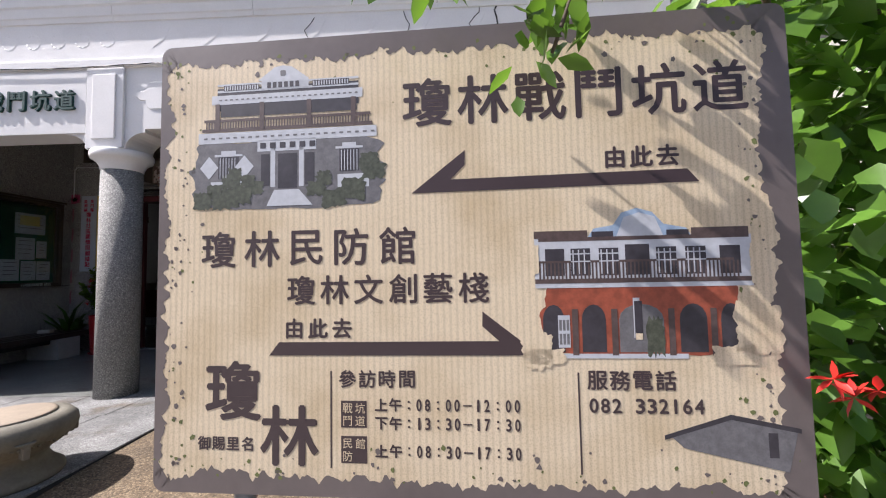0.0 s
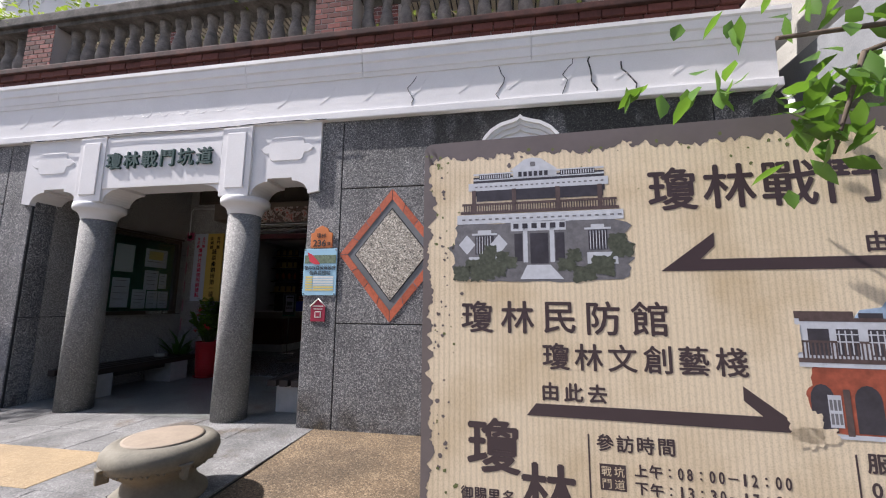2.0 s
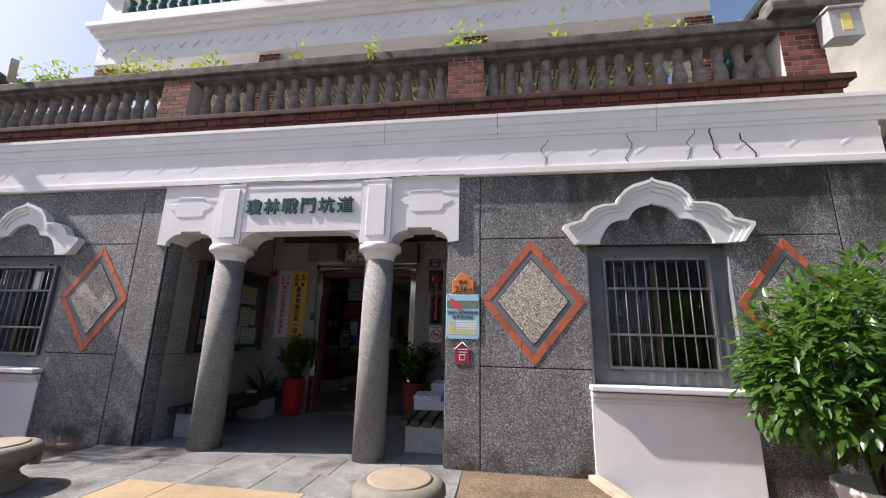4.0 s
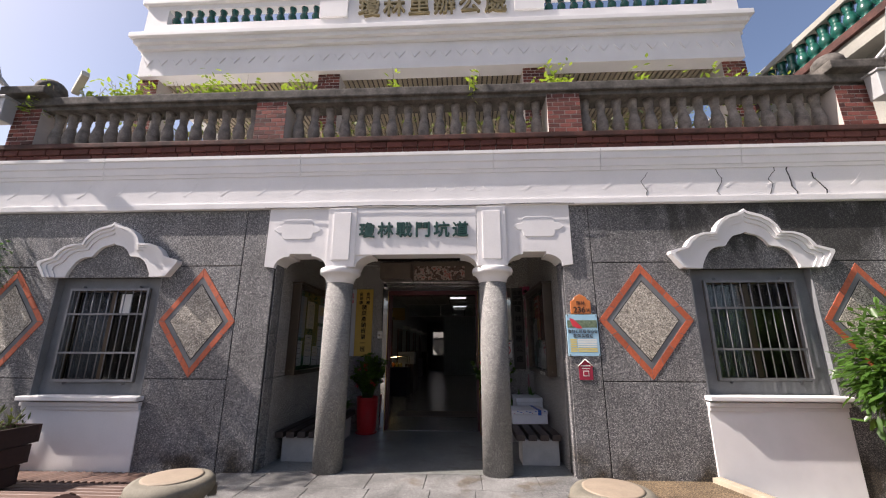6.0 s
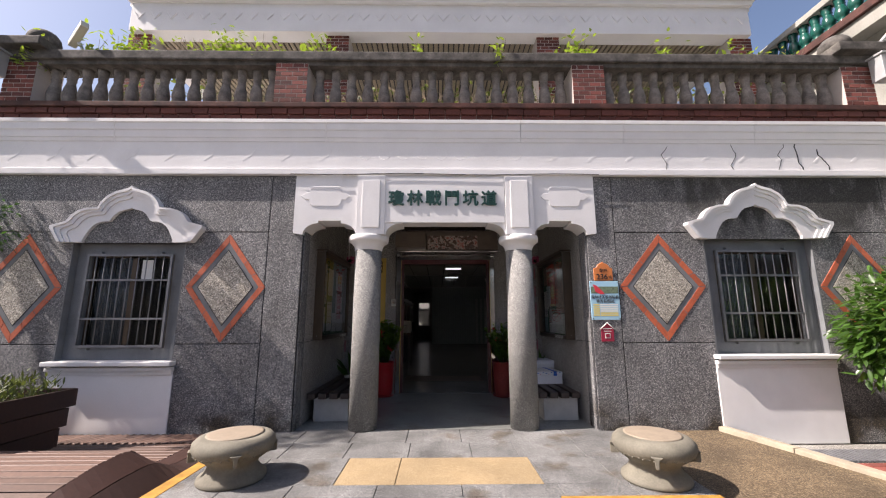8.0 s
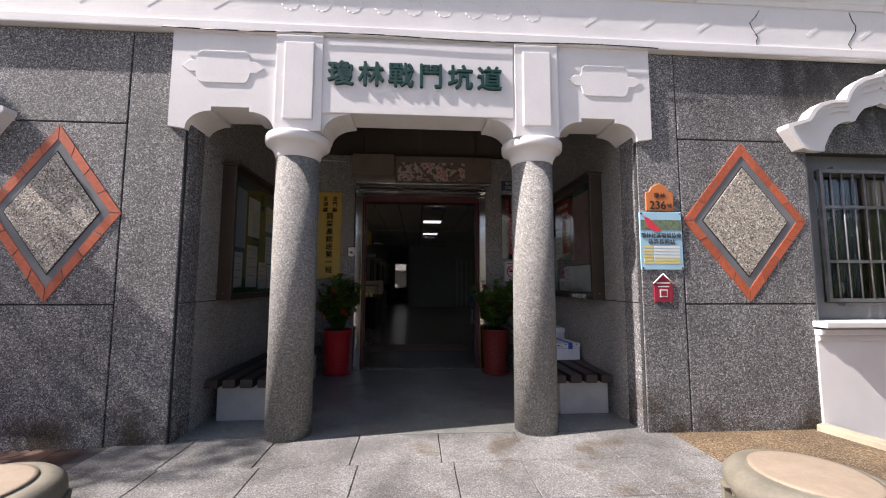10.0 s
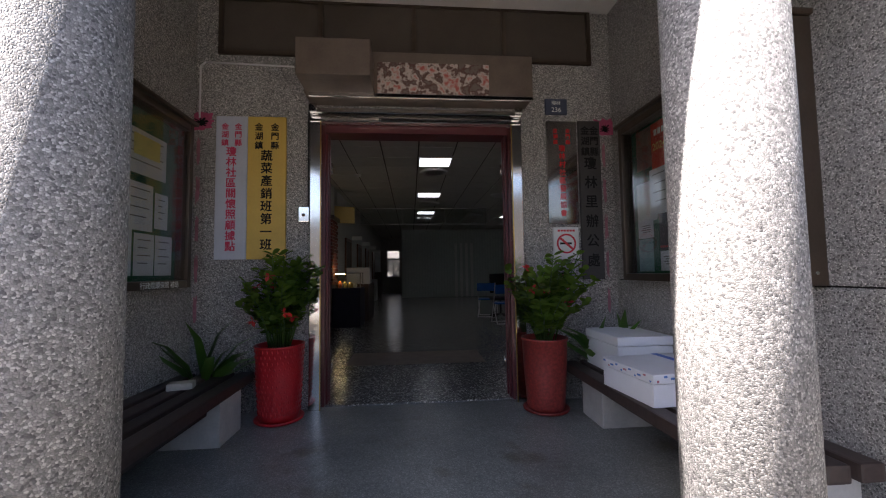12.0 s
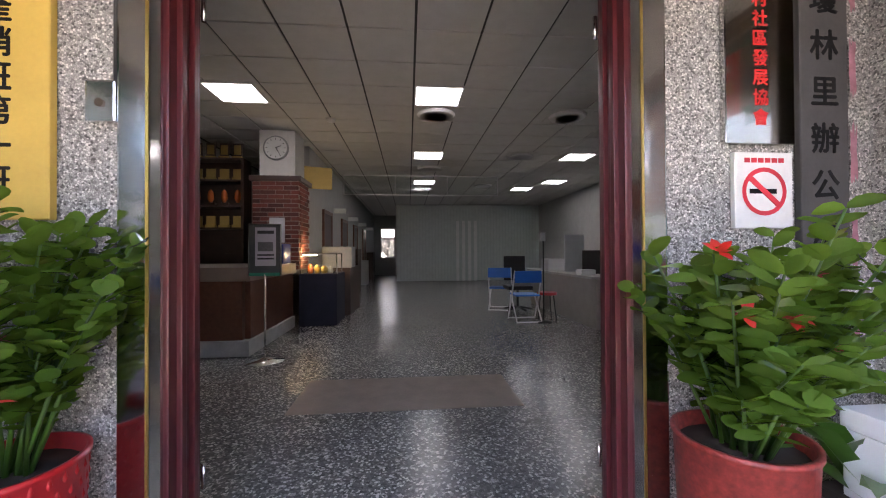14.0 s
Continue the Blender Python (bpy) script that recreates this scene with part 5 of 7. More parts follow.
for xa, xb, fa, fb in ((-2.815, -2.63, 1.0, 0.55), (-2.622, -2.43, 0.53, 0.0)):
    ys = [-0.02 - 0.09 * i for i in range(30)]
    bm = bmesh.new()
    rows = []
    for yy in ys:
        h = max(deck_z(yy), -0.01) + 0.01
        za, zb = h * fa - 0.012, h * fb - 0.012
        rows.append([bm.verts.new(p) for p in ((xa, yy, za), (xb, yy, zb), (xb, yy, zb - 0.05), (xa, yy, za - 0.05))])
    for p, q in zip(rows, rows[1:]):
        for i in range(4):
            bm.faces.new((p[i], q[i], q[(i + 1) % 4], p[(i + 1) % 4]))
    bm.faces.new(rows[0])
    bm.faces.new(rows[-1][::-1])
    part("side_board", bm, WOOD_DARK, deck, "dark stained side board")
part("skirt", boxes((-2.47, -2.44, -2.65, -0.02, LOW - 0.01, -0.064)), WOOD_DARK, deck)
part("skirt", boxes((-7.0, -2.47, -2.68, -2.65, LOW - 0.01, -0.064)), WOOD_DARK, deck)
planter = thing("wooden_planter", (-4.95, -1.0, 0.0), "dark wooden planter box of wide horizontal boards", "planter")
for k in range(3):
    z0, out = 0.03 + k * 0.2, k * 0.035
    part("board", slab(-0.85 - out, 0.78 + out, -0.42 - out, -0.38 - out, z0, z0 + 0.185, width=0.006), WOOD_DARK, planter)
    part("board", slab(-0.85 - out, 0.78 + out, 0.38 + out, 0.42 + out, z0, z0 + 0.185, width=0.006), WOOD_DARK, planter)
    part("board", slab(0.74 + out, 0.78 + out, -0.38 - out, 0.38 + out, z0, z0 + 0.185, width=0.006), WOOD_DARK, planter)
    part("board", slab(-0.85 - out, -0.81 - out, -0.38 - out, 0.38 + out, z0, z0 + 0.185, width=0.006), WOOD_DARK, planter)
part("soil", boxes((-0.84, 0.76, -0.4, 0.4, 0.02, 0.52)), plain("soil", (0.06, 0.045, 0.03), 0.95, vary=0.4, relief=0.5), planter)
juniper = thing("juniper_shrub", (-4.95, -1.0, 0.52), "low feathery juniper shrub in the planter", "shrub")
bm = bmesh.new()
for _ in range(1500):
    x, yy = rng.uniform(-0.8, 0.78), rng.uniform(-0.42, 0.42)
    h = 0.14 + 0.16 * noise.noise(Vector((x * 3, yy * 3, 1))) + 0.1
    add_leaf(bm, (x, yy, rng.uniform(0.0, h)), Vector((rng.gauss(0, 0.6), rng.gauss(0, 0.6), 0.8)), rng.uniform(0.07, 0.13), 0.02, 0.2)
part("foliage", bm, CONIFER, juniper)
tree = thing("small_tree", (-6.65, -0.34, LOW), "slender broadleaf tree with sparse outer leaves", "tree")
bm = bmesh.new()
twig(bm, [(0, 0, 0), (-0.05, 0.02, 1.2), (0.02, 0, 2.2), (-0.1, 0.1, 3.2), (-0.25, 0.1, 3.9)], 0.05, 0.02)
twig(bm, [(0, 0, 1.9), (0.5, -0.05, 2.5), (1.0, -0.08, 2.75)], 0.02, 0.006)
twig(bm, [(0, 0, 1.7), (0.5, 0.05, 2.2), (0.85, 0, 2.45)], 0.018, 0.005)
part("trunk", bm, BARK, tree)
bm = bmesh.new()
for c, rad, n in (((0.95, -0.05, 2.9), (0.3, 0.3, 0.2), 150), ((0.95, 0, 2.55), (0.4, 0.3, 0.2), 190), ((0.3, 0, 3.1), (0.5, 0.25, 0.4), 350), ((-0.3, 0.1, 3.95), (0.5, 0.28, 0.45), 380)):
    leaf_mass(bm, c, rad, n, 0.075, 0.035, 0.4, 0.2)
part("crown", bm, LEAF_DEEP, tree)

# out of view, added on the sun side to throw shadows on the facade
tall = thing("street_tree", (-9.2, -1.6, LOW), "unseen tall tree with an open crown, added to cast leaf shadows", "tree")
bm = bmesh.new()
twig(bm, [(0, 0, 0), (0.1, 0.05, 2.5), (-0.05, 0.1, 5.0), (0.2, 0.3, 7.4)], 0.14, 0.04)
twig(bm, [(0.05, 0.05, 3.6), (0.9, 0.3, 5.2), (1.4, 0.5, 6.6)], 0.07, 0.02)
twig(bm, [(0, 0.1, 4.5), (-0.9, -0.3, 6.0)], 0.06, 0.02)
part("trunk", bm, BARK, tall)
bm = bmesh.new()
for c, rad, n in (((1.3, 0.5, 6.6), (0.6, 0.5, 0.5), 260), ((0.2, 0.3, 7.4), (0.8, 0.6, 0.6), 350), ((-0.9, -0.3, 6.2), (0.8, 0.6, 0.6), 300)):
    leaf_mass(bm, c, rad, n, 0.13, 0.07, 0.3, 0.2)
part("crown", bm, LEAF_DEEP, tall)

# ---- balcony plants ----
for k, (x, y, z, w, n) in enumerate(((-3.2, 0.25, 5.2, 0.75, 120), (-4.6, 0.2, 5.2, 0.35, 50), (-1.9, 0.3, 5.25, 0.3, 40), (2.05, 0.3, 5.25, 0.3, 50), (4.9, 0.5, 5.2, 0.9, 130), (3.3, 0.25, 5.2, 0.12, 14), (-0.4, 0.2, 5.2, 0.1, 12), (0.8, 0.1, 5.1, 0.1, 14), (-5.3, 0.25, 5.2, 0.25, 26), (-6.0, 0.1, 5.0, 0.2, 25))):
    plant = thing("balcony_creeper", (x, y, z), "yellow-green creeper growing over the coping", "creeper", "balcony creepers")
    bm = bmesh.new()
    for _ in range(int(w * 36)):
        sx = rng.uniform(-w, w)
        twig(bm, [(sx * 0.8, 0.1, -0.05), (sx, rng.uniform(-0.15, 0.1), rng.uniform(0.02, 0.12)), (sx * 1.15, rng.uniform(-0.2, 0.1), rng.uniform(-0.15, 0.45))], 0.006, 0.002)
    part("stem", bm, DRY, plant)
    bm = bmesh.new()
    for _ in range(n * 4):
        u = rng.gauss(0, 0.45)
        add_leaf(bm, (u * w, rng.uniform(-0.22, 0.1), rng.uniform(-0.08, 0.12) + max(0, rng.gauss(0.02, 0.15))), any_way(), rng.uniform(0.06, 0.12), rng.uniform(0.03, 0.055))
    part("leaves", bm, LEAF_LIME, plant)
hedge = thing("balcony_shrubs", (0, 0.9, 4.27), "tangled dry shrubs growing behind the balusters", "shrub", kind="stuff")
bm = bmesh.new()
for _ in range(2600):
    add_leaf(bm, (rng.uniform(-5.6, 5.6), rng.uniform(-0.25, 0.4), rng.uniform(0.1, 0.9)), any_way(), rng.uniform(0.06, 0.12), rng.uniform(0.03, 0.05))
part("leaves", bm, CONIFER, hedge)
bm = bmesh.new()
for _ in range(420):
    x, y0 = rng.uniform(-5.6, 5.6), rng.uniform(-0.1, 0.3)
    twig(bm, [(x, y0, 0), (x + rng.gauss(0, 0.15), y0, 0.45), (x + rng.gauss(0, 0.3), y0 + rng.gauss(0, 0.1), 0.85)], 0.008, 0.003)
part("stem", bm, DRY, hedge)

# ---- lamps, boxes and balls on the balcony ends ----
BOX_GREY = plain("grey_enamel", (0.42, 0.43, 0.44), 0.45, 0.2, vary=0.15)
for s in (1, -1):
    whole("stone_ball", lathe([(0.1, 0), (0.16, 0.02)] + [(0.2 * math.cos(a), 0.17 + 0.18 * math.sin(a)) for a in (-0.8, -0.4, 0, 0.4, 0.8, 1.15, 1.4)], 24), STONE, "weathered round stone finial on the corner pier", "finial", (s * 6.05, 0.2, 5.32))
    tagged(whole("pier_cap", slab(-0.36, 0.36, -0.16, 0.5, 0, 0.13, width=0.02), STONE, "weathered stone cap on the corner pier", "pier cap", (s * 6.08, 0, 5.195)), kind="structure")
    eb = thing("electric_box", (s * 6.38, -0.1, 4.72), "grey metal electric box with a yellow warning label", "electric box", "electric boxes")
    part("case", slab(-0.16, 0.16, -0.12, 0.06, 0, 0.36, width=0.012), BOX_GREY, eb)
    part("lid", slab(-0.18, 0.18, -0.15, 0.08, 0.36, 0.39, width=0.008), BOX_GREY, eb)
    part("label_plate", boxes((-0.05, 0.05, -0.123, -0.119, 0.08, 0.3)), PRINT_YELLOW, eb)
    part("conduit", tube_along([(0, -0.02, 0.39), (0, -0.02, 0.62), (s * 0.2, -0.06, 0.85)], 0.025), BOX_GREY, eb)
    fl = thing("floodlight", (s * 6.62, -0.18, 5.55), "slim grey floodlight on a curved arm", "floodlight", "balcony floodlights")
    bm = slab(-0.09, 0.09, -0.6, 0.1, -0.04, 0.04, width=0.02)
    bm.transform(pose(0, 0, 0, -22, 0, -s * 40))
    part("head", bm, BOX_GREY, fl)
    part("arm", rod((-s * 0.04, 0.02, -0.02), (-s * 0.1, 0.1, -0.15), 0.018), BOX_GREY, fl)
cctv = thing("security_camera", (-5.45, 0.1, 5.2), "cream bullet security camera on a bracket", "security camera")
bm = slab(-0.05, 0.05, -0.38, 0.1, -0.05, 0.05, width=0.02)
bm.transform(pose(-0.05, 0, 0.24, -18, 0, 58))
part("body", bm, plain("cream_plastic", (0.6, 0.58, 0.5), 0.5), cctv)
part("bracket", tube_along([(0.1, 0, 0), (0.08, 0, 0.12), (0, 0, 0.22)], 0.018), WHITE, cctv)

# ---- unseen plain walls, added around the street to dim reflections in the glass ----
for x0, x1, y0, y1, h in ((-30, -9, -17, -16.6, 5.0), (-8.5, 4, -16, -15.6, 4.2), (4.5, 14, -17, -16.6, 6.0), (14.5, 30, -15, -14.6, 4.5), (-30, -29.6, -17, 10, 4.0), (29.6, 30, -15, 10, 4.0)):
    setting("unseen_far_wall", boxes((x0, x1, y0, y1, LOW - 0.1, h)), FAR_WALL, "unseen plain wall added around the street to dim reflections", "wall")

# ---- neighbouring building ----

NEIGHBOUR = plain("neighbour_plaster", (0.42, 0.41, 0.37), 0.85, vary=0.5, scale=0.9)
nb = thing("neighbour_house", (0, 0, 0), "pale rendered neighbouring house with an outside stair", "house")
part("wall", boxes((7.3, 7.7, -2.2, 12, LOW, 6.3)), NEIGHBOUR, nb)
part("front_wall", boxes((7.7, 16, -2.2, -1.9, LOW, 8.5)), NEIGHBOUR, nb)
part("canopy", slab(6.95, 7.32, -1.6, 2.0, 3.2, 3.75, width=0.01), PLASTER, nb, "dark grey concrete canopy")
part("vent_box", slab(7.0, 7.32, 2.2, 3.2, 4.4, 5.2, width=0.02), PLASTER, nb)
part("balcony_slab", boxes((7.0, 7.6, -2.0, 6.0, 6.1, 6.35)), NEIGHBOUR, nb)
part("red_band", bevelled(boxes((6.94, 7.3, -2.1, 6.0, 6.35, 6.5)), 0.01, 1), LEDGE, nb, "dark red band under the green balusters")
part("balcony_rail", slab(6.95, 7.2, -2.1, 6.0, 7.0, 7.12, width=0.02), NEIGHBOUR, nb)
for i in range(34):
    g = new("green_baluster", gb_me)
    g.location, g.parent = (7.08, -1.9 + 0.23 * i, 6.5), nb
    g.scale = (1.2, 1.2, 1.3)
whole("downpipe", tube_along([(6.68, -0.05, LOW), (6.68, -0.05, 3.15), (6.66, 0.0, 3.28)], 0.025), WHITE, "thin white plastic downpipe on the wall corner", "pipe")
for k in range(3):
    pts = [(6.7 + 0.15 * i, 0.3 + 0.4 * i, 3.75 - 0.2 * k + 0.03 * (i - 3) ** 2) for i in range(7)]
    whole("overhead_wire", tube_along(pts, 0.008, steps=5), BLACK, "thin black overhead wire", "wire", group="overhead wires")
whole("fascia_cable", tube_along([(-2.1 + 0.3 * i, -0.07, 3.305 - 0.01 * math.sin(i * 0.9)) for i in range(15)], 0.005, steps=5), BLACK, "thin dark cable under the frieze", "cable")
for k, x in enumerate((3.1, 4.05, 4.62, 4.95, 5.35)):
    r = random.Random(k + 3)
    z, xx, bm = 3.3, x, bmesh.new()
    while z < 3.4 + (0.5 if k in (2, 3) else 0.3):
        nx, nz = xx + r.uniform(-0.05, 0.06), z + r.uniform(0.04, 0.09)
        rod((xx, -0.031, z), (nx, -0.031, nz), 0.004 + 0.004 * (k in (3, 4)), bm, 5)
        xx, z = nx, nz
    part("crack", bm, BLACK, frieze, "dark mouldy crack")

# ---- entrance door ----
GOLDLINE = plain("brass_strip", (0.6, 0.42, 0.12), 0.3, 0.9)
entry = thing("entrance_door", (0.045, 2.45, 0), "open doorway with stainless frame, maroon jambs and rolled-up shutter", "door", kind="structure")
for s in (1, -1):
    part("steel_post", slab(min(s * 0.85, s * 0.95), max(s * 0.85, s * 0.95), -0.035, 0.04, 0, 2.62, width=0.006), STEEL, entry, "mirror stainless post")
    part("brass_edge", boxes((min(s * 0.851, s * 0.86), max(s * 0.851, s * 0.86), -0.04, -0.034, 0, 2.5)), GOLDLINE, entry)
    part("maroon_jamb", slab(min(s * 0.835, s * 0.93), max(s * 0.835, s * 0.93), 0.045, 0.25, 0, 2.5, width=0.006), MAROON, entry, "maroon painted jamb")
    for y in (0.09, 0.17):
        part("jamb_bead", slab(min(s * 0.815, s * 0.84), max(s * 0.815, s * 0.84), y, y + 0.03, 0, 2.46, width=0.005), MAROON, entry)
    for z in (0.25, 2.1):
        part("hinge", rod((s * 0.812, 0.23, z), (s * 0.812, 0.23, z + 0.1), 0.009), STEEL, entry)
part("maroon_head", slab(-0.835, 0.835, 0.045, 0.25, 2.43, 2.51, width=0.006), MAROON, entry)
part("shutter_guide", bevelled(boxes((-0.95, 0.95, -0.05, 0.02, 2.5, 2.535), (-0.95, 0.95, -0.035, 0.02, 2.54, 2.575), (-0.95, 0.95, -0.05, 0.02, 2.58, 2.62)), 0.004, 1), STEEL, entry, "stainless shutter slats")
part("threshold", slab(-0.83, 0.83, 0.05, 0.25, -0.01, 0.012, width=0.004), TERRAZZO, entry)
bannerbox = thing("shutter_box", (0, 2.2, 2.66), "brown metal shutter box with a torn peeling banner", "shutter box")
BROWN_BOX = plain("brown_metal", (0.2, 0.16, 0.13), 0.5, 0.3, vary=0.25)
part("case", slab(-0.9, 1.045, 0.0, 0.245, 0.0, 0.37, width=0.006), BROWN_BOX, bannerbox)
part("side_case", slab(-0.88, -0.325, -0.32, 0.24, -0.005, 0.28, width=0.006), BROWN_BOX, bannerbox)
part("front_lip", slab(-0.86, 1.04, -0.02, 0.0, -0.035, -0.002, width=0.004), STEEL, bannerbox)
PEEL = material("torn_paper", (0.3, 0.1, 0.08), 0.8)
paint(PEEL, ramp(PEEL, noise_tex(PEEL, 14.0, 8), [(0.38, (0.16, 0.13, 0.11)), (0.46, (0.1, 0.04, 0.03)), (0.54, (0.5, 0.45, 0.4)), (0.66, (0.4, 0.1, 0.08))]))
part("torn_banner", slab(-0.296, 0.656, -0.012, 0.0, 0.005, 0.275, width=0.002, segments=1), PEEL, bannerbox, "torn remains of a red and white banner")
for x in (-0.86, 0.95):
    part("bracket", slab(x - 0.035, x + 0.035, 0.12, 0.24, -0.11, -0.037, width=0.006), STEEL, bannerbox)
transom = thing("transom_window", (0, 2.43, 3.1), "row of dark panes above the entrance", "window", kind="structure")
part("frame", boxes((-1.7, 1.7, 0, 0.03, 0, 0.04), (-1.7, 1.7, 0, 0.03, 0.5, 0.54), *[(x - 0.02, x + 0.02, 0, 0.03, 0.04, 0.5) for x in (-1.68, -0.82, 0.02, 0.86, 1.68)]), BRONZE, transom)
for x0, x1 in ((-1.66, -0.84), (-0.8, 0.0), (0.04, 0.84), (0.88, 1.66)):
    part("pane", boxes((x0, x1, 0.012, 0.018, 0.04, 0.5)), plain("dark_pane", (0.09, 0.075, 0.06), 0.25), transom)

# ---- hanging boards beside the door ----
def hanging_board(name, x, z0, z1, w, mat, ink, rows, body, label, size):
    h = thing(name, (x, 2.435, z0), label, "sign board", "vertical name boards")
    part("board", slab(-w / 2, w / 2, -0.018, 0.012, 0, z1 - z0, width=0.003, segments=1), mat, h)
    top = z1 - z0
    for c, word in enumerate(rows):
        for i, ch in enumerate(word):
            writing("character", ch, size * 0.62, ((0.5 - c) * w * 0.42 * (1 if len(rows) > 1 else 0), -0.019, top - 0.09 - i * size * 0.72), ink, h, 0.001, bold=size * 0.016)
    z = top - 0.09 - 3 * size * 0.72 - size * 0.05
    step = (z - 0.05) / max(1, len(body) - 0.3)
    for i, ch in enumerate(body):
        writing("character", ch, size * 0.88, (0, -0.019, z - i * step), ink, h, 0.001, bold=size * 0.02)
    return h


PALE_BLUE = plain("pale_blue_board", (0.5, 0.54, 0.62), 0.5, vary=0.1)
YELLOW_B = plain("yellow_board", (0.62, 0.42, 0.09), 0.5, vary=0.12)
INK_RED = plain("magenta_ink", (0.55, 0.03, 0.09), 0.5)
INK_BLACK = plain("black_ink", (0.007, 0.007, 0.007), 0.6, spec=0.2)
SMOKED = plain("dark_wood_board", (0.06, 0.056, 0.054), 0.75, vary=0.2)
hanging_board("name_board", -1.565, 1.288, 2.535, 0.262, PALE_BLUE, INK_RED, ("金門縣", "金湖鎮"), "瓊林社區關懷照顧據點", "pale blue board with magenta characters", 0.1)
hanging_board("name_board", -1.27, 1.288, 2.535, 0.322, YELLOW_B, INK_BLACK, ("金門縣", "金湖鎮"), "蔬菜產銷班第一班", "yellow board with black characters", 0.115)
hanging_board("name_board", 1.645, 1.07, 2.55, 0.205, SMOKED, INK_BLACK, ("金門縣", "金湖鎮"), "瓊林里辦公處", "dark wooden board with black characters", 0.14)
steel_sign = hanging_board("name_plate", 1.377, 1.58, 2.543, 0.285, plain("mirror_plate", (0.55, 0.54, 0.52), 0.08, 1.0, vary=0.1, relief=0), plain("red_ink", (0.6, 0.02, 0.02), 0.4), ("金門縣", "金湖鎮"), "瓊林村社區發展協會", "polished steel plate with red characters", 0.075)
nos = thing("no_smoking_sign", (1.393, 2.435, 1.26), "white no-smoking sign with a red ring", "sign")
part("card", slab(-0.12, 0.12, -0.012, 0.012, 0, 0.29, width=0.003, segments=1), plain("white_card", (0.7, 0.7, 0.68), 0.5), nos)
ring = bmesh.new()
for i in range(28):
    a0, a1 = 2 * math.pi * i / 28, 2 * math.pi * (i + 1) / 28
    ring.faces.new([ring.verts.new((r * math.cos(a), -0.0135, 0.14 + r * math.sin(a))) for r, a in ((0.075, a0), (0.092, a0), (0.092, a1), (0.075, a1))])
RED_SIGN = plain("sign_red", (0.6, 0.03, 0.05), 0.5)
part("red_ring", ring, RED_SIGN, nos)
part("cigarette", boxes((-0.06, 0.05, -0.0145, -0.012, 0.132, 0.15)), INK_BLACK, nos)
part("red_bar", prism([(-0.066, 0.185), (-0.052, 0.199), (0.066, 0.095), (0.052, 0.081)], -0.0155, -0.012), RED_SIGN, nos)
for i in range(6):
    part("text_bar", boxes((-0.08 + 0.028 * i, -0.058 + 0.028 * i, -0.0135, -0.012, 0.25, 0.268)), RED_SIGN, nos)
oldnum = thing("old_number_plate", (1.34, 2.437, 2.612), "small dark blue house number plate", "number plate")
part("plate", slab(-0.105, 0.105, -0.008, 0.012, 0, 0.15, width=0.003, segments=1), plain("plate_blue", (0.06, 0.075, 0.12), 0.4), oldnum)
writing("number", "236", 0.065, (0.0, -0.0095, 0.045), PRINT_PALE, oldnum, 0.001)
writing("village_name", "瓊林", 0.045, (0.0, -0.0095, 0.11), PRINT_PALE, oldnum, 0.001)
switch = thing("key_switch", (-0.953, 2.44, 1.607), "small steel key switch box with a thin conduit", "switch")
part("cover", slab(-0.046, 0.046, -0.03, 0.01, 0, 0.135, width=0.006), STEEL, switch)
part("lock", rod((0, -0.036, 0.06), (0, -0.028, 0.06), 0.014), BRONZE, switch)
part("conduit", rod((0.035, -0.01, 0.13), (0.035, -0.01, 1.0), 0.007), BLACK, switch)
for x in (-1.83, 1.8):
    rib = thing("festive_paper", (x, 2.435, 2.42), "faded torn pink festive paper strip", "paper")
    part("paper", ragged(-0.1, 0.1, 0.0, 0.15, 0.35, -0.006, x), plain("faded_pink", (0.55, 0.1, 0.2), 0.8, vary=0.3, scale=20.0), rib)
    part("ink_mark", ragged(-0.04, 0.05, 0.03, 0.09, 0.9, -0.009, x + 3), INK_BLACK, rib)
    for k in range(5):
        part("strip", ragged(-0.03, 0.0, -0.3 - 0.34 * k, -0.08 - 0.34 * k, 0.5, -0.004, x + k, 30), plain("pink_scrap", (0.5, 0.22, 0.27), 0.85, vary=0.4, scale=20.0), rib)
whole("porch_cable", tube_along([(-1.84, 2.43, 2.52), (-1.84, 2.43, 2.98), (-1.8, 2.43, 3.02), (-1.05, 2.43, 3.0)], 0.008), WHITE, "thin white cable along the wall", "cable")

# ---- notice boards ----
GREEN_FELT = plain("green_felt", (0.012, 0.11, 0.06), 0.9, vary=0.2, scale=30.0)
PAPER = plain("notice_paper", (0.66, 0.67, 0.7), 0.8, vary=0.08)


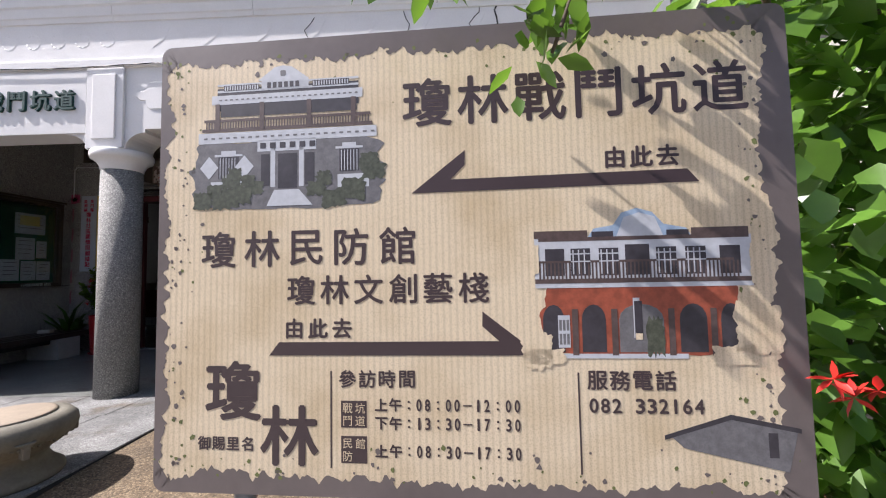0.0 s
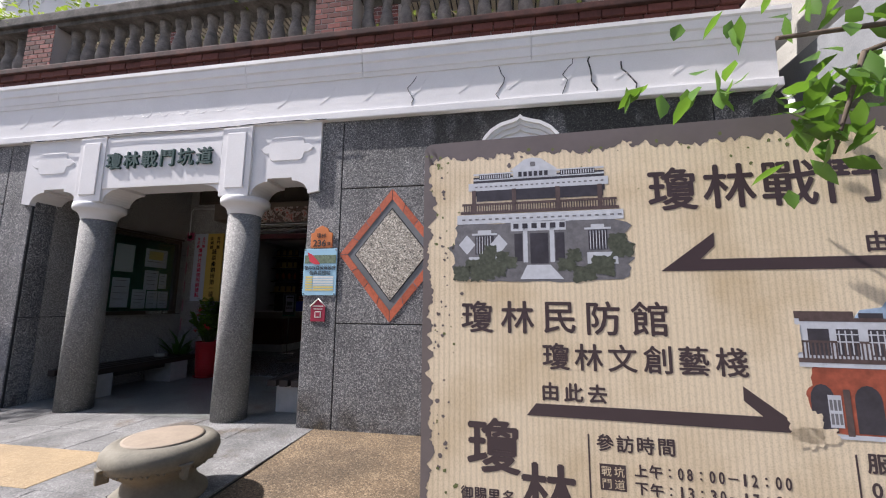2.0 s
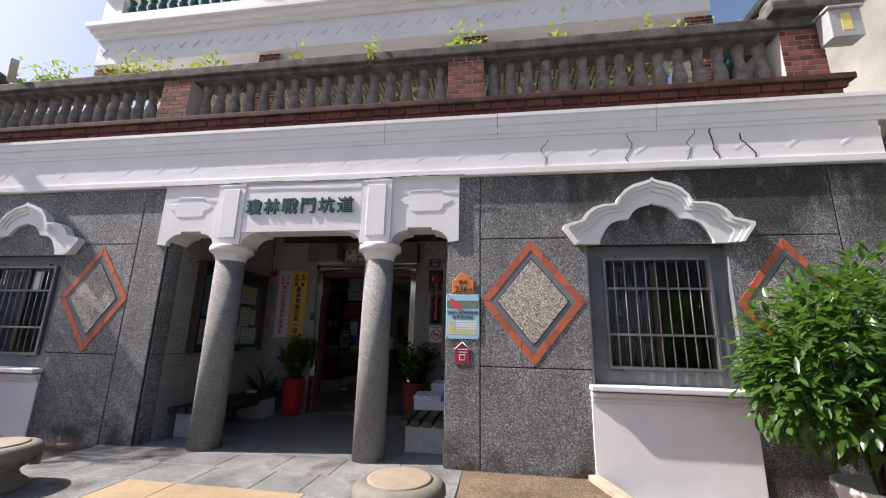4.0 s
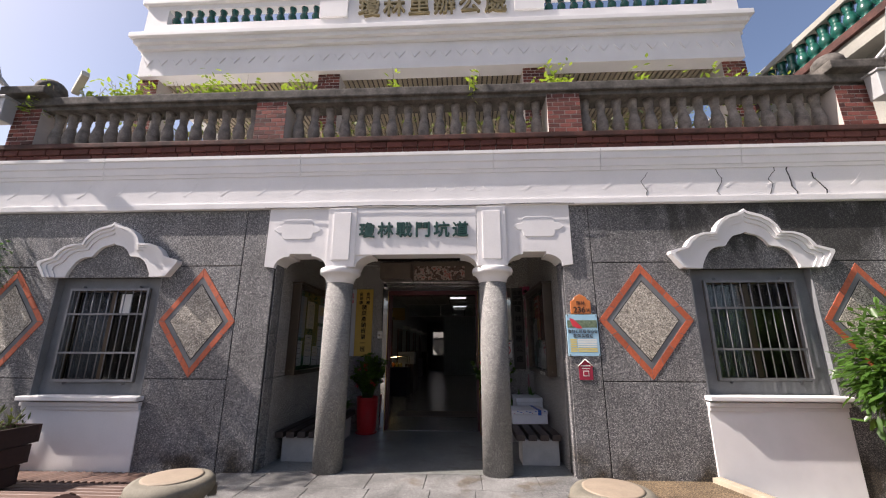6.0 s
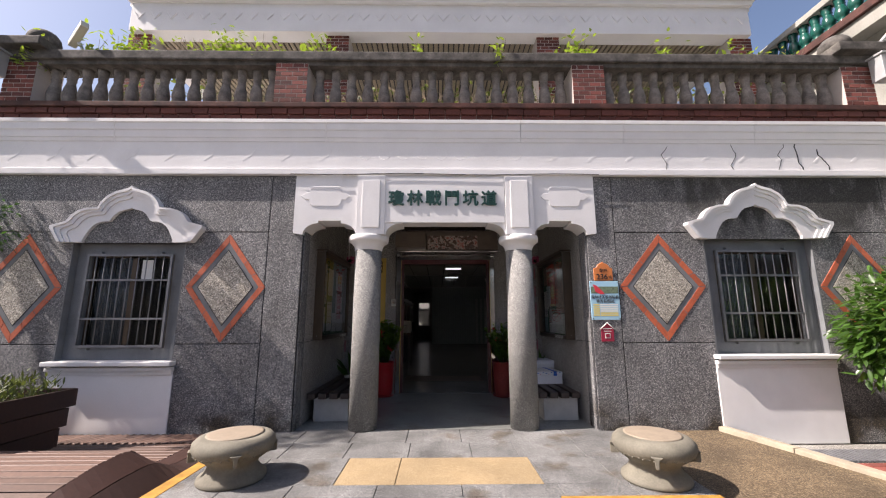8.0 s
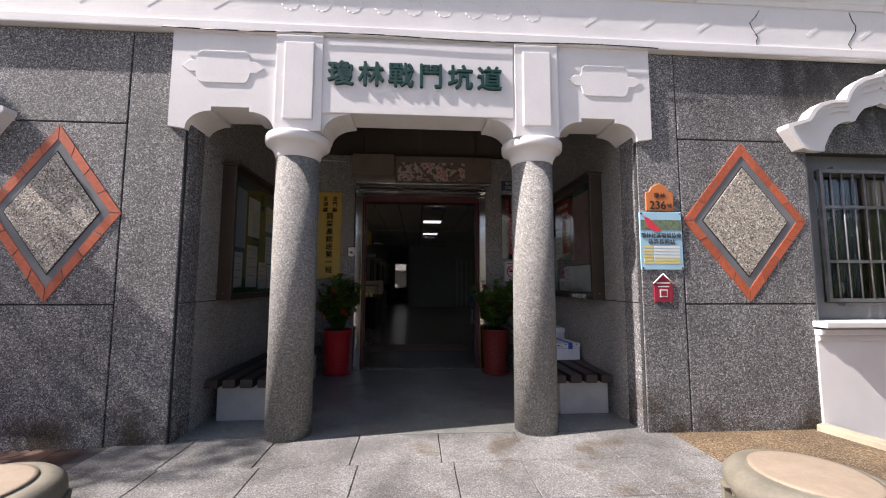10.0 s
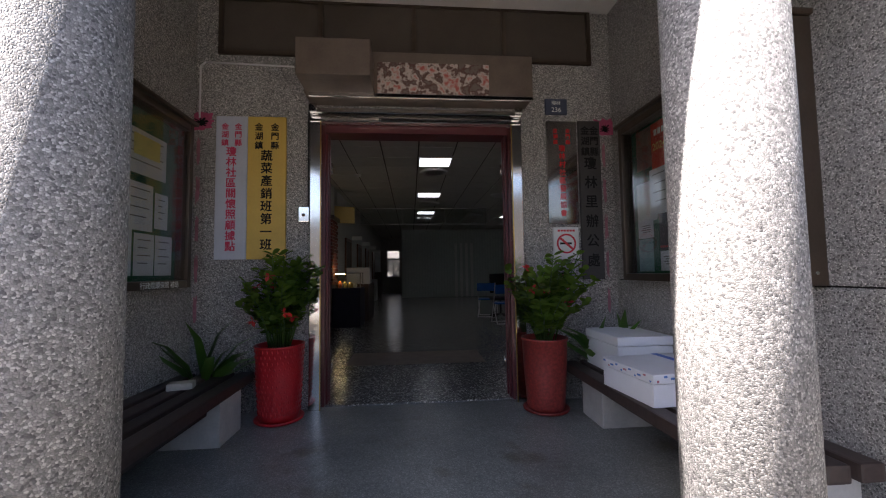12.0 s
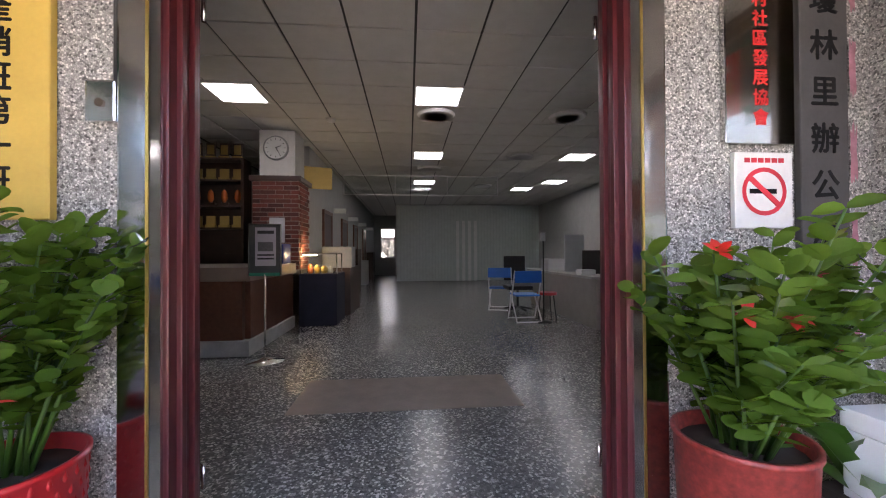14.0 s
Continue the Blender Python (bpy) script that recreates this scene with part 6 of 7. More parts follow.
def notice_board(s):
    nbd = thing("notice_board", (s * 1.885, 0.585 if s < 0 else 0.62, 1.065), "glazed bronze notice cabinet with pinned papers on green felt", "notice board", "notice boards")
    d = -s
    reach = 0.92 if s < 0 else 0.86

    def bx_(a, b, y0, y1, z0, z1):
        return (min(d * a, d * b), max(d * a, d * b), y0 * reach, y1 * reach, z0 * 0.955, z1 * 0.955)
    part("back", boxes(bx_(0.0, 0.03, 0.04, 1.71, 0.05, 1.3)), GREEN_FELT, nbd, "green felt back")
    for y0, y1, z0, z1 in ((0, 0.05, 0, 1.35), (1.7, 1.75, 0, 1.35), (0.05, 1.7, 0, 0.06), (0.05, 1.7, 1.29, 1.35)):
        part("frame", slab(*bx_(0.0, 0.13, y0, y1, z0, z1), width=0.008), BRONZE, nbd)
    part("roof_lip", slab(*bx_(0.0, 0.16, -0.02, 1.77, 1.35, 1.38), width=0.008), BRONZE, nbd)
    pane = part("pane", boxes(bx_(0.1, 0.104, 0.05, 1.7, 0.06, 1.29)), GLASS, nbd)
    pane.visible_shadow = False
    for dy, dz in ((0.05, 0), (1.62, 0)):
        part("rivet", rod((d * 0.06, dy - 0.055, 0.06), (d * 0.06, dy - 0.045, 0.06), 0.008), STEEL, nbd)
    bm = lettering("行政院環保署 補助", 0.05, 0.001)
    bm.transform(Matrix.Translation((d * 0.1315, 1.24 if s < 0 else 0.36, 0.029)) @ pose(0, 0, 0, 0, 0, 90 if d > 0 else -90))
    part("lettering", bm, PRINT_PALE, nbd)
    return nbd, bx_


for s in (-1, 1):
    nbd, side_box = notice_board(s)
    if s < 0:
        sheets = [(1.1, 1.55, 0.82, 1.14, PAPER), (1.12, 1.4, 0.42, 0.76, PAPER), (1.42, 1.58, 0.45, 0.72, PAPER), (0.92, 1.18, 0.1, 0.42, PAPER), (1.2, 1.42, 0.1, 0.4, PAPER), (1.43, 1.64, 0.1, 0.4, PAPER),
                  (0.12, 0.5, 0.55, 1.2, PRINT["blue"]), (0.15, 0.45, 0.12, 0.5, PAPER), (0.55, 0.85, 0.12, 0.6, PAPER), (0.55, 0.88, 0.7, 1.15, PRINT_PALE), (1.16, 1.45, 0.95, 1.1, PRINT_YELLOW)]
    else:
        sheets = [(0.2, 0.84, 0.4, 1.24, plain("poster_pink", (0.5, 0.3, 0.24), 0.6, vary=0.45, scale=9.0)), (0.86, 1.39, 0.53, 1.27, plain("poster_red", (0.62, 0.06, 0.025), 0.5, vary=0.15)), (1.39, 1.62, 0.93, 1.27, plain("poster_photo", (0.3, 0.2, 0.15), 0.5, vary=0.6, scale=14.0)),
                  (1.34, 1.64, 0.49, 0.82, PRINT_PALE), (1.18, 1.43, 0.53, 0.9, PAPER), (1.14, 1.32, 0.24, 0.53, PRINT["dark"]), (1.12, 1.32, 0.08, 0.235, PAPER), (1.4, 1.63, 0.35, 0.5, PAPER), (1.41, 1.63, 0.075, 0.345, plain("print_teal", (0.3, 0.5, 0.52), 0.5, vary=0.3, scale=20.0)),
                  (0.9, 1.11, 0.07, 0.39, PAPER), (0.1, 0.89, 0.07, 0.385, PRINT_PALE)]
    for k, (y0, y1, z0, z1, mat) in enumerate(sheets):
        sh = part("sheet", boxes(side_box(0.031 + 0.0012 * k, 0.032 + 0.0012 * k, y0, y1, z0, z1)), mat, nbd)
        if mat is PAPER:
            for q in range(4):
                zz = z1 - 0.05 - q * (z1 - z0 - 0.08) / 4
                part("text_bar", boxes(side_box(0.0322 + 0.0012 * k, 0.0328 + 0.0012 * k, y0 + 0.04, y1 - 0.04 - 0.03 * (q % 2), zz, zz + 0.008)), PRINT["slate"], sh)
    if s > 0:
        disc = bmesh.new()
        disc.faces.new([disc.verts.new((-0.0463, 0.847 + 0.116 * math.cos(6.283 * i / 24), 0.745 + 0.129 * math.sin(6.283 * i / 24))) for i in range(24)])
        part("poster_disc", disc, plain("poster_orange", (0.75, 0.3, 0.04), 0.5), nbd)
        for i in range(4):
            part("text_bar", boxes((-0.0475, -0.0465, 0.774 + 0.012 * (i % 2), 0.92, 0.669 + 0.043 * i, 0.688 + 0.043 * i)), PRINT_YELLOW, nbd)
        for text, size, yy, zz in (("2024", 0.08, 1.084, 1.022), ("7/8-7/14", 0.055, 0.93, 0.931)):
            bm = lettering(text, size, 0.0005, bold=0.001)
            bm.transform(Matrix.Translation((-0.0465, yy, zz)) @ pose(0, 0, 0, 0, 0, -90))
            part("poster_date", bm, PRINT_YELLOW, nbd)
        for zz, y0, y1 in ((1.108, 0.79, 1.15), (1.012, 0.79, 0.98)):
            for i in range(8):
                w = (y1 - y0) / 8
                part("text_bar", boxes((-0.047, -0.046, y0 + i * w, y0 + (i + 0.75) * w, zz, zz + 0.045)), PRINT_PALE, nbd)
        part("poster_foot", boxes((-0.047, -0.046, 0.75, 1.015, 0.511, 0.54)), PRINT_YELLOW, nbd)
        for i in range(6):
            part("text_bar", boxes((-0.047, -0.046, 0.993 + 0.023 * i, 1.006 + 0.023 * i, 0.248, 0.263)), RED_SIGN, nbd)

# ---- benches ----
for s in (-1, 1):
    bench = thing("slatted_bench", (s * 1.57, 0, 0), "dark slatted bench on pale concrete blocks", "bench", "porch benches")
    for i in range(4):
        x = -0.24 + 0.15 * i
        part("slat", slab(x - 0.055, x + 0.055, 0.42, 2.3, 0.3, 0.375, width=0.014), BENCH_WOOD, bench)
    for y in (0.5, 1.77):
        part("block", bevelled(boxes((-0.22, 0.25, y, y + 0.33, 0, 0.3)), 0.01, 2), CONCRETE, bench, "pale concrete block")
    part("rail", boxes((-0.2, 0.2, 0.9, 1.7, 0.24, 0.295)), BLACK, bench)

# ---- potted plants ----
RED_GLAZE = plain("red_plastic", (0.5, 0.02, 0.025), 0.3, vary=0.2, scale=20.0)
RED_WORN = plain("worn_red_glaze", (0.36, 0.05, 0.04), 0.45, vary=0.5, scale=45.0)


def round_leaf(bm, at, way, length, width):
    """A broad, blunt, slightly cupped leaflet."""
    way = Vector(way).normalized()
    side = way.cross(Vector((rng.uniform(-0.6, 0.6), rng.uniform(-0.6, 0.6), 1))).normalized()
    up = side.cross(way)
    at = Vector(at)
    spine = [bm.verts.new(at + way * length * t - up * width * d) for t, d in ((0, 0), (0.3, 0.1), (0.6, 0.13), (0.85, 0.15), (1.0, 0.2))]
    for s in (1, -1):
        rim = [spine[0]] + [bm.verts.new(at + way * length * t + side * s * width * w - up * width * d) for t, w, d in ((0.2, 0.32, 0.0), (0.5, 0.5, 0.0), (0.78, 0.42, 0.04), (0.95, 0.2, 0.14))] + [spine[4]]
        for f in ((spine[0], spine[1], rim[1]), (spine[1], spine[2], rim[2], rim[1]), (spine[2], spine[3], rim[3], rim[2]), (spine[3], spine[4], rim[4], rim[3])):
            bm.faces.new(f if s < 0 else f[::-1]).smooth = True


LEAF_POT = leafy("glossy_pot_leaf", (0.028, 0.07, 0.012), (0.15, 0.25, 0.045), 0.2)


def potted(x, y, mat, label, woven, seed, bigger):
    global rng
    rng = random.Random(seed)
    pot = thing("potted_plant", (x, y, 0), label, "potted plant", "plants beside the door")
    part("saucer", lathe([(0.15, 0), (0.185, 0.015), (0.19, 0.03), (0.175, 0.03), (0.15, 0.018)], 32), mat, pot)
    part("pot", lathe([(0.145, 0.02), (0.155, 0.06), (0.175, 0.35), (0.185, 0.58), (0.192, 0.585), (0.192, 0.6), (0.178, 0.6), (0.172, 0.55), (0.02, 0.54)], 40), mat, pot)
    if woven:
        dab = bmesh.new()
        for k in range(12):
            for j in range(30):
                a = 2 * math.pi * (j + 0.5 * (k % 2)) / 30
                r = 0.156 + 0.027 * k / 12
                z = 0.07 + k * 0.043
                lathe([(0.002, 0), (0.009, 0.015), (0.002, 0.045)], 5, dab, Matrix.Translation((r * math.cos(a), r * math.sin(a), z)))
        tagged(part("woven_relief", dab, mat, pot), kind="stuff")
    part("soil", lathe([(0.17, 0.53), (0.17, 0.555), (0.05, 0.565)], 20), plain("pot_soil", (0.05, 0.035, 0.025), 0.95, vary=0.4), pot)
    stems, leaves = bmesh.new(), bmesh.new()
    for k in range(46 if bigger else 34):
        a, lean = rng.uniform(0, 6.28), rng.uniform(0.03, 0.36 if bigger else 0.27)
        h = rng.uniform(0.25, 0.8) * (0.92 if bigger else 1.0)
        p0 = Vector((0.09 * math.cos(a) * rng.random(), 0.09 * math.sin(a) * rng.random(), 0.55))
        tip = p0 + Vector((lean * math.cos(a), lean * math.sin(a), h))
        if bigger:
            tip.x += 0.1 * rng.random()
        if y + tip.y > 2.4:
            tip.y = 2.4 - y
        mid = (p0 + tip) / 2 + Vector((0, 0, 0.06))
        twig(stems, [p0, mid, tip], 0.007, 0.003)
        for q in range(12):
            t = 0.3 + 0.7 * q / 11
            c = p0.lerp(mid, t * 2) if t < 0.5 else mid.lerp(tip, t * 2 - 1)
            for sd in (1, -1):
                out = Vector((-math.sin(a) * sd + rng.uniform(-0.5, 0.9) * math.cos(a), math.cos(a) * sd + rng.uniform(-0.5, 0.9) * math.sin(a), rng.uniform(-0.1, 1.3)))
                round_leaf(leaves, c, out, rng.uniform(0.06, 0.095), rng.uniform(0.045, 0.068))
    part("stem", stems, LEAF, pot)
    part("leaves", leaves, LEAF_POT, pot)
    for k in range(8):
        a = rng.uniform(0, 6.28)
        c = Vector((0.17 * math.cos(a), -0.13 + 0.1 * math.sin(a), rng.uniform(0.8, 1.22)))
        fl = bmesh.new()
        for _ in range(7):
            add_leaf(fl, c, any_way(), 0.05, 0.028, 0.3)
        part("flower", fl, FLOWER, pot, "small red artificial flower")


potted(-1.085, 2.245, RED_GLAZE, "leafy green plant in a glossy red woven-pattern pot", True, 21, False)
potted(1.08, 2.2, RED_WORN, "bushy green plant in a worn red glazed pot", False, 22, True)
rng = random.Random(33)
STRAP = leafy("strap_leaf", (0.015, 0.07, 0.015), (0.09, 0.19, 0.03), 0.3)
for s in (-1, 1):
    sn = thing("strap_leaf_plant", (s * 1.66, 2.25, 0), "dark pot of upright striped strap leaves behind the bench", "plant")
    part("pot", lathe([(0.1, 0), (0.13, 0.26), (0.14, 0.27), (0.12, 0.27), (0.02, 0.25)], 20), MAROON, sn)
    bm = bmesh.new()
    for k in range(14):
        a = rng.uniform(0, 6.28)
        add_leaf(bm, (0.05 * math.cos(a), 0.03 * math.sin(a), 0.25), Vector((0.7 * math.cos(a) - s * 0.25, 0.25 * math.sin(a) - 0.35, rng.uniform(0.8, 1.8))), rng.uniform(0.42, 0.66), rng.uniform(0.08, 0.11), 0.7)
    part("leaves", bm, STRAP, sn)

# ---- foam boxes and a stone on the benches ----
FOAM = plain("white_foam", (0.74, 0.75, 0.78), 0.7, vary=0.06, fine=150.0)
fb = thing("foam_box", (1.655, 1.96, 0.375), "large white foam box with a lid", "foam box", "foam boxes")
part("body", slab(-0.2, 0.22, -0.25, 0.26, 0, 0.22, width=0.012), FOAM, fb)
part("lid", slab(-0.205, 0.225, -0.255, 0.265, 0.222, 0.29, width=0.014), FOAM, fb)
part("tape", boxes((-0.1, -0.095, -0.246, 0.1, 0.2905, 0.2915)), PRINT_PALE, fb)
f2 = thing("foam_box", (1.565, 1.37, 0.375), "flat white foam box with printed edges and blue tape", "foam box", "foam boxes", turn=5)
part("body", slab(-0.27, 0.24, -0.25, 0.24, 0, 0.13, width=0.01), FOAM, f2)
part("lid", slab(-0.275, 0.245, -0.255, 0.245, 0.132, 0.185, width=0.01), FOAM, f2)
part("blue_tape", boxes((0.1, 0.15, -0.256, 0.246, 0.1855, 0.1865), (0.1, 0.15, -0.2575, -0.2555, 0.12, 0.1865)), plain("blue_tape", (0.02, 0.12, 0.55), 0.4), f2)
ROSE = plain("print_rose", (0.5, 0.16, 0.2), 0.5)
INK_BLUE = plain("print_ink_blue", (0.08, 0.2, 0.5), 0.5)
for k in range(11):
    z0 = 0.142 + 0.012 * ((k * 5) % 3)
    w = 0.012 + 0.009 * ((k * 7) % 3)
    part("print_bar", boxes((-0.25 + 0.044 * k, -0.25 + 0.044 * k + w, -0.2575, -0.2555, z0, z0 + 0.012)), INK_BLUE if k % 3 else ROSE, f2)
    part("print_bar", boxes((-0.2775, -0.2755, -0.24 + 0.044 * k, -0.24 + 0.044 * k + w, z0, z0 + 0.01)), ROSE if k % 4 == 1 else INK_BLUE, f2)
stone_bm = slab(-0.08, 0.08, -0.05, 0.05, 0, 0.05, width=0.02, segments=2)
whole("loose_stone", stone_bm, plain("pale_stone", (0.5, 0.47, 0.4), 0.9, vary=0.3), "small pale loose stone on the bench", "stone", (-1.62, 1.86, 0.375), 14)

# ---- hall furniture ----
COUNTER = tinted("counter_wood", (0.15, 0.06, 0.035), 0.35, 0.15, 20.0)
SHELF = plain("dark_shelf_wood", (0.06, 0.03, 0.02), 0.4, vary=0.3)
counter = thing("reception_counter", (0, 0, 0), "reddish brown wooden reception counter on a pale plinth", "counter")
part("front_panel", slab(-3.55, -1.86, 5.7, 5.78, 0.18, 0.86, width=0.006), COUNTER, counter)
part("end_panel", slab(-1.88, -1.8, 5.78, 7.45, 0.18, 0.86, width=0.006), COUNTER, counter)
part("plinth", slab(-3.5, -1.77, 5.66, 7.45, 0, 0.18, width=0.01), CONCRETE, counter, "pale concrete plinth")
part("top", slab(-3.58, -1.75, 5.64, 7.46, 0.86, 1.02, width=0.012), plain("counter_top", (0.3, 0.24, 0.2), 0.3), counter)
cabinet = thing("trophy_shelf", (-3.22, 7.72, 0), "dark wooden shelf filled with plaques and trophies", "shelf")
part("back_panel", boxes((-0.55, 0.55, 0.28, 0.32, 0, 2.76)), SHELF, cabinet)
for x0 in (-0.55, 0.51):
    part("side_panel", boxes((x0, x0 + 0.04, 0, 0.278, 0, 2.76)), SHELF, cabinet)
for z in (0.8, 1.18, 1.58, 1.95, 2.37, 2.73):
    part("shelf", boxes((-0.508, 0.508, 0, 0.278, z, z + 0.03)), SHELF, cabinet)
GOLD_P = plain("gold_plaque", (0.5, 0.36, 0.12), 0.3, 0.7)
AMBER = plain("amber_trophy", (0.45, 0.12, 0.03), 0.2)
for zi, z in enumerate((1.61, 1.98, 2.4, 2.76)):
    for i in range(4):
        tr = thing("award", (-3.46 + 0.215 * i, 7.85, z), "small gold award plaque on a wooden base", "award", "shelf awards")
        part("base", slab(-0.08, 0.08, -0.04, 0.04, 0, 0.05, width=0.005), GOLD_P if zi != 1 else SHELF, tr)
        if zi == 1:
            part("figure", lathe([(0.02, 0.05), (0.05, 0.12), (0.045, 0.22), (0.015, 0.27)], 14), AMBER, tr)
        else:
            part("plaque", slab(-0.075, 0.075, 0.0, 0.02, 0.05, 0.27 if zi == 3 else 0.2, width=0.006), SHELF if zi == 3 else GOLD_P, tr)
            part("plate", boxes((-0.055, 0.055, -0.004, 0.0, 0.08, 0.24 if zi == 3 else 0.17)), GOLD_P, tr)
pillar = thing("hall_pillar", (-2.07, 7.75, 0), "square pillar with brick cladding below white plaster", "pillar", kind="structure")
part("plaster", boxes((-0.28, 0.28, -0.2, 0.35, 2.4, 3.18)), plain("pillar_plaster", (0.66, 0.65, 0.62), 0.8), pillar)
part("cap", slab(-0.4, 0.4, -0.32, 0.42, 2.34, 2.42, width=0.01), SHELF, pillar)
part("mortar_core", boxes((-0.35, 0.35, -0.27, 0.37, 0.9, 2.34)), MORTAR, pillar)
for k in range(20):
    z = 0.92 + k * 0.071
    for i in range(4):
        a = -0.36 + 0.24 * i - (0.12 if k % 2 else 0)
        b = a + 0.23
        a, b = max(a, -0.36), min(b, 0.36)
        if b - a > 0.03:
            part("brick", boxes((a, b, -0.28, -0.2, z, z + 0.06)), BRICK, pillar)
    for i in range(3):
        a = -0.28 + 0.24 * i - (0.12 if k % 2 else 0)
        a, b = max(a, -0.19), min(a + 0.23, 0.38)
        if b - a > 0.03:
            part("brick", boxes((0.3, 0.36, a, b, z, z + 0.06)), BRICK, pillar)
clock = thing("wall_clock", (-2.08, 7.54, 2.88), "round white wall clock with a grey rim", "clock")
turn90 = pose(0, 0, 0, 90)
bm = lathe([(0.19, 0), (0.2, 0.01), (0.2, 0.035), (0.18, 0.04)], 36)
bm.transform(turn90)
part("rim", bm, plain("clock_rim", (0.3, 0.3, 0.3), 0.3, 0.4), clock)
bm = lathe([(0.175, 0.036), (0.175, 0.042)], 36)
bm.transform(turn90)
part("face", bm, plain("clock_face", (0.72, 0.72, 0.7), 0.4), clock)
for a, l in ((1.2, 0.09), (2.6, 0.13)):
    part("pointer", rod((0, -0.046, 0), (l * math.sin(a), -0.046, l * math.cos(a)), 0.005, steps=6), BLACK, clock)
for i in range(12):
    a = i * math.pi / 6
    part("hour_mark", rod((0.13 * math.sin(a), -0.044, 0.13 * math.cos(a)), (0.155 * math.sin(a), -0.044, 0.155 * math.cos(a)), 0.005, steps=5), BLACK, clock)
whole("posted_sheet", boxes((-0.12, 0.12, 0, 0.003, 0, 0.4)), PAPER, "white printed sheet posted on the brick pillar", "notice", (-2.05, 7.465, 1.35))
stand = thing("sign_stand", (-1.52, 5.45, 0), "upright chrome sign stand holding a framed notice", "sign stand")
part("foot", lathe([(0.2, 0), (0.2, 0.008), (0.06, 0.03), (0.02, 0.045)], 28), STEEL, stand)
part("pole", rod((0, 0, 0.03), (0, 0, 0.95), 0.011), STEEL, stand)
GREENTAPE = plain("green_tape", (0.02, 0.25, 0.16), 0.5)
part("panel", slab(-0.165, 0.165, -0.006, 0.006, 0.93, 1.5, width=0.003, segments=1), DARK_ROOM, stand)
for x0, x1, z0, z1, m in ((-0.175, -0.163, 0.93, 1.5, STEEL), (0.163, 0.175, 0.93, 1.5, STEEL), (-0.163, 0.163, 1.488, 1.5, STEEL), (-0.163, 0.163, 0.93, 0.965, GREENTAPE)):
    part("edge", boxes((x0, x1, -0.009, 0.009, z0, z1)), m, stand)
part("sheet", boxes((-0.1, 0.12, -0.009, -0.007, 1.04, 1.46)), plain("lilac_paper", (0.55, 0.52, 0.58), 0.7), stand)
part("picture", boxes((-0.07, 0.09, -0.011, -0.009, 1.2, 1.3)), PRINT["slate"], stand)
for z in (1.39, 1.15, 1.11):
    part("text_bar", boxes((-0.075, 0.1, -0.011, -0.009, z, z + (0.035 if z > 1.3 else 0.018))), PRINT["dark"], stand)

case = thing("display_case", (-1.42, 7.8, 0), "black draped stand with a lit glass display case", "display case")
part("drape", slab(-0.3, 0.3, -0.32, 0.5, 0, 0.84, width=0.02), plain("navy_cloth", (0.012, 0.012, 0.03), 0.8, vary=0.3), case, "dark navy cloth drape")
for bar in ((-0.3, -0.285, -0.26, -0.245, 0.84, 1.155), (0.285, 0.3, -0.26, -0.245, 0.84, 1.155), (-0.3, 0.3, -0.26, -0.245, 1.155, 1.17), (-0.3, 0.3, 0.2, 0.215, 1.155, 1.17), (-0.3, -0.285, 0.2, 0.215, 0.84, 1.155), (0.285, 0.3, 0.2, 0.215, 0.84, 1.155)):
    part("edge_bar", boxes(bar), STEEL, case)
part("pane", boxes((-0.284, 0.284, -0.254, -0.25, 0.84, 1.155)), GLASS, case)
part("strip_light", boxes((-0.25, -0.05, -0.2, -0.16, 1.14, 1.154)), glowing("case_lamp", (1.0, 0.75, 0.35), 6.0), case)
for x, h, r, m in ((-0.17, 0.16, 0.045, AMBER), (-0.06, 0.14, 0.05, GOLD_P), (0.06, 0.13, 0.06, GOLD_P), (0.16, 0.12, 0.045, CONCRETE)):
    ob = whole("souvenir", lathe([(r * 0.7, 0), (r, h * 0.3), (r * 0.9, h * 0.7), (r * 0.4, h)], 16), m, "small amber souvenir in the glass case", "souvenir", (-1.42 + x, 7.7, 0.84), group="souvenirs")
whole("blue_box", slab(-0.22, 0.22, -0.2, 0.2, 0, 0.3, width=0.03), plain("blue_plastic", (0.02, 0.05, 0.4), 0.35), "bright blue plastic box on the counter", "box", (-2.02, 7.15, 1.02))
whole("white_appliance", slab(-0.28, 0.28, -0.25, 0.25, 0, 0.4, width=0.03), BOX_GREY, "grey box-shaped appliance beyond the display case", "appliance", (-1.3, 8.75, 0.9))
whole("low_cabinet", slab(-0.4, 0.4, -0.4, 1.0, 0, 0.9, width=0.01), SHELF, "dark low cabinet along the wall", "cabinet", (-1.45, 8.9, 0))
whole("picture_frame", slab(-0.02, 0.02, -0.3, 0.3, 0, 0.4, width=0.008), GOLD_P, "gold framed picture on a ledge", "picture", (-1.65, 8.3, 2.35), -70)

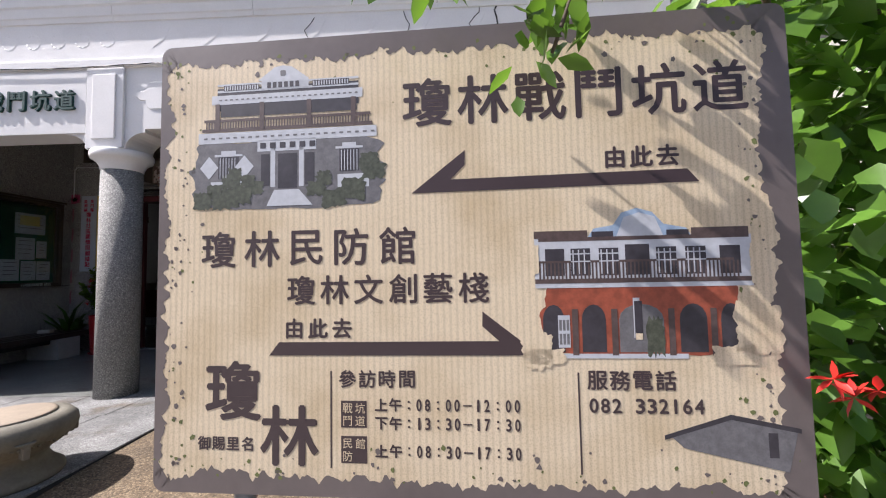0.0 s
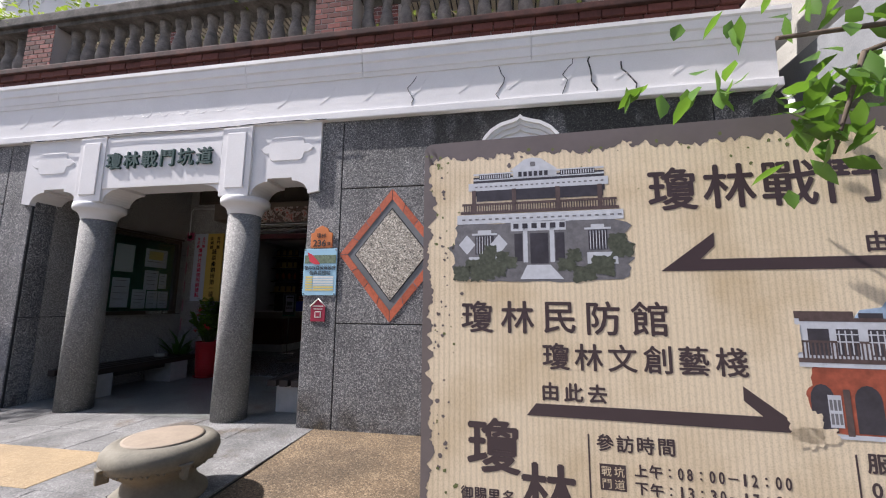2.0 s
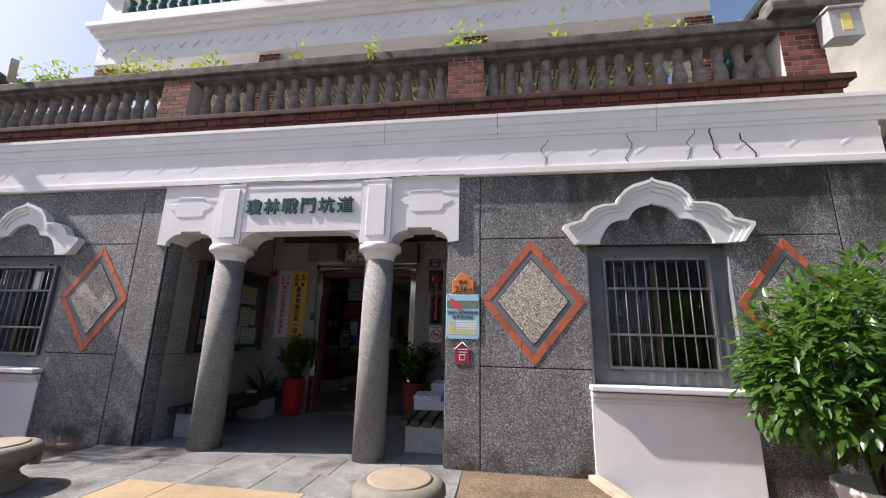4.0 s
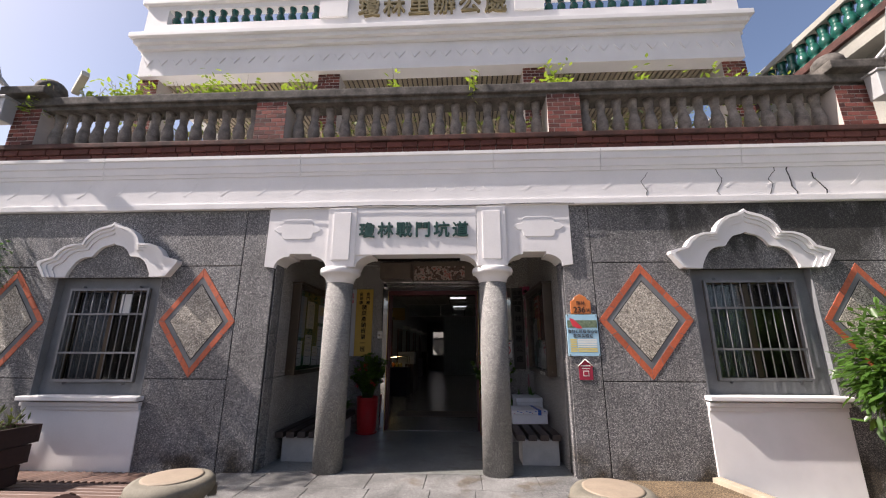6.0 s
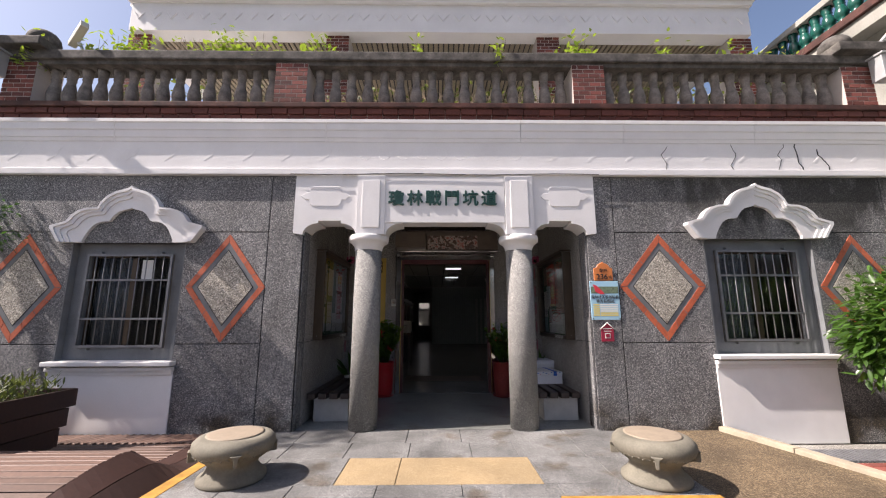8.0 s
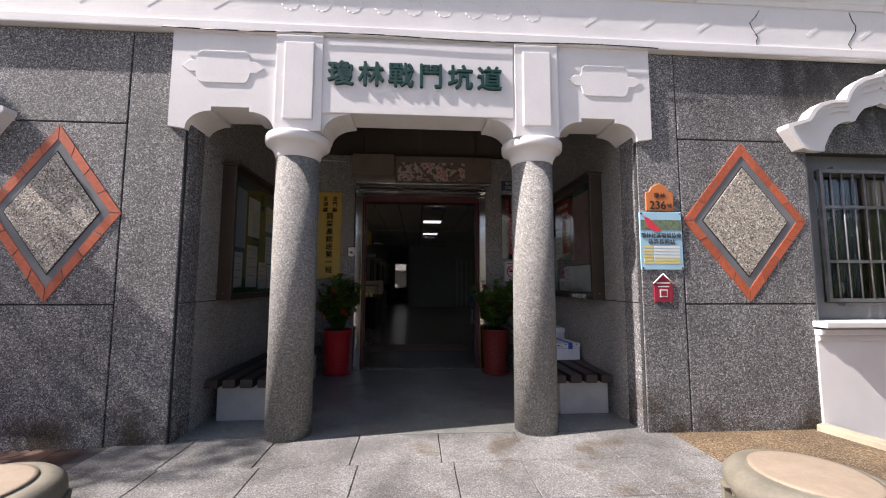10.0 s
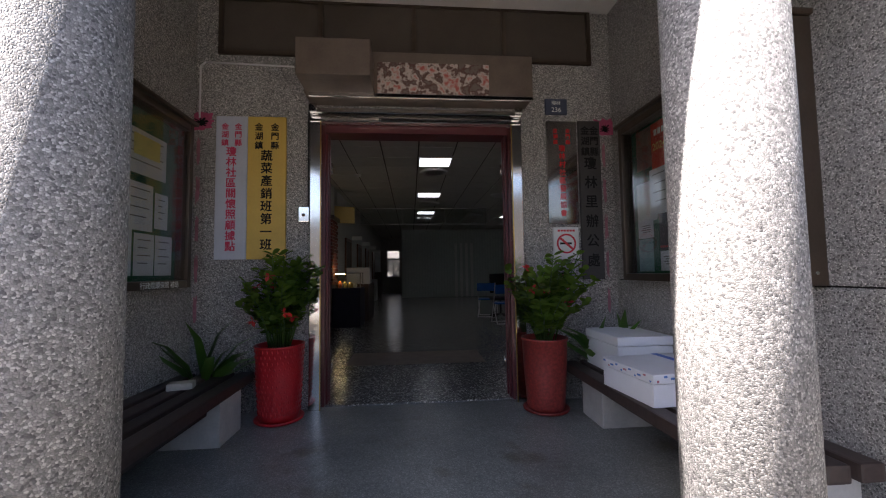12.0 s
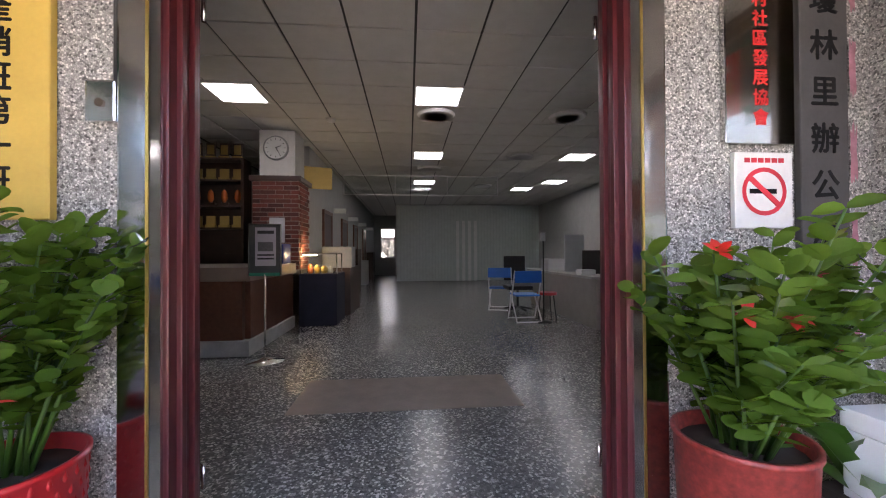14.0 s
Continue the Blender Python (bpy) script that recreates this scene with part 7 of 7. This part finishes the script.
# left wall of the passage, with doors
setting("wall_passage", boxes((-1.95, -1.8, 8.5, 22, LOW, 3.18)), WALL_IN, "plain pale passage wall", "wall")
for k, y in enumerate((10.0, 12.3, 14.6, 17.2)):
    d = thing("passage_door", (-1.795, y, 0), "brown wooden door in the passage", "door", "passage doors", kind="structure")
    part("leaf", slab(0, 0.03, -0.4, 0.4, 0, 2.05, width=0.006), SHELF, d)
    part("frame", boxes((0, 0.05, -0.46, -0.4, 0, 2.1), (0, 0.05, 0.4, 0.46, 0, 2.1), (0, 0.05, -0.46, 0.46, 2.05, 2.12)), COUNTER, d)
    part("handle", rod((0.04, 0.3, 1.0), (0.08, 0.3, 1.0), 0.02), STEEL, d)
    s_ = thing("room_sign", (-1.78, y + 0.75, 2.15), "small projecting room sign", "sign", "room signs")
    part("plate", slab(0, 0.3, -0.01, 0.01, 0, 0.12, width=0.004), PRINT_PALE, s_)
for k, (y, h) in enumerate(((11.2, 1.0), (13.4, 1.3), (15.8, 0.9), (18.6, 1.2))):
    whole("wall_cabinet", slab(0, 0.3, -0.4, 0.4, 0, h, width=0.01), SHELF if k % 2 else BOX_GREY, "low cabinet against the passage wall", "cabinet", (-1.79, y, 0), group="passage cabinets")
endw = thing("end_window", (-1.05, 22.0, 0.9), "bright window at the end of the passage", "window", kind="structure")
part("frame", boxes((-0.4, -0.34, 0, 0.06, 0, 1.6), (0.34, 0.4, 0, 0.06, 0, 1.6), (-0.34, 0.34, 0, 0.06, 1.0, 1.07), (-0.34, 0.34, 0, 0.06, 0, 0.06), (-0.34, 0.34, 0, 0.06, 1.54, 1.6), (-0.03, 0.03, 0, 0.06, 0.06, 1.0)), WHITE, endw)
setting("yard_wall", boxes((-6, 6, 26.5, 26.8, LOW, 3)), WHITE2, "pale sunlit yard wall beyond the window", "wall")

# partition ribs and the hanging glass curtain
RIBS = plain("green_sheet_rib", (0.55, 0.61, 0.59), 0.3, vary=0.1)
ribs = thing("ribbed_panel", (0.05, 17.2, 0), "ribbed pale green sheet panel across the hall", "panel")
for i in range(46):
    part("rib", boxes((-0.48 + 0.13 * i, -0.43 + 0.13 * i, -0.04, 0.0, 0.05, 3.0)), RIBS, ribs)
smoke = thing("glass_smoke_curtain", (0.2, 11.1, 0), "hanging glass smoke curtain in a thin white frame", "glass panel", kind="structure")
part("frame", boxes((-1.8, 2.2, 0, 0.02, 3.15, 3.18), (-1.8, 2.2, 0, 0.02, 2.66, 2.68), *[(x, x + 0.02, 0, 0.02, 2.68, 3.15) for x in (-1.8, -0.5, 0.85, 2.18)]), WHITE, smoke)
pane = part("pane", boxes((-1.78, 2.18, 0.008, 0.012, 2.68, 3.15)), GLASS, smoke)
pane.visible_shadow = False
# reflections on the ribs, modelled as thin white boxes
GLINT = plain("reflection_white", (0.85, 0.86, 0.85), 0.25)
for i in range(4):
    ws = whole("reflection_strip", boxes((2.02 + 0.25 * i, 2.15 + 0.25 * i, 17.07, 17.15, 0.0, 2.5)), GLINT, "tall white strip standing in for a reflection on the ribbed panel", "panel strip", group="white strips")

# right side
desk = thing("long_desk", (0, 0, 0), "long pale office desk with a panelled front", "desk")
part("top", slab(2.76, 3.64, 6.6, 9.8, 0.76, 0.8, width=0.008), CONCRETE, desk)
part("front_panel", slab(2.84, 2.88, 6.65, 9.75, 0.0, 0.76, width=0.006), plain("desk_panel", (0.36, 0.33, 0.3), 0.6), desk)
part("end_panel", slab(2.88, 3.59, 6.65, 6.69, 0.0, 0.76, width=0.006), plain("desk_end", (0.36, 0.33, 0.3), 0.6), desk)
BLUE = plain("blue_seat", (0.01, 0.14, 0.55), 0.45)


def folding_chair(x, y, turn):
    c = thing("folding_chair", (x, y, 0), "blue folding chair with a white tubular frame", "chair", "folding chairs", turn)
    part("seat", slab(-0.21, 0.21, -0.2, 0.2, 0.43, 0.46, width=0.012), BLUE, c)
    part("backrest", slab(-0.23, 0.23, 0.2, 0.225, 0.66, 0.86, width=0.015), BLUE, c)
    for s in (1, -1):
        part("leg", tube_along([(s * 0.23, 0.21, 0.86), (s * 0.235, 0.05, 0.45), (s * 0.24, -0.2, 0.0)], 0.012), WHITE, c)
        part("leg", rod((s * 0.21, -0.12, 0.44), (s * 0.21, 0.28, 0.0), 0.012), WHITE, c)
    part("cross_bar", rod((-0.24, -0.2, 0.012), (0.24, -0.2, 0.012), 0.012), WHITE, c)
    part("rear_bar", rod((-0.21, 0.28, 0.012), (0.21, 0.28, 0.012), 0.012), WHITE, c)


folding_chair(2.04, 7.62, 180)
folding_chair(1.95, 9.0, 160)
st = thing("round_stool", (2.45, 7.65, 0), "low round stool with a red seat", "stool")
part("seat", lathe([(0.16, 0.43), (0.17, 0.44), (0.17, 0.47), (0.15, 0.48)], 24), plain("red_seat", (0.5, 0.03, 0.03), 0.4), st)
for k in range(4):
    a = math.pi / 4 + k * math.pi / 2
    part("leg", rod((0.12 * math.cos(a), 0.12 * math.sin(a), 0.43), (0.17 * math.cos(a), 0.17 * math.sin(a), 0), 0.011), BLACK, st)
oc = thing("office_chair", (2.2, 8.6, 0), "black office chair with a star base", "chair")
part("seat", slab(-0.24, 0.24, -0.24, 0.24, 0.44, 0.52, width=0.03), BLACK, oc)
part("backrest", slab(-0.22, 0.22, 0.2, 0.27, 0.6, 1.1, width=0.03), BLACK, oc)
part("column", rod((0, 0, 0.08), (0, 0, 0.45), 0.025), BLACK, oc)
for k in range(5):
    a = k * 1.2566
    part("foot", rod((0, 0, 0.1), (0.28 * math.cos(a), 0.28 * math.sin(a), 0.05), 0.018), BLACK, oc)
pole = thing("thermometer_stand", (2.3, 7.4, 0), "slim black stand with a small white device", "stand")
part("pole", rod((0, 0, 0.02), (0, 0, 1.5), 0.012), BLACK, pole)
part("foot", lathe([(0.14, 0), (0.14, 0.015), (0.02, 0.03)], 20), BLACK, pole)
part("device", slab(-0.05, 0.03, -0.03, 0.03, 1.36, 1.5, width=0.008), WHITE, pole)
whole("phone", slab(-0.12, 0.12, -0.1, 0.1, 0, 0.09, width=0.02), WHITE, "white telephone on the desk", "telephone", (2.9, 7.1, 0.8))
whole("printer", slab(-0.2, 0.2, -0.2, 0.2, 0, 0.24, width=0.03), WHITE, "white desktop printer on the desk", "printer", (2.95, 8.6, 0.8))
whole("leaning_poster", slab(-0.22, 0.22, 0, 0.01, 0, 0.7, width=0.003, segments=1), PAPER, "white printed poster standing on the desk", "poster", (3.2, 8.2, 0.8), 12)
whole("monitor", slab(-0.25, 0.25, 0, 0.04, 0.0, 0.4, width=0.008), BLACK, "black computer monitor on the desk", "monitor", (3.2, 7.4, 0.8), -60)
whole("floor_mat", slab(-0.89, 0.89, -0.38, 0.38, 0, 0.006, width=0.002, segments=1), plain("worn_mat", (0.26, 0.21, 0.17), 0.8, vary=0.2), "worn flat beige floor strip inside the door", "mat", (0.03, 4.35, 0.0))

# air vents in the ceiling
def vent(x, y):
    v = thing("air_vent", (x, y, 3.18), "round white ceiling air diffuser", "air vent", "ceiling vents")
    part("plate", slab(-0.29, 0.29, -0.29, 0.29, -0.012, 0.0, width=0.004, segments=1), CEIL, v)
    for r in (0.12, 0.18, 0.24):
        part("ring", lathe([(r, -0.05), (r + 0.035, -0.015), (r + 0.03, -0.012), (r - 0.004, -0.047)], 28), WHITE, v)


for x, y in ((0.45, 6.62), (0.55, 10.2), (2.38, 6.55), (2.35, 8.9), (2.25, 12.4)):
    vent(x, y)
whole("smoke_detector", lathe([(0.07, 0), (0.06, -0.04), (0.03, -0.055)], 20), WHITE, "small white ceiling smoke detector", "smoke detector", (-1.1, 6.95, 3.18))
